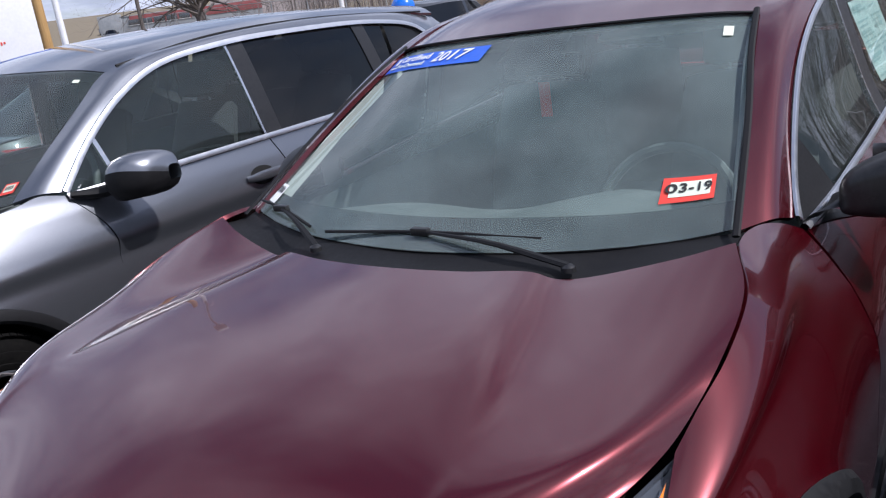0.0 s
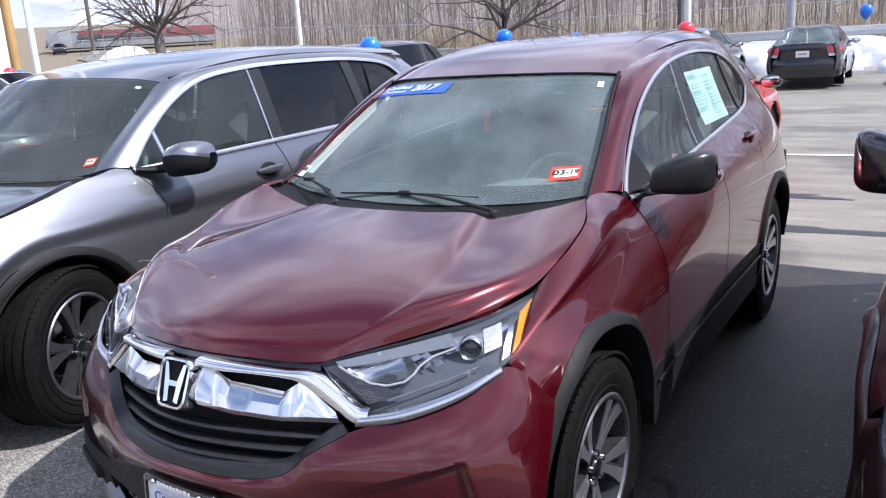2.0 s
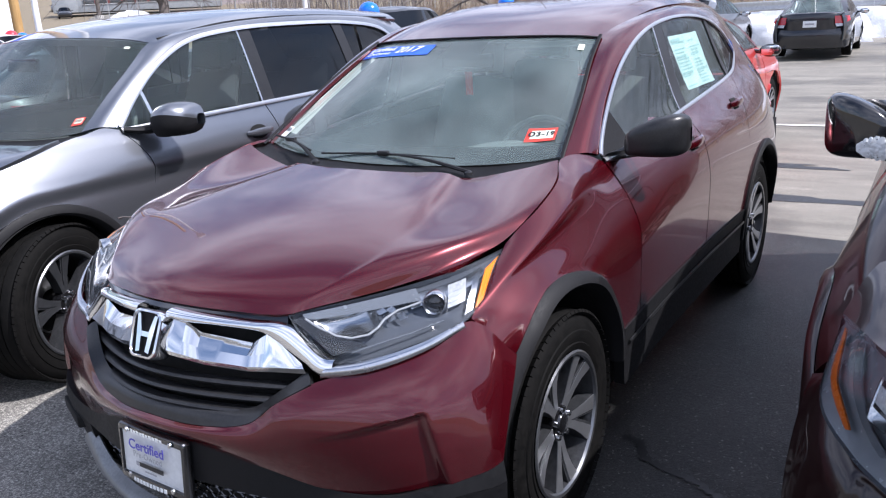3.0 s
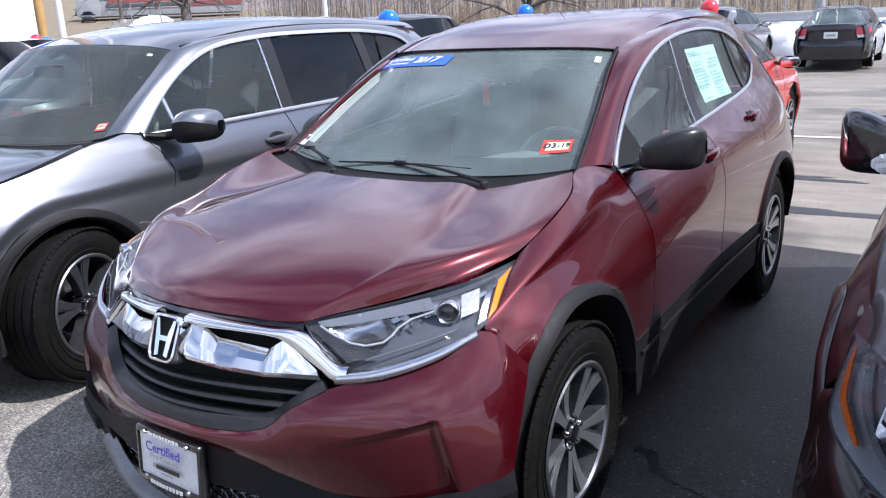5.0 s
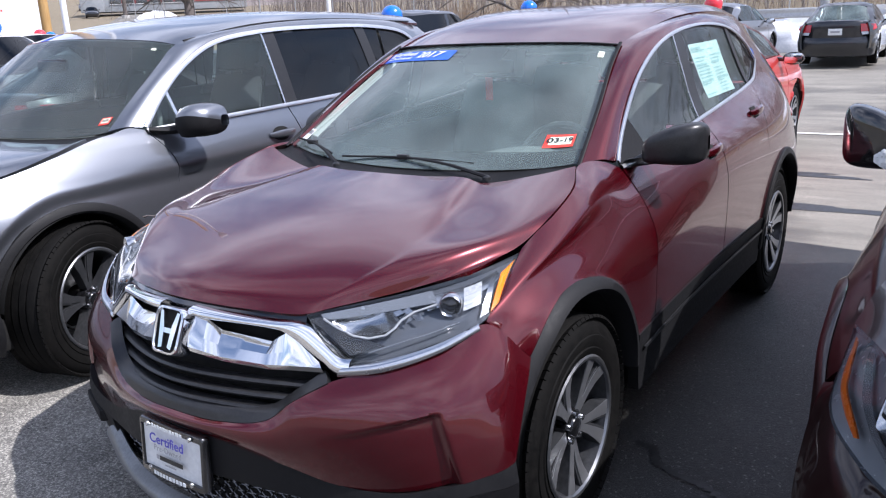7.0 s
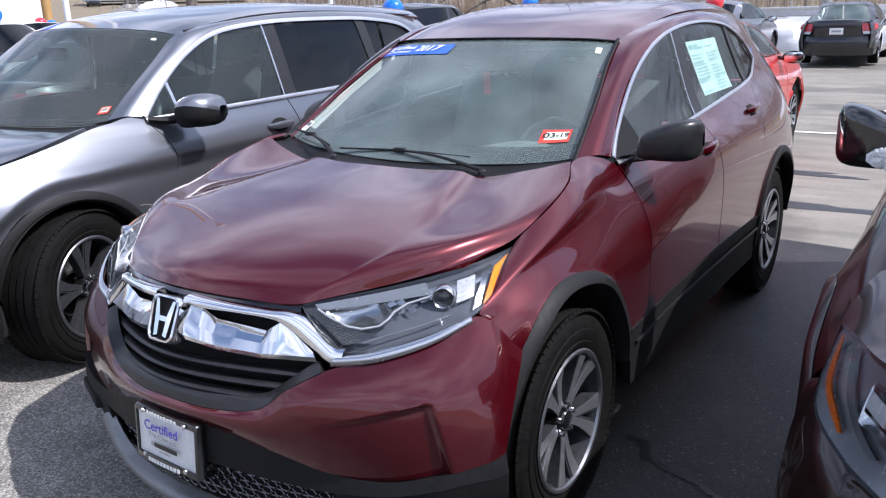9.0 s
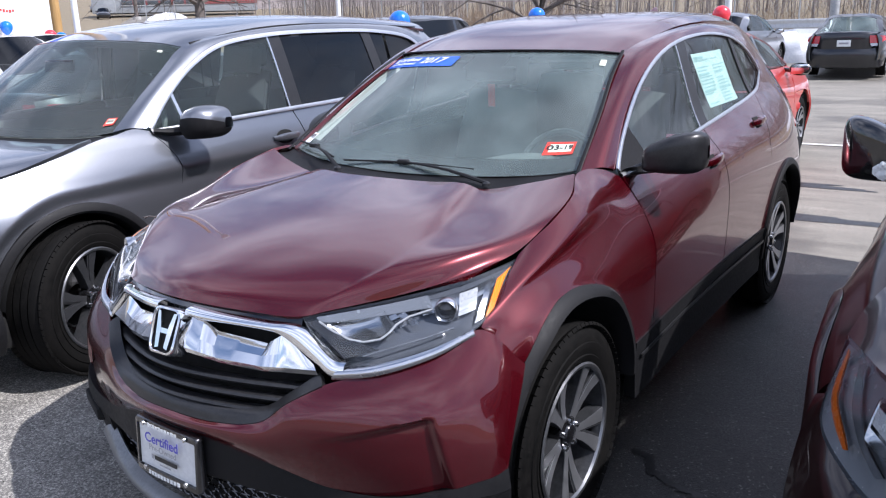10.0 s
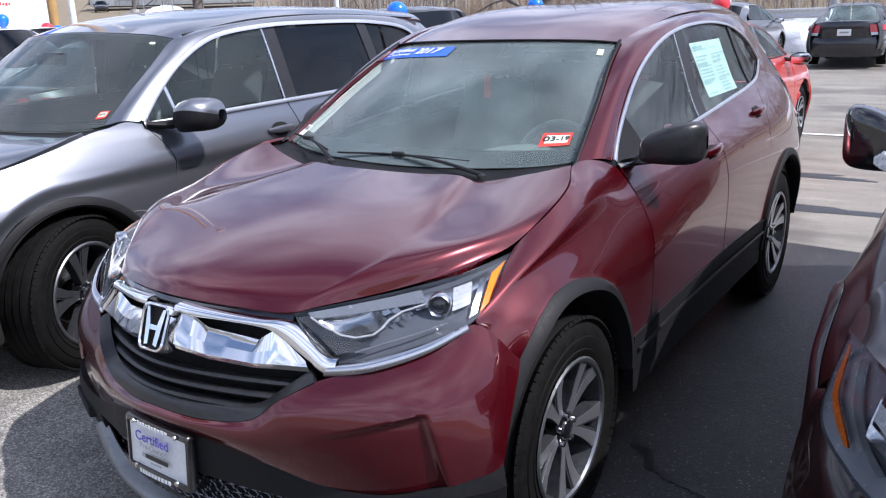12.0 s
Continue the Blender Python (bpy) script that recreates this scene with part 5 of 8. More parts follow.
    low_light = Mesh().tube([lamp_at(0.30, 0.83, 0.15), lamp_at(0.42, 0.81, 0.15), lamp_at(0.54, 0.815, 0.15), lamp_at(0.655, 0.80, 0.15)], 0.0026, 6)
    bezel = Mesh().panel([[lamp_at(0.015 + (0.125 + 0.06 * j / 6) * k / 4 + 0.17 * j / 6, 0.08 + 0.72 * j / 6, 0.22) for k in range(5)] for j in range(7)], 0.004)
    outer_rim = Mesh().panel([[lamp_at(0.815 + 0.035 * k / 3 - 0.075 * j / 6, 0.30 + 0.60 * j / 6, 0.20) for k in range(4)] for j in range(7)], 0.004)
    pc = lamp_at(0.640, 0.45, 0.42)
    proj_dir = Matrix.Translation(pc) @ Vector((0.42, -0.90, 0.06)).to_track_quat("Z", "Y").to_matrix().to_4x4()


    def oriented(m, M):
        q = Mesh(); q.v = [tuple(M @ Vector(p)) for p in m.v]; q.f = list(m.f)
        return q


    proj_ring = oriented(Mesh().lathe([(-0.015, 0.031), (0.018, 0.031), (0.022, 0.028), (0.012, 0.022)], "z", n=32), proj_dir)
    proj_lens = oriented(Mesh().lathe([(0.006, 0.023), (0.014, 0.020), (0.020, 0.012), (0.022, 0.0008)], "z", n=32), proj_dir)
    amber_m = Mesh().panel([[lamp_at(0.872 + (0.085 - 0.045 * j / 8) * k / 5 - 0.085 * j / 8, 0.37 + 0.57 * j / 8 + 0.02 * k / 5, 0.06) for k in range(6)] for j in range(9)], 0.006)
    if not own:
        run = spline([(0.90, 0.22, 0), (0.80, 0.50, 0), (0.75, 0.66, 0), (0.65, 0.76, 0), (0.55, 0.85, 0)], 18)
        amber_m = Mesh().panel([[lamp_at(p[0] - 0.055 * k / 3 * math.sin(math.pi * (j + 1) / 19) ** 0.5, p[1] - 0.08 * k / 3 * math.sin(math.pi * (j + 1) / 19) ** 0.5, 0.12) for k in range(4)] for j, p in enumerate(run)], 0.004)
        rib = spline([(0.74, 0.12, 0), (0.64, 0.34, 0), (0.57, 0.52, 0), (0.46, 0.68, 0), (0.30, 0.80, 0)], 18)
        bezel = Mesh().panel([[lamp_at(p[0] - 0.05 * k / 3, p[1] - 0.06 * k / 3, 0.35) for k in range(4)] for p in rib], 0.004)
        drl = Mesh().panel([[lamp_at(0.42 - 0.16 * k / 5, 0.26 + 0.16 * j / 5 + 0.05 * k / 5, 0.25) for k in range(6)] for j in range(6)], 0.006)
        box_rim = Mesh().panel([[lamp_at(0.45 - 0.22 * k / 5, 0.20 + 0.27 * j / 5 + 0.05 * k / 5, 0.45) for k in range(6)] for j in range(6)], 0.006)
    for s, f in ((1, lambda q: q), (-1, lambda q: q.mirror())):
        lamp = part("headlamp", f(lamp_bowl), HEAD_BOWL if own else LAMPGREY, crv, "clear headlamp with projector and amber corner")
        pieces = (("reflector", refl, HEAD_SHELL), ("lamp_shell", shell, HEAD_SHELL), ("upper_reflector", upper, LAMPGREY), ("white_reflector", block, LAMPWHITE), ("outer_rim", outer_rim, HEAD_SHELL), ("facet", facet, SATIN_CHROME), ("bezel", bezel, GLOSSBLACK), ("light_guide", drl, LAMPWHITE), ("lower_guide", low_light, LAMPGREY),
                          ("projector_ring", proj_ring, SATIN_CHROME), ("projector_lens", proj_lens, GLOSSBLACK), ("amber_reflector", amber_m, AMBER))
        if not own:
            pieces = (("reflector", refl, HEAD_SHELL), ("bezel", bezel, HEAD_SHELL), ("light_guide", drl, LAMPWHITE), ("guide_rim", box_rim, GLOSSBLACK), ("amber_reflector", amber_m, AMBER_DEEP))
        for nm, m, mt in pieces:
            part(nm, f(m), mt, lamp)
        cover = part("lamp_lens", f(Mesh().grid(lens_g).outward((0, 0.4, 0.7))), LENS, lamp)
        cover.visible_shadow = False

    if own:
        # dealer plate in its black frame
        PL = Matrix.Translation((0.0, -0.932, 0.462)) @ Matrix.Rotation(radians(-4), 4, "X") @ Matrix.Rotation(radians(1.5), 4, "Y")
        pf = Mesh()
        po, pi_ = round_rect(0.318, 0.168, 0.012), round_rect(0.290, 0.130, 0.004)
        pf.grid([[tuple(PL @ Vector((x, yy, z))) for x, z in lp] for lp, yy in ((po, 0.014), (po, -0.004), ([(x * 0.985, z * 0.97) for x, z in po], -0.009), ([(x * 1.02, z * 1.02) for x, z in pi_], -0.009), (pi_, -0.002))], True)
        plate = part("dealer_plate", Mesh().prism([tuple(PL @ Vector((x, -0.001, z))) for x, z in pi_], (0, 0.004, 0)), PLATE_WHITE, crv, "white dealer plate in a black frame")
        part("plate_frame", pf, GLOSSBLACK, plate)
        part("plate_bracket", Mesh().box((0, -0.915, 0.462), (0.30, 0.022, 0.15), None, 0.006), TRIM, plate)
        PT = PL @ Matrix.Translation((0, -0.0035, 0)) @ Matrix.Rotation(radians(90), 4, "X")
        words("Certified", 0.042, INK_BLUE, "lettering", plate, PT @ Matrix.Translation((-0.012, 0.030, 0)), 0.0006)
        words("Pre-Owned", 0.026, INK_GREY, "lettering", plate, PT @ Matrix.Translation((-0.008, 0.003, 0)), 0.0)


        def plate_bar(x, z, w, h, mat, lift=0.003):
            part("bar", Mesh().box(tuple(PL @ Vector((x, -lift, z))), (w, 0.001, h), PL), mat, plate)


        plate_bar(0.004, -0.026, 0.115, 0.013, INK)
        plate_bar(-0.065, -0.026, 0.014, 0.013, INK_GREY)
        plate_bar(0.002, -0.042, 0.055, 0.004, INK_GREY)
        for k in range(10):
            plate_bar(-0.075 + 0.0165 * k, -0.074, 0.012, 0.012, PAPER, 0.0105)
            plate_bar(-0.072 + 0.0155 * k, 0.074, 0.011, 0.011 - 0.003 * (k % 2), PAPER, 0.0105)
        for x, z in ((-0.105, -0.066), (0.105, -0.066), (-0.105, 0.070), (0.105, 0.070)):
            part("plate_screw", oriented(Mesh().lathe([(0.0, 0.008), (0.004, 0.007), (0.006, 0.002), (0.006, 0.0005)], "z", n=12), PL @ Matrix.Translation((x, -0.008, z)) @ Matrix.Rotation(radians(90), 4, "X")), SATIN_CHROME, plate)

    # door mirrors
    def mirror_loop(x, yc, zc, hy, hz, n=28):
        out = []
        for k in range(n):
            t = 2 * math.pi * k / n
            c, s_ = math.cos(t), math.sin(t)
            e = 0.55
            out.append(np.array((x, yc + hy * math.copysign(abs(c) ** e, c), zc + hz * math.copysign(abs(s_) ** e, s_))))
        return out


    MIR = [(0.828, 0.690, 1.104, 0.020, 0.020), (0.836, 0.690, 1.106, 0.040, 0.038), (0.870, 0.694, 1.116, 0.058, 0.054), (0.930, 0.706, 1.126, 0.067, 0.068), (0.990, 0.728, 1.131, 0.064, 0.074), (1.018, 0.745, 1.132, 0.054, 0.070), (1.034, 0.760, 1.131, 0.036, 0.056), (1.040, 0.770, 1.130, 0.012, 0.026)]
    ml = [mirror_loop(*q) for q in MIR]
    cols = [spline([r[i] for r in ml], 30) for i in range(28)]
    mg = [[cols[i][j] for i in range(28)] for j in range(30)]
    drop = (lambda z: z) if own else (lambda z: 1.062 + (z - 1.128) * 1.23)
    mg = [[np.array((p[0], p[1], drop(p[2]))) for p in r] for r in mg]
    mirrors = pair("door_mirror", Mesh().grid(mg, True), SATIN if own else GLOSSBLACK, crv, "black door mirror", 60)
    if own:
        # the far mirror is folded back against its door
        mirrors[1].matrix_basis = Matrix.Translation((-0.80, 0.70, 0)) @ Matrix.Rotation(radians(-78), 4, "Z") @ Matrix.Translation((0.80, -0.70, 0))
    else:
        snow = Mesh()
        for k in range(70):
            a, rr = k * 2.4, 0.034 * math.sqrt(k / 70) * (1 + 0.35 * math.sin(3.1 * k))
            snow.lathe([(-0.006, 0.002), (-0.003, 0.009 + 0.003 * math.sin(k)), (0.003, 0.008), (0.008, 0.002)], "y", (-0.878 + rr * math.cos(a) * 1.2, 0.632 + 0.003 * math.sin(k * 3), 1.016 + 0.68 * rr * math.sin(a)), 7)
        part("snow_patch", snow, PAPER, mirrors[1], "clump of melting snow")
    foot = Mesh().grid(loft([[(0.765, 0.60, 1.045), (0.785, 0.66, 1.045), (0.80, 0.76, 1.055)], [(0.775, 0.60, 1.075), (0.80, 0.67, 1.080), (0.80, 0.76, 1.085)], [(0.83, 0.655, 1.085), (0.84, 0.69, 1.10), (0.845, 0.73, 1.098)], [(0.87, 0.68, 1.075), (0.88, 0.70, 1.085), (0.885, 0.74, 1.082)]], 8, 10))
    foot.grid(loft([[(0.765, 0.60, 1.045), (0.785, 0.66, 1.045), (0.80, 0.76, 1.055)], [(0.82, 0.648, 1.062), (0.83, 0.68, 1.052), (0.835, 0.73, 1.058)], [(0.87, 0.68, 1.062), (0.88, 0.70, 1.058), (0.885, 0.74, 1.066)]], 8, 8))
    foot.v = [(p[0], p[1], drop(p[2])) for p in foot.v]
    for o, f in zip(mirrors, (lambda q: q, lambda q: q.mirror())):
        part("mirror_foot", f(foot), SATIN, o)
        part("mirror_glass", f(Mesh().grid([[(x, 0.808 - 0.01 * (x > 0.99), drop(z)) for x in (0.87, 0.93, 0.985)] for z in (1.075, 1.13, 1.185)])), CHROME, o)
    tri = Mesh().panel([[np.array((CX(y, z) + 0.003, y, z)) for y, z in r] for r in (((0.60, 1.066), (0.72, 1.070), (0.86, 1.078)), ((0.62, 1.09), (0.72, 1.125), (0.84, 1.15)), ((0.64, 1.108), (0.73, 1.165), (0.80, 1.215)))], 0.01)
    pair("mirror_triangle", tri, TRIM, crv)

    # wheels
    for x, y, tr in ((0.795, 0.0, 0.62), (-0.795, 0.0, 0.9), (0.782, 2.645, 0.1), (-0.782, 2.645, 0.5)):
        wheel(crv, x, y, 0.358, 0.23, 0.228, turn=tr)

    # cabin
    dash = loft([[(-0.70, 0.40, 1.00), (-0.35, 0.32, 1.035), (0, 0.30, 1.045), (0.35, 0.32, 1.035), (0.70, 0.40, 1.00)],
                 [(-0.70, 0.62, 1.015), (-0.35, 0.58, 1.055), (0, 0.55, 1.06), (0.35, 0.56, 1.075), (0.70, 0.62, 1.015)],
                 [(-0.70, 0.80, 0.99), (-0.35, 0.80, 1.03), (0, 0.80, 1.02), (0.35, 0.80, 1.085), (0.70, 0.80, 0.99)],
                 [(-0.70, 0.84, 0.85), (-0.35, 0.84, 0.85), (0, 0.85, 0.85), (0.35, 0.84, 0.95), (0.70, 0.84, 0.85)],
                 [(-0.70, 0.80, 0.60), (-0.35, 0.80, 0.60), (0, 0.80, 0.60), (0.35, 0.80, 0.60), (0.70, 0.80, 0.60)]], 30, 20)
    part("dashboard", Mesh().grid(dash), DASH, crv, "dark textured dashboard")
    seat(crv, 0.36, 1.32, z=0.66)
    seat(crv, -0.36, 1.32, z=0.66)
    seat(crv, 0.36, 2.20, z=0.68)
    seat(crv, -0.36, 2.20, z=0.68)
    steering(crv, 0.37, 0.92, 0.985)
    part("cabin_floor", Mesh().box((0, 1.9, 0.42), (1.5, 2.9, 0.06), None, 0.01), VOID, crv)
    pair("door_card", Mesh().grid([[(CX(y, z) - 0.05, y, z) for y in np.linspace(0.7, 3.2, 12)] for z in (0.5, 0.8, 1.04)]), DASH, crv)
    liner = [[np.array((p[0] * 0.97, p[1], p[2] - 0.03)) for p in r] for r in loft(roof_all, 12, 14)]
    part("headliner", Mesh().grid(liner), LINER, crv, "pale headliner")
    pin = [np.array(p) for p in RAIL_IN[:4]]
    pair("pillar_inner_trim", Mesh().grid([[p + np.array((-0.012, 0.012, -0.012)) for p in pin], [p + np.array((-0.035, 0.055, -0.020)) for p in pin], [p + np.array((-0.010, 0.10, -0.010)) for p in pin]]), LINER, crv)
    part("inside_mirror", Mesh().box((0, 1.02, 1.395), (0.24, 0.03, 0.06), Matrix.Rotation(-0.2, 4, "X"), 0.012), GLOSSBLACK, crv)
    pair("sun_visor", Mesh().box((0.30, 1.22, 1.465), (0.36, 0.15, 0.012), Matrix.Rotation(0.35, 4, "X"), 0.005), LINER, crv)
    part("mirror_tag", Mesh().box((0.0, 1.02, 1.30), (0.035, 0.003, 0.10), None), RED_INK, crv, "red tag hanging from the mirror")
    part("roof_fin", Mesh().panel(loft([[(-0.02, 2.95, 1.60), (-0.015, 3.05, 1.60), (-0.025, 3.14, 1.58)], [(0, 3.02, 1.632), (0, 3.09, 1.655), (0, 3.135, 1.66)], [(0.02, 2.95, 1.60), (0.015, 3.05, 1.60), (0.025, 3.14, 1.58)]], 8, 9), 0.004), PAINT, crv)
    warp_to_view(crv, 1.0 if own else 1.10)


compact_suv(thing("suv", "dark red compact SUV with chrome grille parked on asphalt", "car"), RED, True)
compact_suv(thing("suv", "black cherry SUV with snow on its mirror", "car", Matrix.Translation((2.50, 0.05, 0))), MAROON, False)

# ---- the grey three-row SUV ----
def large_suv(car, PAINT):
    ys = [-0.6, -0.3, 0.0, 0.4, 0.9, 1.5, 2.2, 2.82, 3.4, 3.9]
    low = [
        (0.30, 0.86, 0.925, 0.955, 0.950, 0.940, 0.940, 0.940, 0.950, 0.93, 0.85),
        (0.55, 0.89, 0.945, 0.970, 0.965, 0.960, 0.960, 0.965, 0.970, 0.95, 0.87),
        (0.80, 0.86, 0.930, 0.968, 0.968, 0.972, 0.975, 0.978, 0.972, 0.955, 0.87),
        (0.95, 0.80, 0.860, 0.905, 0.930, 0.955, 0.968, 0.975, 0.968, 0.945, 0.86),
        (1.05, 0.74, 0.790, 0.845, 0.885, 0.922, 0.942, 0.950, 0.945, 0.92, 0.84),
    ]
    cab = [
        (1.12, 0.70, 0.740, 0.795, 0.845, 0.892, 0.915, 0.925, 0.920, 0.90, 0.80),
        (1.30, 0.65, 0.680, 0.720, 0.780, 0.845, 0.872, 0.880, 0.875, 0.85, 0.78),
        (1.50, 0.60, 0.620, 0.660, 0.720, 0.788, 0.822, 0.832, 0.825, 0.80, 0.72),
        (1.60, 0.58, 0.600, 0.630, 0.670, 0.745, 0.785, 0.795, 0.785, 0.76, 0.68),
        (1.70, 0.50, 0.520, 0.550, 0.580, 0.640, 0.680, 0.690, 0.680, 0.65, 0.58),
    ]
    smooth_side = side_surface(ys, low + cab)

    def X(y, z):
        # below the body line, which dips round the front arch, the flank tucks in
        line = 0.38 + math.sqrt(max(0.54 ** 2 - (y - 0.03) ** 2, 0.01)) if y < 0.03 else 0.92 + 0.012 * min(y, 2.5)
        d = min(max((line - z) / 0.08, 0), 1)
        return smooth_side(y, z) - 0.034 * d * d * (3 - 2 * d)

    HOODC = [
        [(0, -0.90, 0.98), (0, -0.80, 1.03), (0, -0.40, 1.075), (0, 0.14, 1.095)],
        [(0.45, -0.86, 0.97), (0.47, -0.76, 1.02), (0.49, -0.38, 1.065), (0.50, 0.18, 1.090)],
        [(0.66, -0.72, 0.965), (0.69, -0.62, 0.995), (0.72, -0.30, 1.040), (0.70, 0.22, 1.092)],
        [(0.74, -0.55, 0.955), (0.77, -0.45, 0.975), (0.80, -0.16, 1.020), (0.765, 0.265, 1.112)],
    ]
    allh = [[(-x, y, z) for x, y, z in c] for c in reversed(HOODC[1:])] + HOODC
    part("hood", Mesh().panel(loft(allh, 24, 40), 0.03), PAINT, car)
    FENP = [
        [(-0.44, 0.972), (-0.30, 0.995), (-0.14, 1.022), (0.05, 1.062), (0.262, 1.110), (0.37, 1.125), (0.46, 1.140), (0.545, 1.122)],
        [(-0.40, 0.86), (-0.30, 0.90), (-0.14, 0.935), (0.05, 0.955), (0.22, 0.965), (0.38, 0.965), (0.52, 0.96), (0.645, 0.96)],
        [(-0.35, 0.60), (-0.315, 0.69), (-0.20, 0.79), (0.03, 0.835), (0.24, 0.79), (0.38, 0.66), (0.44, 0.50), (0.655, 0.50)],
    ]
    pair("fender", Mesh().panel(flank(X, FENP, 60, 44), 0.02), PAINT, car)
    fd = pair("front_door", Mesh().panel(flank(X, [[(0.662, 0.502), (0.66, 0.75), (0.652, 0.96), (0.552, 1.120)], [(1.1, 0.502), (1.1, 0.75), (1.1, 0.96), (1.05, 1.130)], [(1.63, 0.502), (1.63, 0.75), (1.62, 0.96), (1.56, 1.142)]], 44, 24), 0.02), PAINT, car)
    rd = pair("rear_door", Mesh().panel(flank(X, [[(1.638, 0.502), (1.638, 0.75), (1.628, 0.96), (1.568, 1.142)], [(2.05, 0.502), (2.05, 0.75), (2.05, 0.96), (2.05, 1.152)], [(2.34, 0.502), (2.40, 0.70), (2.52, 0.95), (2.56, 1.165)]], 22, 18), 0.02), PAINT, car)
    pair("rear_quarter", Mesh().panel(flank(X, [[(2.568, 1.165), (2.8, 1.175), (3.05, 1.19), (3.3, 1.19), (3.6, 1.17), (3.85, 1.14)], [(2.53, 0.95), (2.72, 1.0), (2.95, 1.02), (3.2, 1.0), (3.5, 0.95), (3.88, 0.90)], [(2.345, 0.502), (2.46, 0.72), (2.82, 0.85), (3.18, 0.72), (3.30, 0.50), (3.85, 0.50)]], 26, 14), 0.02), PAINT, car)

    def hdl(y, z, doors):
        g = Mesh()
        pts = [(X(y + 0.21 * k / 8, z) + 0.006 + 0.028 * math.sin(math.pi * k / 8) ** 0.5, y + 0.21 * k / 8, z + 0.006 * k / 8) for k in range(9)]
        g.tube(pts, [0.010, 0.013, 0.016, 0.017, 0.017, 0.017, 0.016, 0.013, 0.009], 8, flat=1.3)
        # shade of the handle hollow, painted as a flat dark ellipse
        shade_patch = Mesh()
        n = 20
        rim = [(X(y + 0.10 + 0.075 * math.cos(2 * math.pi * k / n), z + 0.042 * math.sin(2 * math.pi * k / n)) + 0.003, y + 0.10 + 0.075 * math.cos(2 * math.pi * k / n), z + 0.042 * math.sin(2 * math.pi * k / n)) for k in range(n)]
        shade_patch.add(rim, [tuple(range(n))])
        for d, f in zip(doors, (lambda q: q, lambda q: q.mirror())):
            part("door_handle", f(g), PAINT, d)
            part("handle_recess", f(shade_patch), VOID, d)
    hdl(1.34, 0.985, fd)
    hdl(2.22, 0.995, rd)

    ROOFC = [
        [(0, 0.80, 1.580), (0, 1.15, 1.650), (0, 1.8, 1.700), (0, 2.6, 1.700), (0, 3.4, 1.665)],
        [(0.36, 0.845, 1.570), (0.38, 1.17, 1.640), (0.40, 1.8, 1.690), (0.40, 2.6, 1.690), (0.40, 3.4, 1.650)],
        [(0.60, 0.905, 1.552), (0.63, 1.20, 1.615), (0.65, 1.8, 1.660), (0.65, 2.6, 1.660), (0.63, 3.38, 1.615)],
        [(0.695, 0.955, 1.530), (0.725, 1.22, 1.588), (0.745, 1.8, 1.628), (0.745, 2.6, 1.625), (0.72, 3.35, 1.575)],
    ]
    allr = [[(-x, y, z) for x, y, z in c] for c in reversed(ROOFC[1:])] + ROOFC
    part("roof", Mesh().panel(loft(allr, 24, 36), 0.015), PAINT, car, sharp=50)
    TOPW = [(0.55, 1.135), (0.72, 1.300), (0.90, 1.432), (1.12, 1.528), (1.50, 1.578), (2.0, 1.590), (2.6, 1.575), (2.98, 1.52), (3.14, 1.43)]
    INP = [(0.762, 0.40, 1.130), (0.735, 0.62, 1.300), (0.712, 0.80, 1.428), (0.700, 0.955, 1.532), (0.735, 1.40, 1.606), (0.75, 2.0, 1.636), (0.742, 2.6, 1.626), (0.725, 3.05, 1.60), (0.70, 3.35, 1.55)]
    outp = [(X(y, z), y, z) for y, z in TOPW]
    midp = [tuple(0.5 * (np.array(a) + np.array(b)) + np.array((0.010, -0.006, 0.012))) for a, b in zip(INP, outp)]
    pair("roof_side_panel", Mesh().panel(loft([INP, midp, outp], 44, 9), 0.015), PAINT, car, sharp=50)
    pair("roof_rack_rail", Mesh().tube(spline([(0.71, 1.0, 1.548), (0.74, 1.5, 1.617), (0.75, 2.2, 1.634), (0.735, 3.2, 1.592)], 24), 0.006, 6), TRIM, car)
    pair("rear_pillar", Mesh().panel(loft([[(0.70, 3.35, 1.545), (0.67, 3.42, 1.55), (0.60, 3.46, 1.56)], [(X(3.14, 1.43), 3.14, 1.43), (0.80, 3.5, 1.40), (0.70, 3.70, 1.38)], [(X(3.0, 1.2), 3.0, 1.20), (X(3.5, 1.18), 3.5, 1.18), (X(3.85, 1.14), 3.88, 1.14)]], 12, 10), 0.015), PAINT, car)
    part("tailgate", Mesh().panel(loft([both([(0, 4.00, 0.40), (0.5, 3.98, 0.40), (0.82, 3.88, 0.42)]), both([(0, 4.02, 0.85), (0.5, 3.99, 0.85), (0.84, 3.89, 0.88)]), both([(0, 3.92, 1.16), (0.5, 3.90, 1.16), (0.78, 3.86, 1.15)]), both([(0, 3.60, 1.53), (0.45, 3.56, 1.51), (0.64, 3.48, 1.47)]), both([(0, 3.40, 1.645), (0.40, 3.38, 1.632), (0.60, 3.36, 1.58)])], 24, 18), 0.02), PAINT, car)
    GL = [
        [(0, 0.215, 1.100), (0, 0.50, 1.352), (0, 0.795, 1.578)],
        [(0.40, 0.255, 1.102), (0.38, 0.54, 1.345), (0.36, 0.842, 1.566)],
        [(0.65, 0.345, 1.110), (0.62, 0.62, 1.338), (0.60, 0.902, 1.548)],
        [(0.755, 0.405, 1.126), (0.73, 0.665, 1.335), (0.695, 0.952, 1.526)],
    ]
    alg = [[(-x, y, z) for x, y, z in c] for c in reversed(GL[1:])] + GL
    gs = loft(alg, 14, 26)
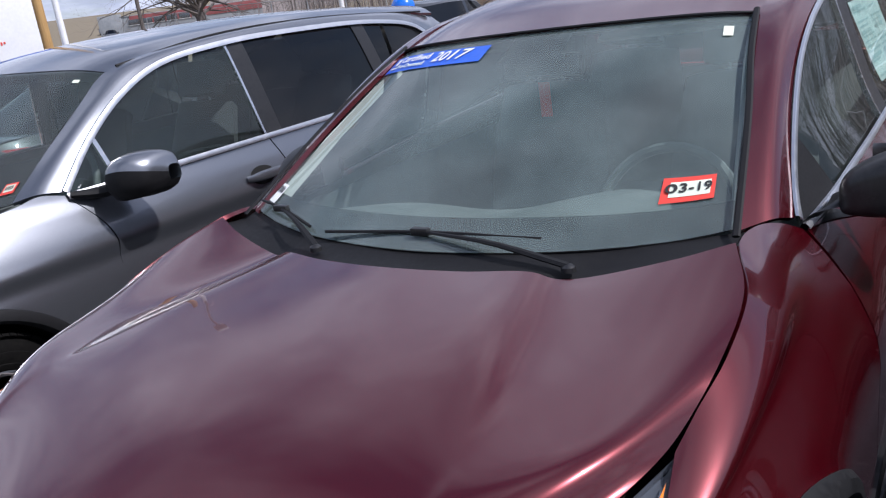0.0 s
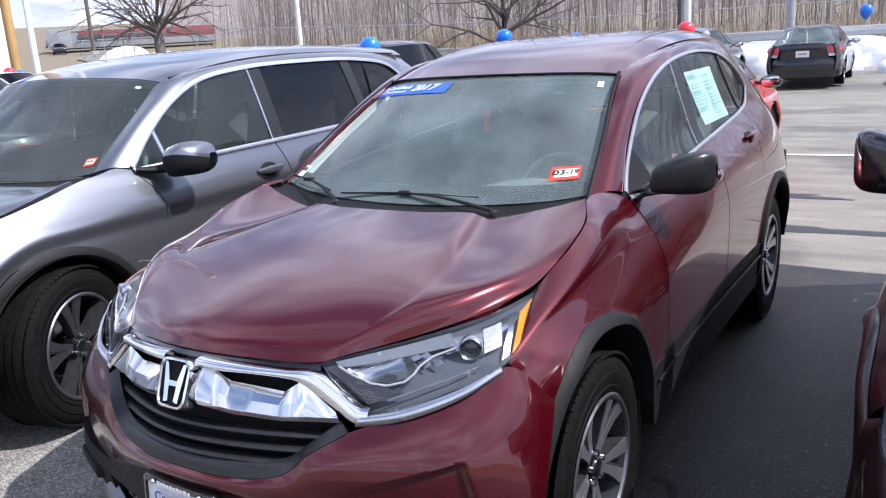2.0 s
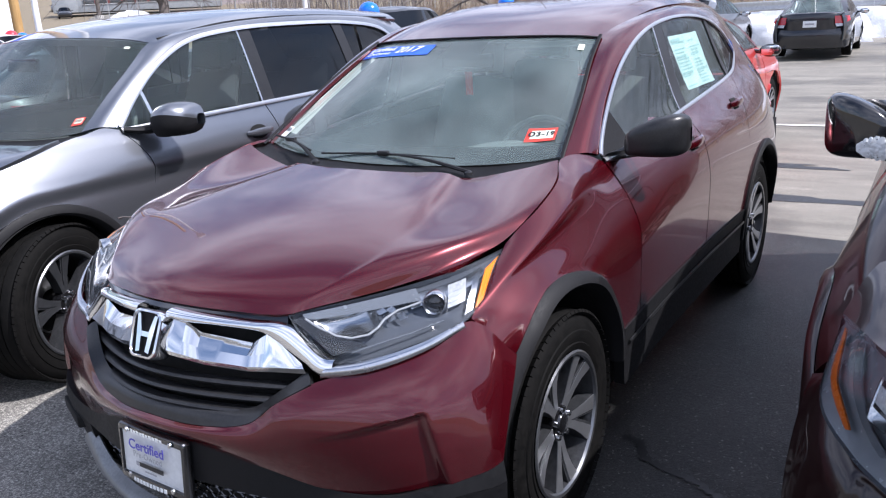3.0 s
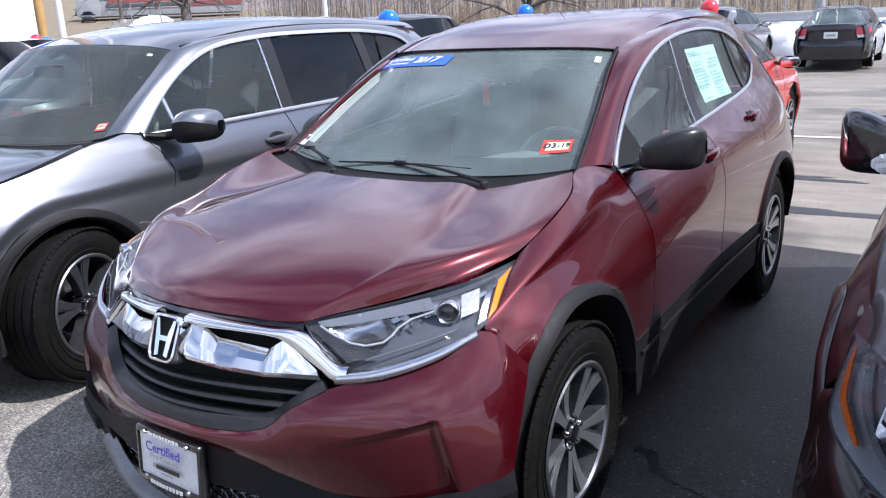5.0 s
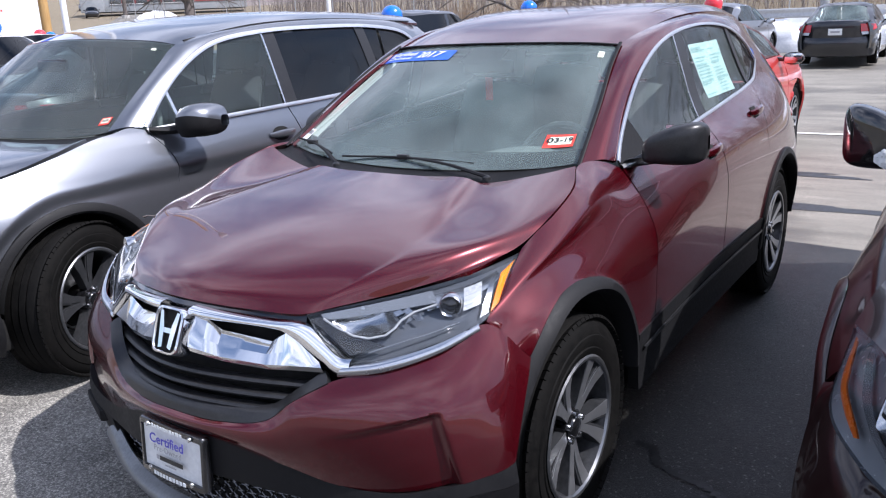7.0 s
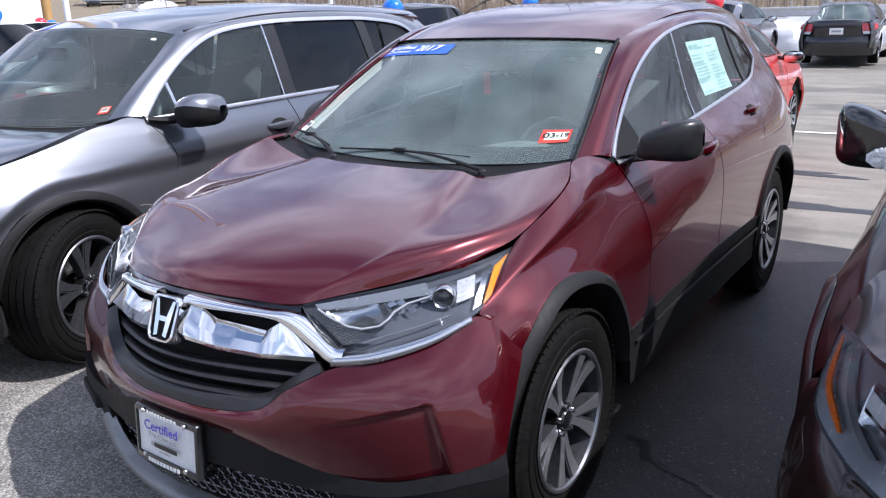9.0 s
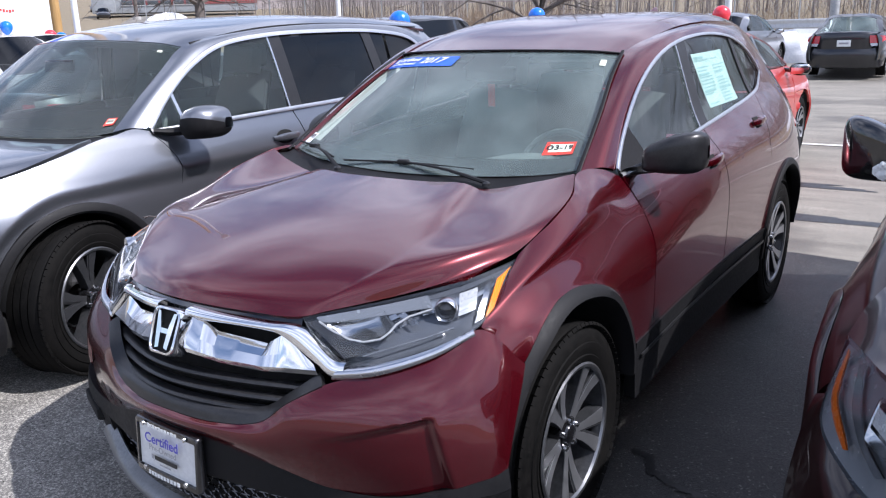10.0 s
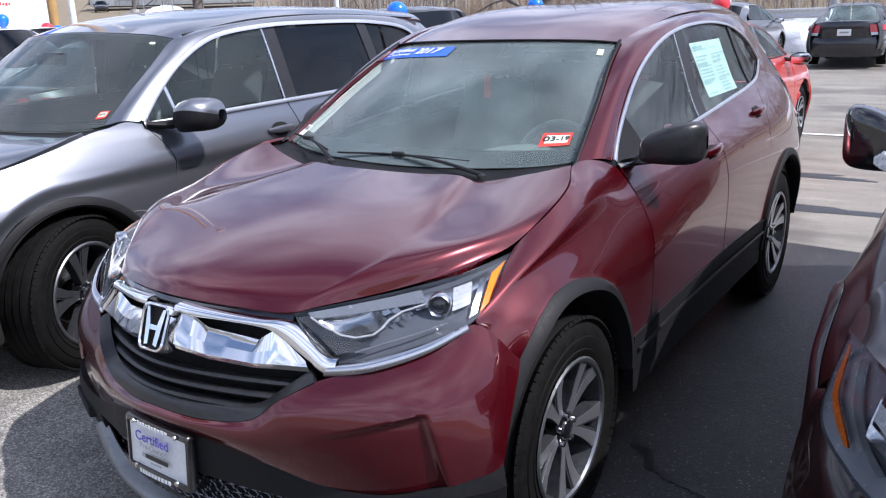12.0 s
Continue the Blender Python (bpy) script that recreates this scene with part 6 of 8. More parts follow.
    ws = part("windscreen", Mesh().grid(gs).outward((0, 1.4, 0.75)), CLEAR_SHIELD, car)
    ws.visible_shadow = False
    part("cowl", Mesh().grid(loft([[(p[0], p[1] + 0.002, p[2] - 0.02) for p in both([c[-1] for c in HOODC])], [(p[0], p[1] + 0.01, p[2] - 0.008) for p in both([c[0] for c in GL])]], 30, 4)), TRIM, car)
    fr = Mesh()
    for v0, v1 in ((0.0, 0.07), (0.96, 1.0)):
        fr.grid([[r[int(round(v * 13))] * 1.0 + np.array((0, 0.002, -0.003)) for r in gs] for v in (v0, v1)])
    part("black_border", fr, GLOSSBLACK, ws)

    def on(u, v, lift=0.004):
        a, b = (u + 1) / 2 * 25, v * 13
        i, j = min(int(a), 24), min(int(b), 12)
        s, t = a - i, b - j
        return gs[i][j] * (1 - s) * (1 - t) + gs[i + 1][j] * s * (1 - t) + gs[i][j + 1] * (1 - s) * t + gs[i + 1][j + 1] * s * t + lift * np.array((0, -0.62, 0.78))

    def patch(u0, u1, v0, v1, mat, name, lift=0.004):
        part(name, Mesh().grid([[on(u0 + (u1 - u0) * k / 4, v0 + (v1 - v0) * j / 2, lift) for k in range(5)] for j in range(3)]), mat, ws)
    patch(0.76, 0.92, 0.085, 0.160, RED_INK, "date_sticker")
    patch(0.785, 0.905, 0.100, 0.147, CREAM, "sticker_face", 0.006)
    for k in range(5):
        patch(0.80 + 0.02 * k, 0.813 + 0.02 * k, 0.112, 0.136, INK, "bar", 0.008)
    patch(0.70, 0.78, 0.90, 0.925, CREAM, "small_label")

    # windows
    BELTP = [(0.55, 1.118), (0.72, 1.122), (0.90, 1.126), (1.12, 1.132), (1.50, 1.140), (2.0, 1.150), (2.6, 1.168), (2.98, 1.20), (3.10, 1.32)]
    tp, bt = spline([(0, y, z) for y, z in TOPW], 61), spline([(0, y, z) for y, z in BELTP], 61)

    def win(a, b, mat, name):
        rows = []
        for j in range(8):
            f = j / 7
            rows.append([])
            for k in range(12):
                q = a * 60 + (b - a) * 60 * k / 11
                i = min(int(q), 59); t = q - i
                pt = (tp[i] * (1 - t) + tp[i + 1] * t) * f + (bt[i] * (1 - t) + bt[i + 1] * t) * (1 - f)
                rows[-1].append(np.array((X(pt[1], pt[2]) - 0.004, pt[1], pt[2])))
        for o in pair(name, Mesh().grid(rows).outward((0, 1.4, 0.75)), mat, car):
            o.visible_shadow = False
    win(0.0, 0.51, SIDEGLASS, "front_window")
    win(0.53, 0.77, PRIVACY, "rear_door_window")
    win(0.78, 1.0, PRIVACY, "quarter_window")

    def pil(y0, z0, y1, z1, w, mat, out, name="pillar_trim"):
        g = [[np.array((X(y0 + (y1 - y0) * k / 10 + s, z0 + (z1 - z0) * k / 10) + out, y0 + (y1 - y0) * k / 10 + s, z0 + (z1 - z0) * k / 10)) for s in (-w / 2, w / 2)] for k in range(11)]
        pair(name, Mesh().panel(g, 0.012), mat, car)
    pil(1.615, 1.142, 1.565, 1.580, 0.10, SATIN, 0.001)
    pil(2.56, 1.165, 2.46, 1.580, 0.10, SATIN, 0.001)
    pil(0.77, 1.124, 0.735, 1.305, 0.018, SATIN_CHROME, 0.001)
    pil(1.555, 1.142, 1.508, 1.574, 0.012, SATIN_CHROME, 0.004, "window_edge")
    ct = [(X(p[1], p[2]) + 0.007, p[1], p[2]) for p in tp]
    cb = [(X(p[1], p[2]) + 0.007, p[1], p[2]) for p in bt]
    pair("window_chrome", ring_sweep(ct + cb[::-1][1:], 0.022, 0.010, X), WINDOW_CHROME, car, "satin chrome window surround")

    # cladding
    def arch(cy, r0, r1, a0, a1, out, n=36):
        g = []
        for rr, o in ((r0 - 0.002, -0.03), (r0, 0.0), (r0 + 0.012, out), (r1 - 0.008, out), (r1, out * 0.6), (r1 + 0.001, -0.004)):
            g.append([])
            for k in range(n):
                t = radians(a0 + (a1 - a0) * k / (n - 1))
                y, z = cy - rr * math.cos(t), 0.376 + rr * math.sin(t)
                g[-1].append(np.array((X(y, max(z, 0.3)) + o, y, z)))
        return g
    pair("wheel_arch_trim", Mesh().grid(arch(0.03, 0.420, 0.470, -4, 176, 0.014)), TRIM, car)
    pair("wheel_arch_trim", Mesh().grid(arch(2.85, 0.420, 0.470, 2, 178, 0.014)), TRIM, car)
    for cy in (0.03, 2.85):
        pair("arch_liner", arch_shell(0.48, 0.945, 0.435, 0.425, cy, 0.376), VOID, car)
    pair("sill_trim", Mesh().panel(flank(X, [[(0.48, 0.498), (1.0, 0.498), (1.7, 0.498), (2.36, 0.498)], [(0.49, 0.38), (1.0, 0.38), (1.7, 0.38), (2.35, 0.38)], [(0.52, 0.28), (1.0, 0.28), (1.7, 0.28), (2.33, 0.28)]], 16, 8, 0.006), 0.04), TRIM, car)
    part("underbody", Mesh().box((0, 1.5, 0.32), (1.74, 4.6, 0.16), None, 0.05), VOID, car)
    # added black block under the hood, darkens the panel gaps
    part("inner_shell", Mesh().box((0, -0.1, 0.68), (1.0, 0.9, 0.55), None, 0.05), VOID, car)
    # front end
    FB = [
        [(0, -0.93, 0.97), (0.40, -0.90, 0.955), (0.62, -0.80, 0.935), (0.74, -0.60, 0.92), (0.80, -0.44, 0.90)],
        [(0, -0.97, 0.70), (0.45, -0.94, 0.70), (0.72, -0.83, 0.70), (0.86, -0.62, 0.72), (0.925, -0.37, 0.75)],
        [(0, -0.98, 0.45), (0.45, -0.95, 0.45), (0.76, -0.84, 0.45), (0.90, -0.62, 0.46), (0.955, -0.42, 0.50)],
        [(0, -0.92, 0.24), (0.45, -0.90, 0.24), (0.72, -0.80, 0.25), (0.86, -0.60, 0.26), (0.92, -0.42, 0.27)],
    ]
    part("front_bumper", Mesh().panel(loft([both(c) for c in FB], 60, 18), 0.02), PAINT, car)
    pair("bumper_corner_trim", Mesh().panel(loft([[(0.78, -0.825, 0.42), (0.90, -0.63, 0.43), (0.962, -0.42, 0.48)], [(0.78, -0.84, 0.33), (0.905, -0.63, 0.33), (0.965, -0.41, 0.36)], [(0.74, -0.80, 0.24), (0.87, -0.60, 0.24), (0.93, -0.41, 0.25)]], 14, 8), 0.02), TRIM, car)
    lampm = Mesh().panel(loft([[(0.56, -0.855, 0.955), (0.68, -0.73, 0.955), (0.77, -0.53, 0.955), (0.835, -0.30, 0.945)], [(0.58, -0.905, 0.87), (0.72, -0.80, 0.86), (0.82, -0.60, 0.87), (0.855, -0.34, 0.915)], [(0.60, -0.92, 0.79), (0.74, -0.82, 0.79), (0.845, -0.62, 0.80), (0.868, -0.38, 0.885)]], 20, 8), 0.02)
    for s, f in ((1, lambda q: q), (-1, lambda q: q.mirror())):
        lp = part("headlamp", f(lampm), HEAD_BOWL, car, "swept headlamp with amber corner")
        part("amber_reflector", f(Mesh().panel(loft([[(0.79, -0.50, 0.95), (0.832, -0.33, 0.94)], [(0.838, -0.50, 0.88), (0.862, -0.37, 0.905)]], 6, 4), 0.004)), AMBER, lp)
    part("grille", Mesh().panel(loft([both([(0, -0.955, 0.93), (0.50, -0.90, 0.92)]), both([(0, -0.985, 0.68), (0.46, -0.955, 0.70)])], 16, 6), 0.02), GLOSSBLACK, car)
    # mirror
    mr = [
        [(0.955, 0.62, 1.09), (0.955, 0.60, 1.11), (0.955, 0.61, 1.15), (0.955, 0.65, 1.165), (0.955, 0.69, 1.15), (0.955, 0.70, 1.11), (0.955, 0.67, 1.09), (0.955, 0.62, 1.09)],
        [(0.985, 0.59, 1.065), (0.985, 0.565, 1.11), (0.985, 0.575, 1.17), (0.985, 0.62, 1.20), (0.985, 0.72, 1.195), (0.985, 0.735, 1.12), (0.985, 0.71, 1.065), (0.985, 0.59, 1.065)],
        [(1.055, 0.60, 1.06), (1.06, 0.572, 1.11), (1.06, 0.58, 1.185), (1.055, 0.63, 1.215), (1.055, 0.76, 1.205), (1.055, 0.775, 1.12), (1.055, 0.75, 1.062), (1.055, 0.60, 1.06)],
        [(1.115, 0.66, 1.075), (1.122, 0.635, 1.11), (1.122, 0.64, 1.17), (1.112, 0.68, 1.198), (1.11, 0.79, 1.192), (1.11, 0.80, 1.12), (1.11, 0.78, 1.075), (1.115, 0.66, 1.075)],
        [(1.135, 0.74, 1.105), (1.138, 0.735, 1.115), (1.138, 0.735, 1.14), (1.135, 0.745, 1.155), (1.132, 0.79, 1.15), (1.132, 0.795, 1.12), (1.132, 0.79, 1.105), (1.135, 0.74, 1.105)],
    ]
    g = [[np.array((p[0], p[1] + 0.075, 1.150 + (p[2] - 1.135) * 1.05)) for p in r] for r in loft(mr, 29, 22)]
    top_half, low_half = Mesh(), Mesh()
    top_half.grid([r[7:24] for r in g])
    low_half.grid([r[23:29] + r[1:8] for r in g])
    for f in (lambda q: q, lambda q: q.mirror()):
        mo = part("door_mirror", f(top_half), PAINT, car, "grey and black door mirror", sharp=60)
        part("mirror_base", f(low_half), TRIM, mo, sharp=60)
        part("mirror_foot", f(Mesh().tube(spline([(0.875, 0.56, 1.120), (0.92, 0.65, 1.108), (0.98, 0.73, 1.118)], 8), [0.018, 0.022, 0.026, 0.030, 0.033, 0.035, 0.036, 0.036], 8, flat=0.7)), TRIM, mo)
    for x, y, tr in ((0.845, 0.03, 0.2), (-0.845, 0.03, 0.9), (0.845, 2.85, 0.4), (-0.845, 2.85, 0.5)):
        wheel(car, x, y, 0.376, 0.245, 0.245, 5, 0.20, 1, tr, steer=0.26 if y < 1 else 0.0)
    # cabin
    part("dashboard", Mesh().grid(loft([[(-0.80, 0.34, 1.03), (0, 0.22, 1.06), (0.80, 0.34, 1.03)], [(-0.80, 0.62, 1.05), (0, 0.60, 1.075), (0.80, 0.62, 1.05)], [(-0.80, 0.72, 0.95), (0, 0.74, 0.95), (0.80, 0.72, 0.95)], [(-0.80, 0.70, 0.60), (0, 0.70, 0.60), (0.80, 0.70, 0.60)]], 16, 12)), DASH, car)
    for y in (1.20, 2.12):
        for x in (-0.42, 0.42):
            seat(car, x, y, DARKCLOTH, z=0.72)
    steering(car, 0.42, 0.84, 1.06)
    part("cabin_floor", Mesh().box((0, 2.0, 0.46), (1.6, 3.2, 0.06), None, 0.01), VOID, car)
    pair("door_card", Mesh().grid([[(X(y, z) - 0.05, y, z) for y in np.linspace(0.7, 3.4, 12)] for z in (0.5, 0.8, 1.09)]), DASH, car)
    part("headliner", Mesh().grid([[np.array((p[0] * 0.97, p[1], p[2] - 0.03)) for p in r] for r in loft(allr, 12, 14)]), LINER, car)
    part("inside_mirror", Mesh().box((0, 0.66, 1.44), (0.25, 0.03, 0.07), Matrix.Rotation(-0.2, 4, "X"), 0.012), GLOSSBLACK, car)


large_suv(thing("large_suv", "steel grey three-row SUV with chrome window trim", "car", Matrix.Translation((-2.59, -0.08, 0)) @ Matrix.Rotation(radians(2.2), 4, "Z")), STEEL)

# ---- cars further off ----
def lot(y):
    """Height of the lot, which climbs gently behind the parked row."""
    return 0.0132 * min(max(y - 4.0, 0.0), 60.0)


def small_car(car, PAINT, L=4.55, W=1.77, H=1.45, deck=1.02, suv=False, base=2.66, glassmat=PRIVACY):
    """A sedan or hatch: nose at -y, origin under the front axle."""
    h, f = W / 2, -0.90
    r = L + f
    rear_top = r - (0.35 if suv else 1.15)
    ys = [f, -0.55, 0.0, 0.9, 1.8, base, r - 0.35, r]
    X = side_surface(ys, [
        (0.22, h * 0.80, h * 0.93, h * 0.97, h * 0.96, h * 0.96, h * 0.97, h * 0.92, h * 0.78),
        (0.55, h * 0.84, h * 0.96, h * 1.00, h * 0.985, h * 0.985, h * 1.00, h * 0.96, h * 0.82),
        (0.80, h * 0.78, h * 0.92, h * 0.97, h * 0.98, h * 0.98, h * 0.985, h * 0.95, h * 0.80),
        (deck - 0.08, h * 0.70, h * 0.84, h * 0.90, h * 0.93, h * 0.94, h * 0.93, h * 0.90, h * 0.76),
        (deck, h * 0.66, h * 0.78, h * 0.84, h * 0.88, h * 0.89, h * 0.88, h * 0.84, h * 0.72),
        (H, h * 0.50, h * 0.52, h * 0.56, h * 0.62, h * 0.65, h * 0.62, h * 0.58, h * 0.50)])
    ht = 0.74 if not suv else 0.88
    hoodg = loft([both([(0, f + 0.02, ht - 0.04), (h * 0.5, f + 0.06, ht - 0.05), (h * 0.72, f + 0.25, ht - 0.02)]), both([(0, f + 0.25, ht + 0.05), (h * 0.5, f + 0.27, ht + 0.045), (h * 0.80, f + 0.45, ht + 0.04)]), both([(0, 0.25, deck - 0.06), (h * 0.5, 0.28, deck - 0.07), (h * 0.86, 0.38, deck - 0.08)])], 24, 12)
    part("hood", Mesh().panel(hoodg, 0.02), PAINT, car)
    bump = loft([both([(0, f, ht - 0.05), (h * 0.5, f + 0.04, ht - 0.05), (h * 0.78, f + 0.24, ht - 0.06), (h * 0.97, f + 0.46, ht - 0.05)]), both([(0, f - 0.03, 0.48), (h * 0.55, f + 0.02, 0.48), (h * 0.86, f + 0.20, 0.5), (h, f + 0.46, 0.5)]), both([(0, f + 0.03, 0.2), (h * 0.5, f + 0.06, 0.2), (h * 0.82, f + 0.22, 0.2), (h * 0.95, f + 0.46, 0.22)])], 30, 10)
    part("front_bumper", Mesh().panel(bump, 0.02), PAINT, car)
    # flanks: fender, two doors, quarter
    a = 0.40
    segs = [("fender", [[(f + 0.45, ht + 0.02), (-0.2, deck - 0.10), (0.2, deck - 0.05), (0.50, deck)], [(-0.42, 0.55), (-0.28, 0.68), (0.0, 0.74), (0.50, 0.74)]]),
            ("fender_lower", [[(0.0, 0.738), (0.17, 0.738), (0.33, 0.738), (0.50, 0.738)], [(0.05, 0.715), (0.27, 0.64), (0.39, 0.42), (0.50, 0.24)]]),
            ("front_door", [[(0.506, deck), (1.0, deck), (1.50, deck + 0.01)], [(0.506, 0.24), (1.0, 0.24), (1.50, 0.24)]]),
            ("rear_door", [[(1.506, deck + 0.01), (1.9, deck + 0.015), (2.45, deck + 0.03)], [(1.506, 0.24), (1.9, 0.24), (2.22, 0.24)]]),
            ("rear_quarter", [[(2.456, deck + 0.03), (base, deck + 0.03), (r - 0.5, deck + 0.02), (r - 0.08, deck - 0.02)], [(2.32, 0.60), (base, 0.74), (base + 0.34, 0.62), (r - 0.05, 0.40)]])]
    for nm, cs in segs:
        mid = [tuple(0.5 * (np.array(p) + np.array(q))) for p, q in zip(cs[0], cs[1])]
        pair(nm, Mesh().panel(flank(X, [cs[0], mid, cs[1]], 16, 8), 0.02), PAINT, car)
    # cabin
    wt = 1.05 if not suv else 0.95
    rl = [[(0, wt, H - 0.03), (0, 1.7, H), (0, 2.3, H - 0.005), (0, rear_top, H - 0.06)], [(h * 0.42, wt + 0.03, H - 0.045), (h * 0.46, 1.7, H - 0.015), (h * 0.46, 2.3, H - 0.02), (h * 0.42, rear_top, H - 0.075)], [(h * 0.60, wt + 0.10, H - 0.09), (h * 0.64, 1.7, H - 0.06), (h * 0.64, 2.3, H - 0.07), (h * 0.60, rear_top - 0.03, H - 0.12)]]
    part("roof", Mesh().panel(loft([[(-x, y, z) for x, y, z in c] for c in reversed(rl[1:])] + rl, 16, 22), 0.015), PAINT, car)
    part("windscreen", Mesh().grid(loft([both([(0, 0.22, deck - 0.05), (h * 0.5, 0.28, deck - 0.05), (h * 0.82, 0.42, deck - 0.02)]), both([(0, wt, H - 0.035), (h * 0.42, wt + 0.03, H - 0.05), (h * 0.60, wt + 0.09, H - 0.095)])], 14, 8)).outward((0, 1.4, 0.6)), PRIVACY, car)
    rb = (r - 0.12 if suv else r - 0.50)
    part("rear_window", Mesh().grid(loft([both([(0, rb, deck + 0.02), (h * 0.5, rb - 0.03, deck + 0.02), (h * 0.76, rb - 0.12, deck + 0.02)]), both([(0, rear_top + 0.01, H - 0.065), (h * 0.42, rear_top, H - 0.08), (h * 0.58, rear_top - 0.03, H - 0.125)])], 14, 8)).outward((0, 1.4, 0.6)), glassmat, car)
    top = [(0.44, deck + 0.01), (0.80, deck + 0.22), (wt + 0.14, H - 0.13), (1.7, H - 0.085), (2.3, H - 0.10), (rear_top - 0.15, H - 0.17), (rear_top + (0.05 if suv else 0.25), deck + 0.14)]
    bot = [(0.46, deck + 0.005), (0.80, deck + 0.008), (1.2, deck + 0.01), (1.7, deck + 0.014), (2.2, deck + 0.025), (2.6, deck + 0.035), (rear_top + (0.02 if suv else 0.20), deck + 0.06)]
    for o in pair("side_window", Mesh().grid(flank(X, [top, [tuple(0.5 * (np.array(p) + np.array(q))) for p, q in zip(top, bot)], bot], 24, 8)).outward((0, 1.4, 0.6)), SIDEGLASS if not suv else PRIVACY, car):
        o.visible_shadow = False
    inn = [(h * 0.83, 0.40, deck - 0.02), (h * 0.74, 0.72, deck + 0.20), (h * 0.61, wt + 0.10, H - 0.085), (h * 0.645, 1.7, H - 0.058), (h * 0.645, 2.3, H - 0.068), (h * 0.60, rear_top - 0.03, H - 0.118), (h * 0.66, rb - 0.25, deck + 0.10)]
    pair("roof_side_panel", Mesh().panel(loft([inn, [(X(y, z), y, z) for y, z in top]], 24, 5), 0.015), PAINT, car)
    pair("rear_pillar", Mesh().panel(loft([[inn[5], inn[6], (h * 0.77, rb - 0.10, deck + 0.01)], [(X(*top[5]), *top[5]), (X(*top[6]), *top[6]), (X(rb - 0.2, deck + 0.02), rb - 0.2, deck + 0.02)]], 8, 5), 0.015), PAINT, car)
    pil = [[np.array((X(y, z) + 0.002, y + s, z)) for s in (-0.04, 0.04)] for y, z in ((1.50, deck + 0.012), (1.49, (deck + H) / 2 - 0.03), (1.47, H - 0.088))]
    pair("pillar_trim", Mesh().panel(pil, 0.01), GLOSSBLACK, car)
    # tail
    part("trunk", Mesh().panel(loft([both([(0, rb, deck + 0.02), (h * 0.5, rb - 0.02, deck + 0.02), (h * 0.78, rb - 0.10, deck + 0.01)]), both([(0, r - 0.06, deck + 0.035), (h * 0.5, r - 0.09, deck + 0.03), (h * 0.76, r - 0.20, deck)]), both([(0, r - 0.02, deck - 0.03), (h * 0.5, r - 0.04, deck - 0.03), (h * 0.70, r - 0.12, deck - 0.05)]), both([(0, r - 0.03, 0.66), (h * 0.5, r - 0.05, 0.66), (h * 0.66, r - 0.10, 0.68)])], 24, 16), 0.02), PAINT, car)
    part("rear_bumper", Mesh().panel(loft([both([(0, r - 0.02, 0.665), (h * 0.6, r - 0.05, 0.67), (h * 0.86, r - 0.20, 0.72), (h * 0.94, r - 0.42, 0.78)]), both([(0, r + 0.02, 0.55), (h * 0.6, r - 0.01, 0.55), (h * 0.90, r - 0.16, 0.55), (h, r - 0.45, 0.56)]), both([(0, r - 0.04, 0.24), (h * 0.6, r - 0.06, 0.24), (h * 0.86, r - 0.18, 0.25), (h * 0.95, r - 0.45, 0.27)])], 30, 10), 0.02), PAINT, car)
    tl = Mesh().panel(loft([[(h * 0.60, r - 0.055, deck - 0.05), (h * 0.78, r - 0.13, deck - 0.05), (h * 0.93, r - 0.36, deck - 0.06)], [(h * 0.62, r - 0.035, deck - 0.22), (h * 0.82, r - 0.12, deck - 0.22), (h * 0.965, r - 0.30, deck - 0.16)]], 12, 6), 0.015)
    for o in pair("tail_lamp", tl, TAIL, car):
        pass
    pair("reverse_lamp", Mesh().panel(loft([[(h * 0.63, r - 0.032, deck - 0.225), (h * 0.84, r - 0.12, deck - 0.225)], [(h * 0.66, r - 0.03, deck - 0.29), (h * 0.86, r - 0.12, deck - 0.28)]], 8, 3), 0.01), LAMPWHITE, car)
    part("plate", Mesh().box((0, r - 0.012, deck - 0.22), (0.30, 0.012, 0.15), None, 0.003), PAPER, car)
    part("plate_mark", Mesh().box((0, r - 0.004, deck - 0.22), (0.20, 0.004, 0.04), None), INK_GREY, car)
    part("exhaust", Mesh().tube([(h * 0.62, r - 0.15, 0.27), (h * 0.62, r + 0.0, 0.27)], 0.035, 12, False), SATIN_CHROME, car)
    part("antenna", Mesh().tube([(0, rear_top - 0.1, H - 0.06), (0, rear_top + 0.05, H + 0.14)], 0.005, 6), TRIM, car)
    part("underbody", Mesh().box((0, L / 2 + f, 0.34), (W * 0.88, L * 0.92, 0.24), None, 0.05), VOID, car)
    # black filler added inside the nose so gaps read dark
    part("inner_shell", Mesh().box((0, 0.0, 0.55), (W * 0.55, 1.0, 0.4), None, 0.05), VOID, car)
    # mirrors, handles, lamps, wheels
    mo = Mesh().lathe([(-0.055, 0.004), (-0.05, 0.035), (-0.03, 0.058), (0.0, 0.068), (0.03, 0.070), (0.045, 0.068), (0.050, 0.062)], "y", (0, 0, 0), 18)
    mo.v = [(h * 1.08 + x * 1.55, 0.72 + y, deck - 0.02 + z * 0.95) for x, y, z in mo.v]
    mo.tube([(h * 0.88, 0.66, deck - 0.03), (h * 1.02, 0.70, deck - 0.04)], 0.022, 8)
    for o, fl in zip(pair("door_mirror", mo, GLOSSBLACK, car, sharp=60), (1, -1)):
        part("mirror_glass", Mesh().box((fl * h * 1.08, 0.766, deck - 0.02), (0.17, 0.006, 0.10), None, 0.04), CHROME, o)
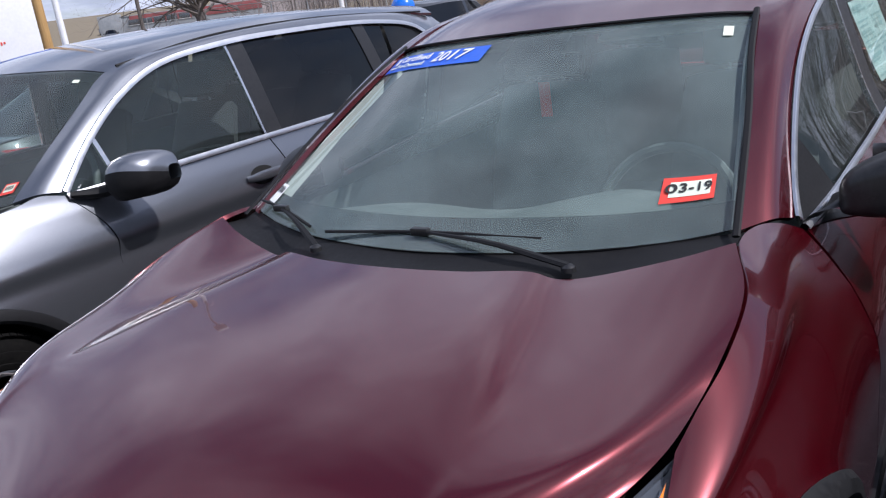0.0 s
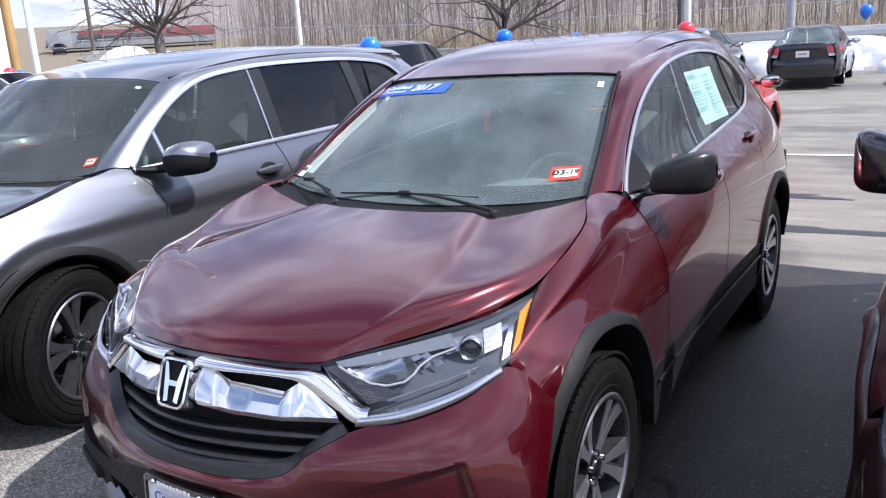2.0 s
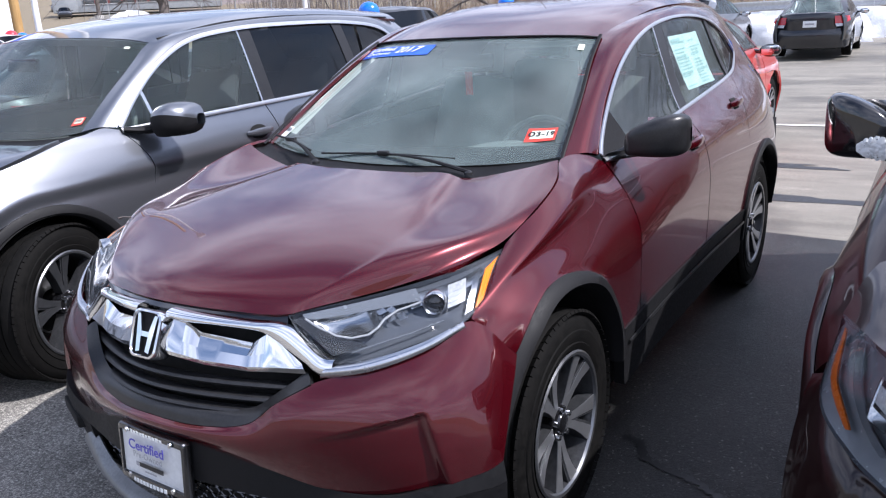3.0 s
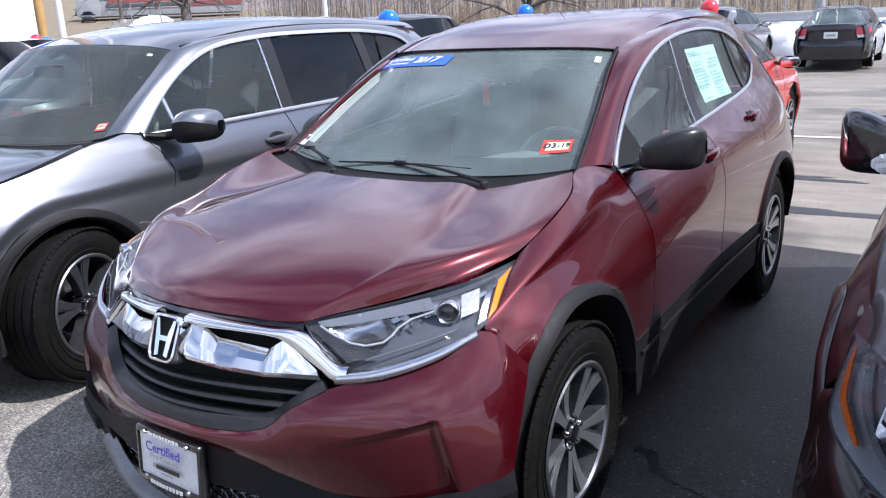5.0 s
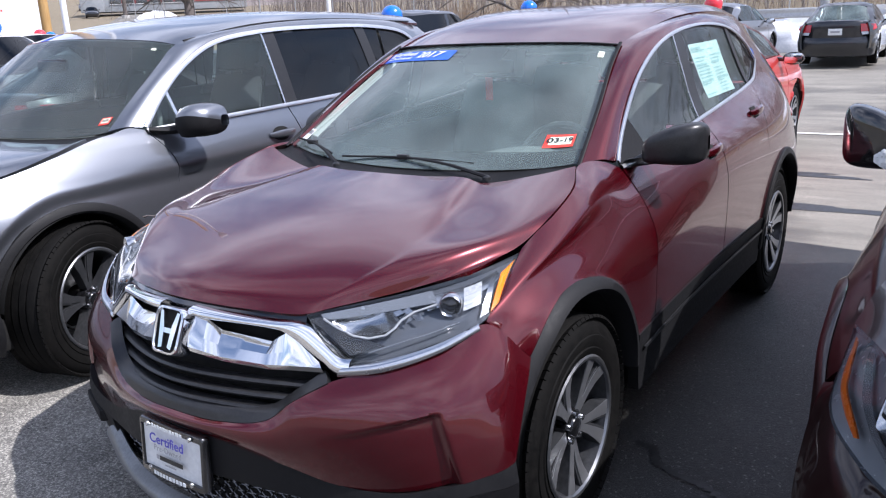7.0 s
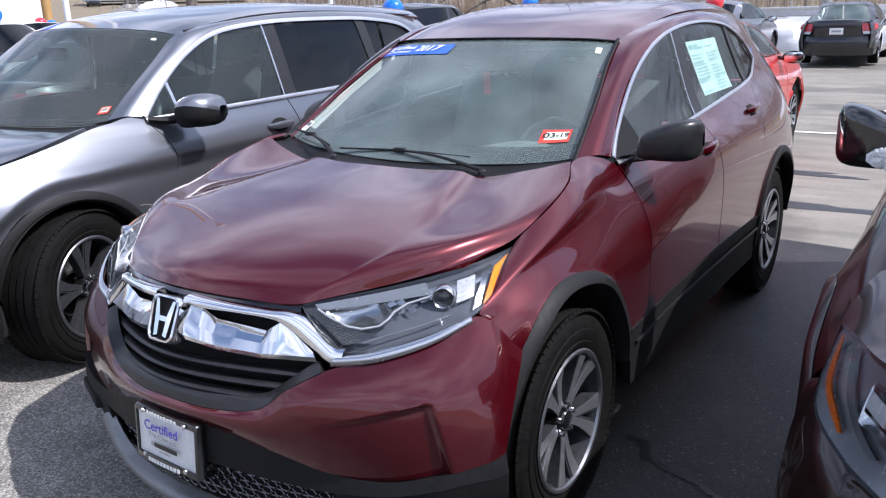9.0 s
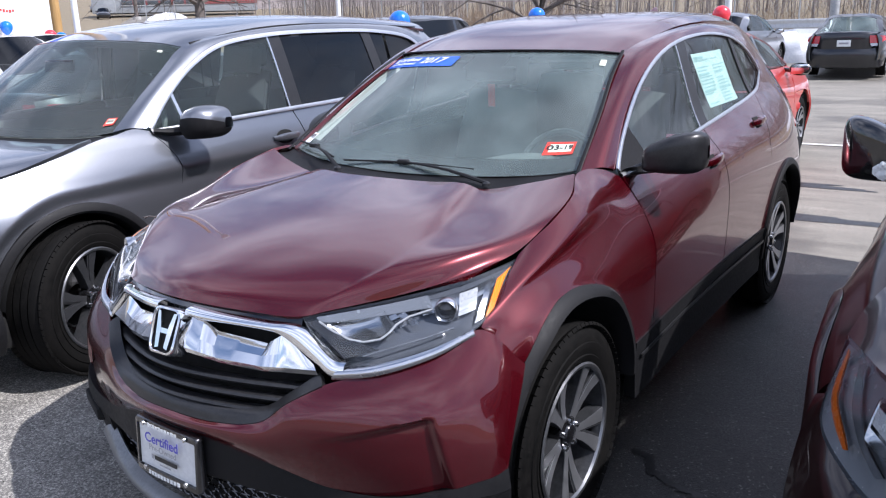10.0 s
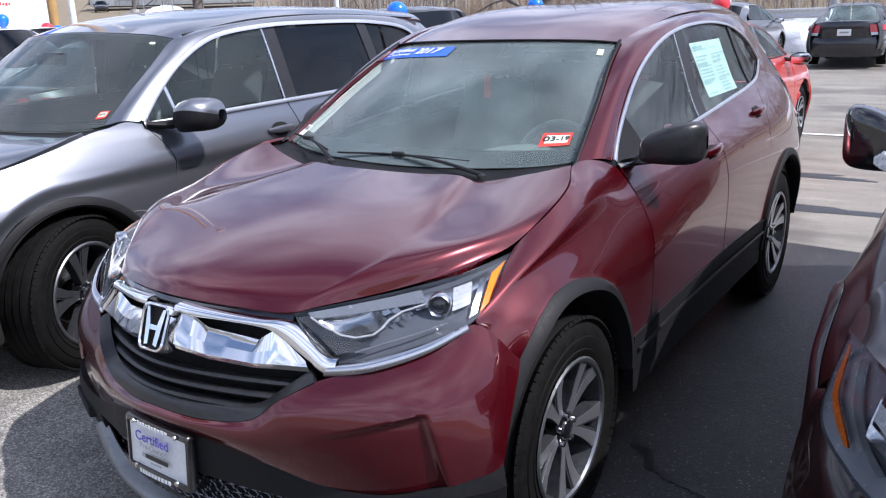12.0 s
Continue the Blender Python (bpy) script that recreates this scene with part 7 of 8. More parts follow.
    pair("door_handle", Mesh().tube([(X(1.30, deck - 0.13) + 0.005, 1.28, deck - 0.13), (X(1.38, deck - 0.13) + 0.03, 1.38, deck - 0.13), (X(1.46, deck - 0.13) + 0.005, 1.47, deck - 0.13)], 0.013, 6), PAINT, car)
    pair("headlamp", Mesh().panel(loft([[(h * 0.50, f + 0.055, ht - 0.045), (h * 0.76, f + 0.25, ht - 0.03), (h * 0.90, f + 0.50, ht + 0.02)], [(h * 0.54, f + 0.035, ht - 0.15), (h * 0.80, f + 0.23, ht - 0.14), (h * 0.94, f + 0.48, ht - 0.06)]], 10, 5), 0.015), LAMPWHITE, car)
    for cy in (0.0, base):
        pair("arch_liner", arch_shell(h * 0.5, h * 0.975, 0.375, 0.365, cy, 0.34, 20), VOID, car)
        for x in (h * 0.86, -h * 0.86):
            wheel(car, x, cy, 0.33 if not suv else 0.36, 0.21, 0.21, 5, 0.22, 2, 0.4)


small_car(thing("sedan", "bright red sedan parked nose to the lane", "car", Matrix.Translation((-0.91, 7.84, lot(7.84))) @ Matrix.Rotation(math.pi + 0.011, 4, "Z")), CIVIC_RED)
small_car(thing("sedan", "black sedan with red tail lamps beside a snow bank", "car", Matrix.Translation((-1.33, 20.95, lot(20.95))) @ Matrix.Rotation(math.pi + 0.034, 4, "Z") @ Matrix.Scale(0.91, 4)), NAVY, H=1.46, glassmat=WINDSHIELD)
small_car(thing("sedan", "dark grey sedan beside the black sedan", "car", Matrix.Translation((-3.83, 19.76, lot(19.76))) @ Matrix.Rotation(math.pi + 0.010, 4, "Z")), STEEL)
small_car(thing("suv", "dark SUV parked behind the grey SUV", "car", Matrix.Translation((-6.83, 11.45, lot(11.45))) @ Matrix.Rotation(math.pi + 0.029, 4, "Z")), NAVY, H=1.66, deck=1.08, suv=True)
small_car(thing("suv", "white SUV in the next row", "car", Matrix.Translation((-11.14, 5.67, lot(5.67))) @ Matrix.Rotation(math.pi / 2 + 0.1 + 0.051, 4, "Z")), WHITE_CAR, H=1.62, deck=1.06, suv=True)
small_car(thing("suv", "white SUV further along the row", "car", Matrix.Translation((-13.52, 7.67, lot(7.67))) @ Matrix.Rotation(math.pi / 2 + 0.050, 4, "Z")), WHITE_CAR, H=1.60, deck=1.06, suv=True)
small_car(thing("sedan", "bright red sedan in the next row", "car", Matrix.Translation((-8.05, -0.01, lot(-0.01))) @ Matrix.Rotation(math.pi / 2 + 0.051, 4, "Z")), CIVIC_RED, H=1.42)
small_car(thing("sedan", "black sedan with red tail lamps beside the grey SUV", "car", Matrix.Translation((-6.40, 5.57, lot(5.57))) @ Matrix.Rotation(math.pi + 0.046, 4, "Z")), NAVY, H=1.44)

# ---- lot edge, poles, trees, woods, distance ----
def terrain(x, y):
    """Ground height: the lot, then a gentle rise beyond it."""
    d = math.hypot(x, y)
    t = min(max((d - 26) / 22, 0), 1)
    rise = 1.25 * t * t * (3 - 2 * t)
    u = min(max((d - 60) / 340, 0), 1)
    return lot(y) + rise + 16 * u * u * (3 - 2 * u)


DRYGRASS = surface("dry winter grass", (0.13, 0.105, 0.070), (0.25, 0.205, 0.13), 2.5, (0.85, 0.95), bump=0.5, dist=0.02, fine=14)
SNOW = surface("old snow", (0.70, 0.72, 0.75), (0.84, 0.85, 0.87), 5, (0.6, 0.8), bump=0.6, dist=0.02)
BARK = surface("grey bark", (0.07, 0.060, 0.055), (0.15, 0.13, 0.12), 20, (0.85, 0.95), bump=0.4, dist=0.004)
# grey bark lightened to paint in the haze of distance
HAZED_BARK = surface("pale grey bark", (0.13, 0.112, 0.105), (0.26, 0.225, 0.21), 20, (0.85, 0.95))
TWIG = surface("winter twigs", (0.16, 0.135, 0.13), (0.27, 0.235, 0.22), 1.2, (0.85, 0.95))
BIRCH = surface("pale birch bark", (0.30, 0.28, 0.26), (0.46, 0.44, 0.42), 6, (0.8, 0.9))
BRUSH = surface("brown brush", (0.22, 0.16, 0.11), (0.36, 0.27, 0.18), 1.5, (0.85, 0.95))
WHITEPOLE = surface("white painted steel", (0.70, 0.71, 0.72), (0.80, 0.80, 0.80), 12, (0.35, 0.5))
GREYSTEEL = surface("galvanised steel", (0.35, 0.36, 0.37), (0.52, 0.53, 0.54), 15, (0.35, 0.55), metal=0.6)
TIMBER = surface("weathered yellow timber", (0.34, 0.20, 0.07), (0.48, 0.30, 0.12), 8, (0.7, 0.85), stretch=(1, 1, 0.1))
CONCRETE = surface("pale concrete kerb", (0.36, 0.35, 0.33), (0.50, 0.49, 0.46), 10, (0.75, 0.9), bump=0.3, dist=0.004)
LINE = surface("worn white road paint", (0.50, 0.50, 0.48), (0.74, 0.73, 0.70), 14, (0.6, 0.8))
SIGNWHITE = surface("white sign panel", (0.74, 0.75, 0.77), (0.80, 0.81, 0.82), 3, (0.35, 0.5))
REDBRICK = surface("red cladding", (0.22, 0.05, 0.055), (0.29, 0.08, 0.08), 0.8, (0.6, 0.8))
GREYWALL = surface("pale grey wall", (0.24, 0.26, 0.28), (0.32, 0.34, 0.36), 0.6, (0.6, 0.8))
PANE = plain("dark window pane", (0.05, 0.06, 0.07), 0.08, 0.0, 1.0)
DAMP = plain("wet asphalt stain", (0.022, 0.021, 0.020), 0.35)
SEAL = plain("crack sealant", (0.012, 0.012, 0.012), 0.45)

# rising ground beyond the lot, with the far hills, joined to the lot's edge
rng = np.random.RandomState(4)
rads = [0, 4, 6, 8, 11, 14, 18, 22, 26, 30, 36, 44, 55, 70, 95, 130, 180, 250, 340, 420, 700, 1500, 3000]
verge = Mesh()
rows = []
for d in rads:
    rows.append([(d * math.cos(a), d * math.sin(a), (terrain(d * math.cos(a), d * math.sin(a)) if d < 420 else lot(d * math.sin(a)) + 17.25 + (d - 420) * 0.004 * (1 + 0.5 * math.sin(5 * a) + 0.3 * math.sin(11 * a + 1)))) for a in [2 * math.pi * k / 120 for k in range(120)]])
gm = Mesh().grid(rows, True)
me = gm.data("ground", ASPHALT)
me.materials.append(DRYGRASS)
for poly in me.polygons:
    c = poly.center
    if math.hypot(c.x, c.y) > 28:
        poly.material_index = 1
tagged(part("ground", me, None), "worn grey asphalt lot rising to dry winter grass", "ground", kind="structure")

bay_edge = [(-14 + 24 * k / 60, 3.72 + 0.05 * math.sin(k * 0.9) + 0.03 * math.sin(k * 2.3)) for k in range(61)]
# the bay's painted shade ends along the neighbour SUV's shadow edge
tagged(part("pavement", Mesh().grid([[(x, -3.6 + 0.06 * math.sin(3 * x), 0.004) for x, y in bay_edge], [(x, 0.0, 0.004) for x, y in bay_edge], [(x, y, 0.004) for x, y in bay_edge]]), BAY), "damp asphalt of the parking bays, darkened for shade", "pavement", kind="structure")

# parking line, wet stains, sealed crack
tagged(part("parking_line", Mesh().grid([[(-9 + 22 * k / 20, y + 0.42 * (k / 20), lot(y) + 0.010) for y in (8.36, 8.47)] for k in range(21)]), LINE), "worn white painted parking line", "road marking", kind="structure")


def puddle(cx, cy, rx, ry, seed, mat, name, z=0.004, n=40):
    g = np.random.RandomState(seed)
    ph = g.rand(5) * 6.28
    pts = []
    for k in range(n):
        a = 2 * math.pi * k / n
        q = 1 + 0.16 * math.sin(3 * a + ph[0]) + 0.12 * math.sin(5 * a + ph[1]) + 0.08 * math.sin(9 * a + ph[2]) + 0.05 * math.sin(15 * a + ph[3])
        pts.append((cx + rx * q * math.cos(a), cy + ry * q * math.sin(a), lot(cy + ry * q * math.sin(a)) + z))
    return solid(name, Mesh().add(pts, [tuple(range(n))]), mat, "dark damp stain on the asphalt", "stain", kind="structure")


crk = spline([(0.86, 0.60, 0.008), (0.93, 0.585, 0.004), (0.98, 0.50, 0.004), (1.08, 0.445, 0.004), (1.18, 0.42, 0.004), (1.28, 0.36, 0.004), (1.42, 0.33, 0.004), (1.7, 0.28, 0.004)], 70)
cm = [[], []]
for i, p in enumerate(crk):
    w = 0.010 + 0.012 * abs(math.sin(i * 1.7)) + 0.010 * abs(math.sin(i * 0.53)) + (0.03 if 10 < i < 20 else 0)
    j = 0.010 * math.sin(i * 2.3)
    cm[0].append((p[0] + j * 0.5, p[1] + w * 0.7 + j, 0.008)); cm[1].append((p[0] + j * 0.5, p[1] - w * 0.7 + j, 0.008))
solid("crack_seal", Mesh().grid(cm), SEAL, "black sealed crack in the asphalt", "crack", kind="structure")

puddle(-0.35, 6.14, 1.25, 0.13, 3, DAMP, "damp_stain")
puddle(0.73, 4.82, 0.75, 0.11, 5, DAMP, "damp_stain")
puddle(-2.95, 7.00, 1.6, 0.25, 8, DAMP, "damp_stain")

leaf = Mesh().panel([[np.array((0.22 + 0.05 * u, 5.90 + 0.035 * v * (1 - abs(u)), lot(5.90) + 0.012 + 0.012 * u * u + 0.01 * abs(v))) for u in (-1, -0.5, 0, 0.5, 1)] for v in (-1, 0, 1)], 0.002, (0, 6, -1))
solid("fallen_leaf", leaf, TIMBER, "dry tan leaf lying on the asphalt", "leaf")
twig_m = Mesh().tube([(-0.665, -0.345, 0.958), (-0.64, -0.35, 0.968), (-0.61, -0.335, 0.966)], 0.003, 5).tube([(-0.64, -0.35, 0.968), (-0.625, -0.38, 0.972)], 0.002, 5)
solid("twig", twig_m, BARK, "small dark twig lying on the red hood", "twig")

# kerbed island with dry grass
isl = [(3.1 + 2.7 * math.cos(a), 19.0 + 3.2 * math.sin(a)) for a in [2 * math.pi * k / 48 for k in range(48)]]
ko = Mesh().grid([[(x, y, lot(y) + 0.0) for x, y in isl], [(x, y, lot(y) + 0.13) for x, y in isl], [(3.1 + (x - 3.1) * 0.985, 19.0 + (y - 19.0) * 0.985, lot(y) + 0.15) for x, y in isl], [(3.1 + (x - 3.1) * 0.93, 19.0 + (y - 19.0) * 0.93, lot(y) + 0.15) for x, y in isl], [(3.1 + (x - 3.1) * 0.92, 19.0 + (y - 19.0) * 0.92, lot(y) + 0.10) for x, y in isl]], True)
solid("kerb", ko, CONCRETE, "pale concrete kerb round an island", "kerb", kind="structure")
solid("island_grass", Mesh().add([(3.1 + (x - 3.1) * 0.925, 19.0 + (y - 19.0) * 0.925, lot(y) + 0.12) for x, y in isl], [tuple(range(48))]), DRYGRASS, "dry yellow grass on the island", "grass", kind="structure")


def snowbank(cx, cy, rx, ry, hh, seed, turn=0.0):
    g = np.random.RandomState(seed)
    ph = g.rand(8) * 6.28
    rws = []
    for j in range(9):
        f = j / 8
        rws.append([])
        for k in range(36):
            a = 2 * math.pi * k / 36
            q = 1 + 0.14 * math.sin(3 * a + ph[0]) + 0.09 * math.sin(7 * a + ph[1] + 3 * f) + 0.05 * math.sin(12 * a + ph[2])
            rr = math.cos(f * math.pi / 2) ** 0.7
            z = hh * math.sin(f * math.pi / 2) * (1 + 0.18 * math.sin(4 * a + ph[3]) + 0.1 * math.sin(9 * a + ph[4]))
            x, y = rx * q * rr * math.cos(a), ry * q * rr * math.sin(a)
            X_, Y_ = cx + x * math.cos(turn) - y * math.sin(turn), cy + x * math.sin(turn) + y * math.cos(turn)
            rws[-1].append((X_, Y_, terrain(X_, Y_) + z - 0.02))
    return solid("snow_bank", Mesh().grid(rws, True), SNOW, "melting bank of old ploughed snow", "snow")


snowbank(-3.53, 23.69, 2.6, 0.9, 0.75, 1)
snowbank(1.86, 22.83, 1.9, 0.8, 0.62, 2)
snowbank(-43.17, 32.58, 1.5, 1.2, 0.95, 3, 0.8)
snowbank(-41.50, 33.92, 1.3, 1.0, 0.55, 9, 0.8)
snowbank(-1.18, 25.45, 2.0, 0.8, 0.7, 5)

# guard rail
gr = thing("guard_rail", "galvanised steel guard rail on short posts", "guard rail")
A, B = np.array((-25.51, 24.22)), np.array((13.73, 28.09))
for k in range(22):
    q = A + (B - A) * k / 21
    z0 = terrain(*q)
    part("post", Mesh().box((q[0], q[1] + 0.08, z0 + 0.55), (0.12, 0.14, 1.16), None, 0.01), GREYSTEEL, gr)
prof = [(-0.15, 0.0), (-0.12, 0.03), (-0.07, 0.03), (-0.03, 0.0), (0.03, 0.0), (0.07, 0.03), (0.12, 0.03), (0.15, 0.0)]
part("rail", Mesh().grid([[(q[0], q[1] - o, terrain(*q) + 0.98 + dz) for q in [A + (B - A) * k / 40 for k in range(41)]] for dz, o in prof]), GREYSTEEL, gr)

# chain-link fence
fe = thing("chain_link_fence", "galvanised chain-link fence along the woods", "fence")
FA, FB_ = np.array((-39.25, 28.18)), np.array((15.70, 32.61))


def fz(q):
    return terrain(*q)


nf = 24
FH = 1.75
for k in range(nf + 1):
    q = FA + (FB_ - FA) * k / nf
    part("post", Mesh().tube([(q[0], q[1], fz(q) - 0.05), (q[0], q[1], fz(q) + FH)], 0.03, 6), GREYSTEEL, fe)
qs = [FA + (FB_ - FA) * k / nf for k in range(nf + 1)]
part("top_rail", Mesh().tube([(q[0], q[1], fz(q) + FH) for q in qs], 0.022, 6), GREYSTEEL, fe)
wires = Mesh()
tot = np.linalg.norm(FB_ - FA)
for s in (1, -1):
    for k in range(-8, 300):
        pts = []
        a0, a1 = k * 0.19, k * 0.19 + FH * s
        if min(a0, a1) < 0 or max(a0, a1) > tot:
            continue
        q0, q1 = FA + (FB_ - FA) * a0 / tot, FA + (FB_ - FA) * a1 / tot
        w = 0.004
        z0, z1 = fz(q0), fz(q1) + FH
        wires.add([(q0[0] - w, q0[1], z0), (q0[0] + w, q0[1], z0), (q1[0] + w, q1[1], z1), (q1[0] - w, q1[1], z1)], [(0, 1, 2, 3)])
tagged(part("mesh_wire", wires, GREYSTEEL, fe), kind="stuff")


def pole(x, y, hgt, r0, r1, mat, label, name="light_pole", arm=False):
    p = thing(name, label, "pole", Matrix.Translation((x, y, terrain(x, y))))
    part("shaft", Mesh().tube([(0, 0, 0), (0, 0, hgt * 0.5), (0, 0, hgt)], [r0, (r0 + r1) / 2, r1], 12), mat, p)
    part("base", Mesh().lathe([(0, r0 * 2.0), (0.5, r0 * 2.0), (0.52, r0 * 1.8), (0.52, 0.01)], "z", n=16), CONCRETE, p)
    if arm:
        part("lamp_arm", Mesh().tube([(0, 0, hgt - 0.1), (0.8, -0.4, hgt)], 0.04, 8), mat, p)
        part("lamp_head", Mesh().box((1.1, -0.55, hgt), (0.7, 0.35, 0.12), Matrix.Rotation(-0.46, 4, "Z"), 0.03), mat, p)
    return p


pole(-23.11, 26.27, 9, 0.11, 0.09, WHITEPOLE, "white painted steel lamp post", arm=True)
pole(-16.59, 9.53, 9, 0.075, 0.06, WHITEPOLE, "white painted steel lamp post", arm=True)
pole(-4.27, 19.61, 9, 0.09, 0.085, WHITEPOLE, "white painted steel lamp post", arm=True)
pole(-4.54, 19.89, 9.5, 0.07, 0.06, BARK, "dark utility pole beside the lamp post", "utility_pole")
pole(-2.11, 21.46, 9, 0.12, 0.10, GREYSTEEL, "grey galvanised steel lamp post", arm=True)
pole(-19.23, 10.63, 10, 0.125, 0.10, TIMBER, "yellow timber utility pole by the sign", "utility_pole")
far_pole = pole(-90.26, 64.31, 14, 0.25, 0.2, BARK, "far wooden utility pole with crossarm", "utility_pole")
part("crossarm", Mesh().box((0, 0, 12.8), (3.2, 0.2, 0.25), Matrix.Rotation(0.8, 4, "Z"), 0.02), BARK, far_pole)

# dealership pylon sign, seen from the side lot
sg = thing("pylon_sign", "tall white pylon sign with a blue band", "sign", Matrix.Translation((-21.50, 10.52, 0)) @ Matrix.Rotation(radians(61), 4, "Z"))
part("sign_body", Mesh().box((0, 0, 1.9), (2.7, 0.5, 3.0), None, 0.06), SIGNWHITE, sg)
part("blue_band", Mesh().box((0, 0, 3.75), (2.74, 0.54, 0.7), None, 0.05), BLUE_STRIP, sg)
part("sign_footing", Mesh().box((0, 0, 0.2), (2.9, 0.8, 0.4), None, 0.05), CONCRETE, sg)
for k in range(7):
    part("bar", Mesh().box((-0.25 + 0.075 * k, -0.257, 2.30 + 0.02 * math.sin(k)), (0.045, 0.01, 0.05 + 0.03 * (k % 2)), None), RED_INK, sg)

# far building with red band
bd = thing("building", "long low commercial building with red cladding", "building", Matrix.Translation((-103.08, 80.95, 4.32)) @ Matrix.Rotation(radians(49.5), 4, "Z") @ Matrix.Scale(0.52, 4))
part("wall", Mesh().box((0, 0, 2.2), (44, 16, 4.4), None, 0.1), GREYWALL, bd)
part("red_band", Mesh().box((4, -8.08, 3.3), (36, 0.2, 2.6), None, 0.03), REDBRICK, bd)
part("entrance_block", Mesh().box((-19, -8.8, 2.6), (6, 2.0, 5.2), None, 0.05), GREYWALL, bd)
part("roof", Mesh().box((0, 0, 4.5), (44.4, 16.4, 0.25), None, 0.03), GREYSTEEL, bd)
for k in range(6):
    w = part("window", Mesh().box((-13 + 3.4 * k, -8.2, 2.7), (2.9, 0.12, 1.4), None, 0.02), PANE, bd)
    part("window_frame", Mesh().box((-13 + 3.4 * k, -8.16, 1.95), (3.1, 0.16, 0.12), None), SIGNWHITE, w)
# road up to it with two cars
rd_pts = [(-40, 34), (-52, 40), (-66, 48), (-82, 58), (-110, 80), (-150, 109)]
rdm = Mesh().grid([[(x - 3, y + 4, terrain(x - 3, y + 4) + 0.12) for x, y in rd_pts], [(x + 3, y - 4, terrain(x + 3, y - 4) + 0.12) for x, y in rd_pts]])
solid("road", rdm, ASPHALT, "grey road climbing past the grass bank", "road", kind="structure")
small_car(thing("suv", "dark car on the far road", "car", Matrix.Translation((-129.1, 84.4, terrain(-129.1, 84.4) + 0.12)) @ Matrix.Rotation(radians(55), 4, "Z")), STEEL, H=1.6, deck=1.06, suv=True)
small_car(thing("sedan", "black car on the far road", "car", Matrix.Translation((-100.9, 66.8, terrain(-100.9, 66.8) + 0.12)) @ Matrix.Rotation(radians(56), 4, "Z")), NAVY)


# trees
def branchy(m, p, d, length, r, depth, g, spread=0.55, droop=0.0, sides=5, twig=None):
    n = 4
    pts, q, v = [p], np.array(p, float), np.array(d, float)
    rr = [r]
    for k in range(n):
        v = v + g.randn(3) * 0.10 + np.array((0, 0, droop))
        v /= np.linalg.norm(v)
        q = q + v * length / n
        pts.append(q.copy()); rr.append(r * (1 - 0.5 * (k + 1) / n))
    (m if depth > 1 or twig is None else twig).tube(pts, rr, max(3, sides), False)
    if depth <= 0:
        return
    for k in range(3 if depth > 1 else 4):
        i = 1 + int(g.rand() * n)
        i = min(i, n)
        a = g.rand() * 6.28
        s = np.cross(v, (math.cos(a), math.sin(a), 0.3)); s /= np.linalg.norm(s) + 1e-9
        nd = v * (1 - spread * 0.6) + s * spread * (0.7 + 0.6 * g.rand())
        nd /= np.linalg.norm(nd)
        branchy(m, tuple(pts[i]), nd, length * (0.55 + 0.25 * g.rand()), rr[i] * 0.62, depth - 1, g, spread, droop, max(3, sides - 1), twig)


def bare_tree(x, y, trunk, r, seed, label, spread_len=2.6, limbs=9, flat=0.35):
    g = np.random.RandomState(seed)
    z0 = terrain(x, y)
    t = thing("bare_tree", label, "tree", Matrix.Translation((x, y, z0)))
    tm, tw = Mesh(), Mesh()
    tm.tube([(0, 0, -0.1), (0.02, 0, 0.15), (0.0, 0.02, trunk), (0.05, 0, trunk * 1.7)], [r * 1.5, r * 1.1, r, r * 0.7], 10, False)
    part("trunk", tm, BARK, t)
    lm, tw = Mesh(), Mesh()
    for k in range(limbs):
        a = 6.28 * k / limbs + g.rand() * 0.5
        up = flat + g.rand() * 0.9
        d = np.array((math.cos(a), math.sin(a), up)); d /= np.linalg.norm(d)
        branchy(lm, (0, 0, trunk * (0.85 + 0.8 * g.rand())), d, spread_len * (0.8 + 0.5 * g.rand()), r * 0.34, 4, g, 0.62, 0.02, 5, tw)
    part("limb", lm, BARK, t)
    tagged(part("twig", tw, TWIG, t), kind="stuff")


bare_tree(-10.21, 20.83, 1.35, 0.16, 11, "bare spreading winter tree at the lot edge", 2.2, 13, 0.25)
bare_tree(-32.87, 26.70, 1.5, 0.24, 23, "bare round-headed winter tree on the verge", 2.9, 15, 0.2)

# woods behind the fence: thin trunks, twigs and brush
g = np.random.RandomState(77)
trunks, twigs, pale = Mesh(), Mesh(), Mesh()
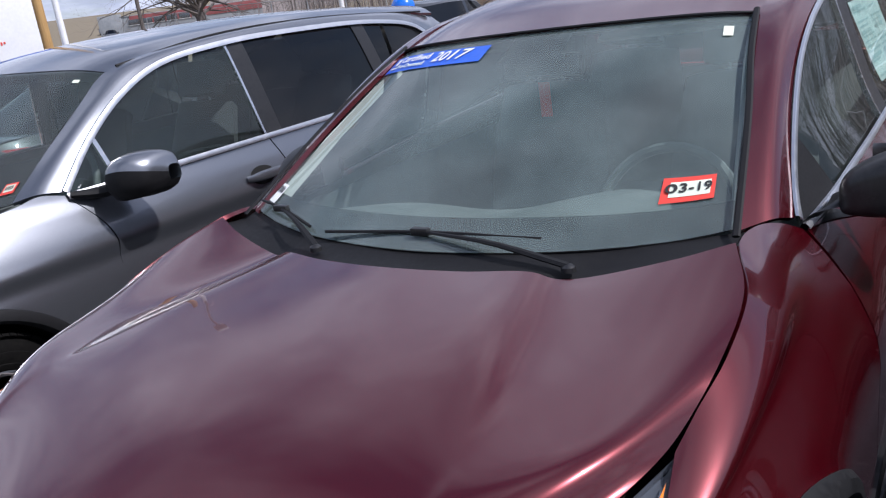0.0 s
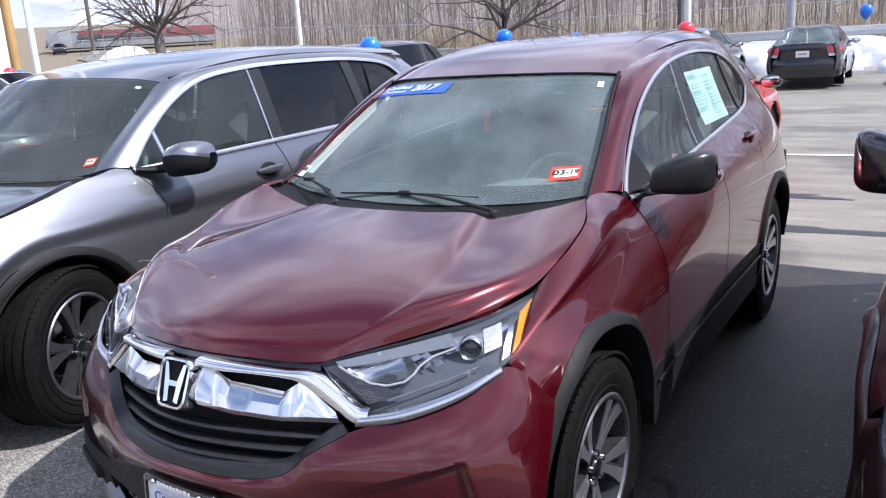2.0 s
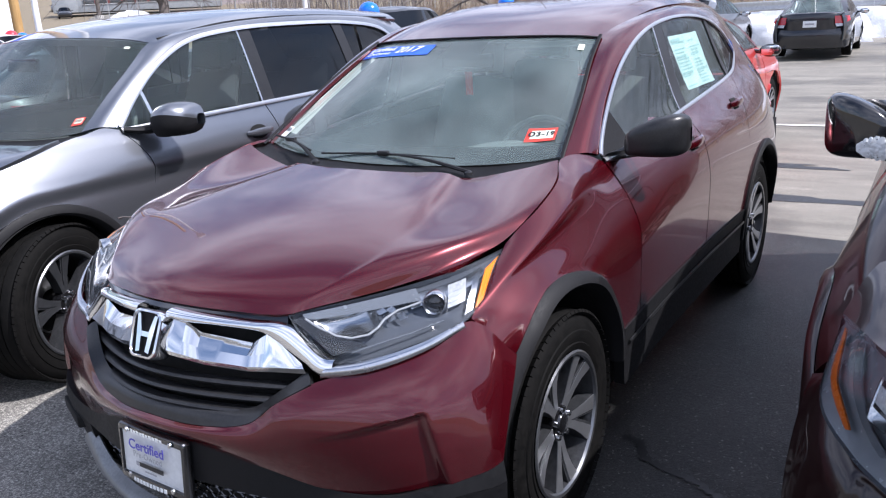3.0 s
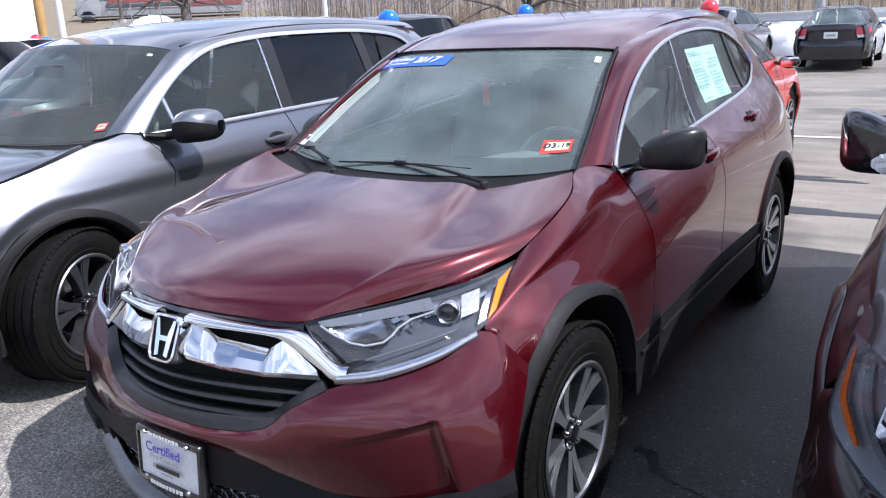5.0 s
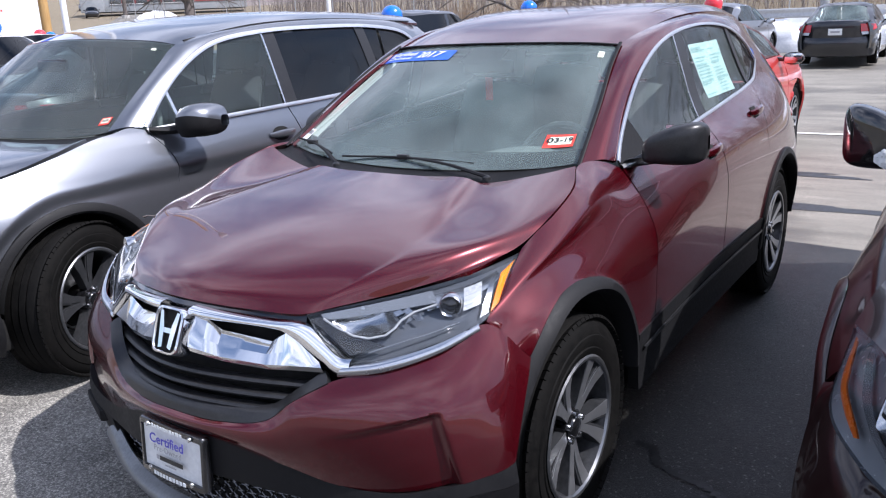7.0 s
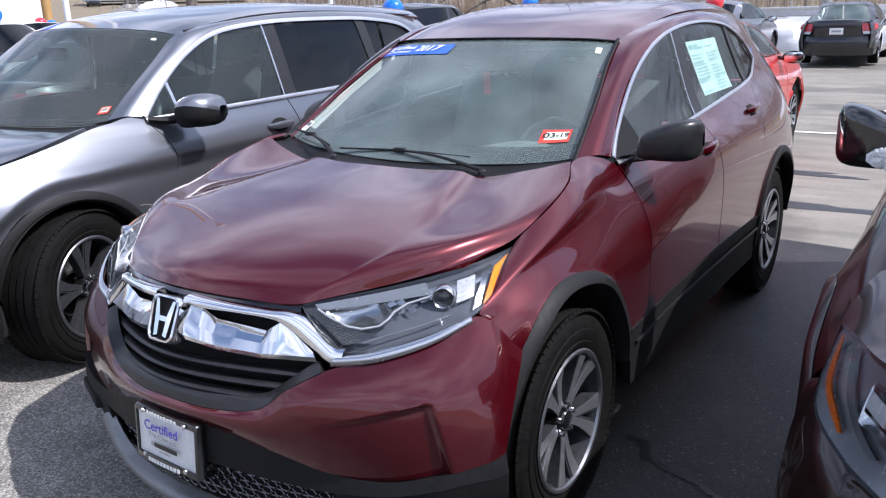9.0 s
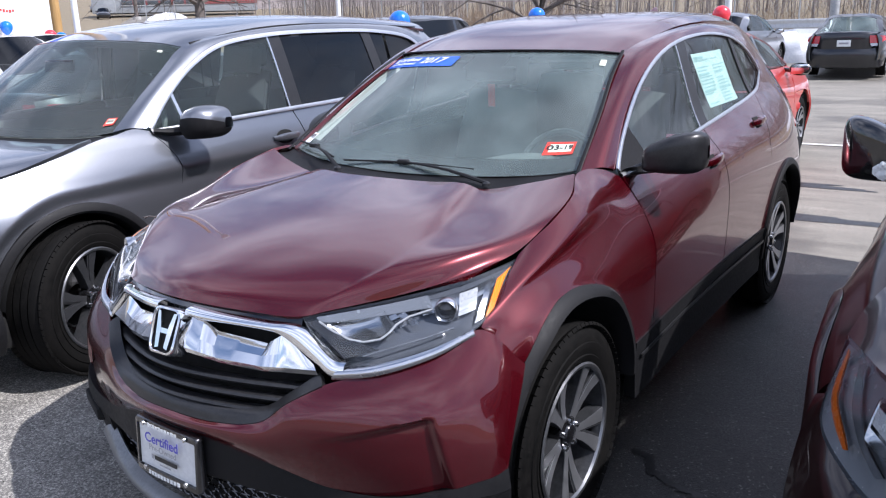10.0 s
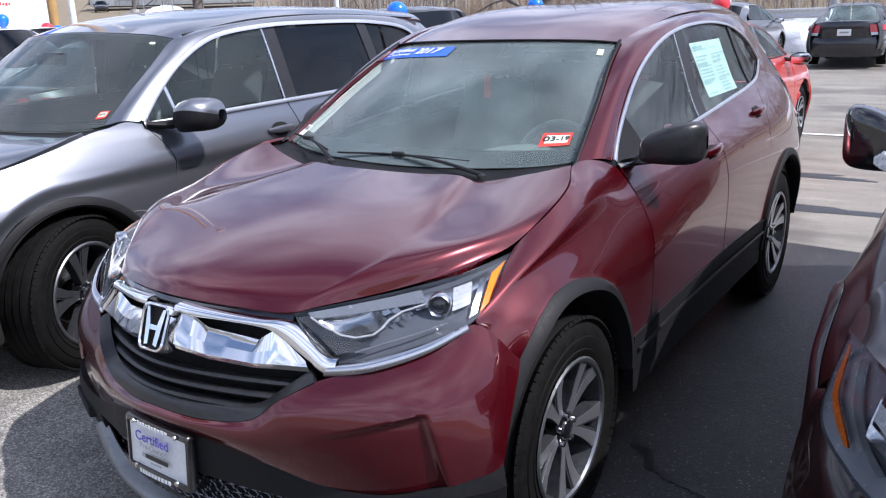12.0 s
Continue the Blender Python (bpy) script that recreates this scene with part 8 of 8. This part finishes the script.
for k in range(1700):
    x = -62 + 84 * g.rand()
    y = 35 + 26 * g.rand() ** 1.3
    if x < 1.8 - 0.99 * (y + 2.4) + 2.0 * g.randn():
        continue
    z = terrain(x, y)
    hgt = 6 + 6 * g.rand()
    r = 0.013 + 0.05 * g.rand() ** 4
    ln = g.randn(2) * 0.75
    pts = [(x, y, z - 0.1), (x + ln[0] * 0.4, y + ln[1] * 0.4, z + hgt * 0.45), (x + ln[0], y + ln[1], z + hgt)]
    (trunks if g.rand() < 0.84 else pale).tube(pts, [r, r * 0.75, r * 0.25], 4, False)
    for j in range(11):
        f = 0.06 + 0.85 * g.rand()
        a = g.rand() * 6.28
        L = (0.7 + 1.3 * g.rand()) * (1.2 - f)
        b = np.array((x + ln[0] * f, y + ln[1] * f, z + hgt * f))
        e = b + np.array((math.cos(a), math.sin(a), 0.25 + 0.8 * g.rand())) * L
        twigs.tube([b, (b + e) / 2 + np.array((0, 0, -0.05 * L)), e], [r * 0.32, r * 0.2, 0.004], 3, False)
        e2 = (b + e) / 2 + np.array((math.cos(a + 1.2), math.sin(a + 1.2), 0.8)) * L * 0.5
        twigs.tube([(b + e) / 2, e2], [r * 0.16, 0.003], 3, False)
solid("woods", trunks, HAZED_BARK, "bare winter woods of thin grey trunks, paled for haze", "woods", kind="stuff")
solid("birch_woods", pale, BIRCH, "pale birch trunks among the woods", "woods", kind="stuff")
solid("woods_twigs", twigs, TWIG, "bare brown winter twigs of the woods", "woods", kind="stuff")
brush = Mesh()
for k in range(5200):
    x = -60 + 78 * g.rand()
    y = 33.6 + 12 * g.rand() ** 2
    if x < 1.8 - 1.0 * (y + 2.4):
        continue
    if abs(x + 18) < 14 and g.rand() < 0.5:
        y = 30.0 + 3 * g.rand()
    z = terrain(x, y)
    L = 0.5 + 1.1 * g.rand()
    a, s = g.rand() * 6.28, 0.25 + 0.5 * g.rand()
    e = (x + math.cos(a) * s * L, y + math.sin(a) * s * L, z + L)
    w = 0.006 + 0.008 * g.rand()
    brush.add([(x - w, y, z - 0.05), (x + w, y, z - 0.05), (e[0], e[1], e[2])], [(0, 1, 2)])
solid("brush", brush, BRUSH, "tangled brown winter brush", "brush", kind="stuff")


def shrub(x, y, rad, hh, n, seed, mat=BRUSH, label="rounded bare brown shrub"):
    q = np.random.RandomState(seed)
    m = Mesh()
    z = terrain(x, y)
    for k in range(n):
        a = q.rand() * 6.28
        el = 0.15 + 1.35 * q.rand()
        L = 0.75 + 0.35 * q.rand()
        d = np.array((math.cos(a) * math.cos(el) * rad, math.sin(a) * math.cos(el) * rad, math.sin(el) * hh)) * L
        b = np.array((x + 0.1 * q.randn(), y + 0.1 * q.randn(), z))
        m.tube([b, b + d * 0.5 + q.randn(3) * 0.04, b + d], [0.012, 0.007, 0.003], 3, False)
    solid("shrub", m, mat, label, "shrub", kind="")


shrub(-18.06, 9.64, 1.1, 1.55, 420, 5)
shrub(-12.27, 24.84, 2.6, 2.0, 700, 6)
shrub(-16.19, 26.55, 2.4, 1.8, 600, 7)
shrub(-2.16, 23.86, 0.9, 0.55, 260, 8, label="low brown twigs beside the snow")
# distant wooded ridge closing the view
ridge = Mesh()
rr_ = []
for j, (d, hz) in enumerate(((150, 4), (158, 11), (175, 14))):
    rr_.append([(d * math.cos(a), d * math.sin(a), hz + (0.9 * math.sin(9 * a) + 0.6 * math.sin(23 * a + 1) + 0.5 * math.sin(61 * a)) * j) for a in [radians(70 + 70 * k / 90) for k in range(91)]])
solid("wooded_ridge", ridge.grid(rr_), TWIG, "distant wooded ridge", "backdrop", kind="structure")

# balloons tied to cars
def balloon(x, y, z, mat, label, tie):
    b = thing("balloon", label, "balloon", Matrix.Translation((x, y, z)), "balloons over the lot")
    part("skin", Mesh().lathe([(-0.185, 0.004), (-0.175, 0.014), (-0.165, 0.012), (-0.15, 0.032), (-0.10, 0.082), (-0.04, 0.118), (0.02, 0.132), (0.07, 0.125), (0.11, 0.10), (0.14, 0.06), (0.152, 0.001)], "z", n=20), mat, b)
    part("string", Mesh().tube([(0, 0, -0.18), (0.03 + (tie[0] - x) * 0.4, (tie[1] - y) * 0.4, -0.18 + (tie[2] - z + 0.18) * 0.5), (tie[0] - x, tie[1] - y, tie[2] - z)], 0.0025, 4), PAPER, b)


balloon(-4.40, 6.14, 1.63, BALLOON_BLUE, "blue party balloon on a string", (-4.20, 6.06, 0.0))
balloon(-4.36, 9.61, 1.66, BALLOON_BLUE, "blue party balloon on a string", (-4.30, 9.70, 0.0))
balloon(-3.35, 10.08, 1.54, BALLOON_BLUE, "blue party balloon on a string", (-3.32, 10.14, 0.0))
balloon(-1.80, 10.58, 1.60, BALLOON_RED, "red party balloon on a string", (-1.94, 10.60, 0.0))
balloon(-16.12, 8.56, 1.58, BALLOON_RED, "red party balloon on a string", (-15.87, 8.59, 0.0))
balloon(-16.58, 7.83, 1.79, BALLOON_BLUE, "blue party balloon on a string", (-16.27, 7.80, 0.0))
balloon(-16.43, 9.00, 1.52, BALLOON_BLUE, "blue party balloon on a string", (-16.17, 8.96, 0.0))
balloon(-0.04, 17.93, 1.77, BALLOON_BLUE, "blue party balloon on a string", (-0.16, 18.78, 0.95))
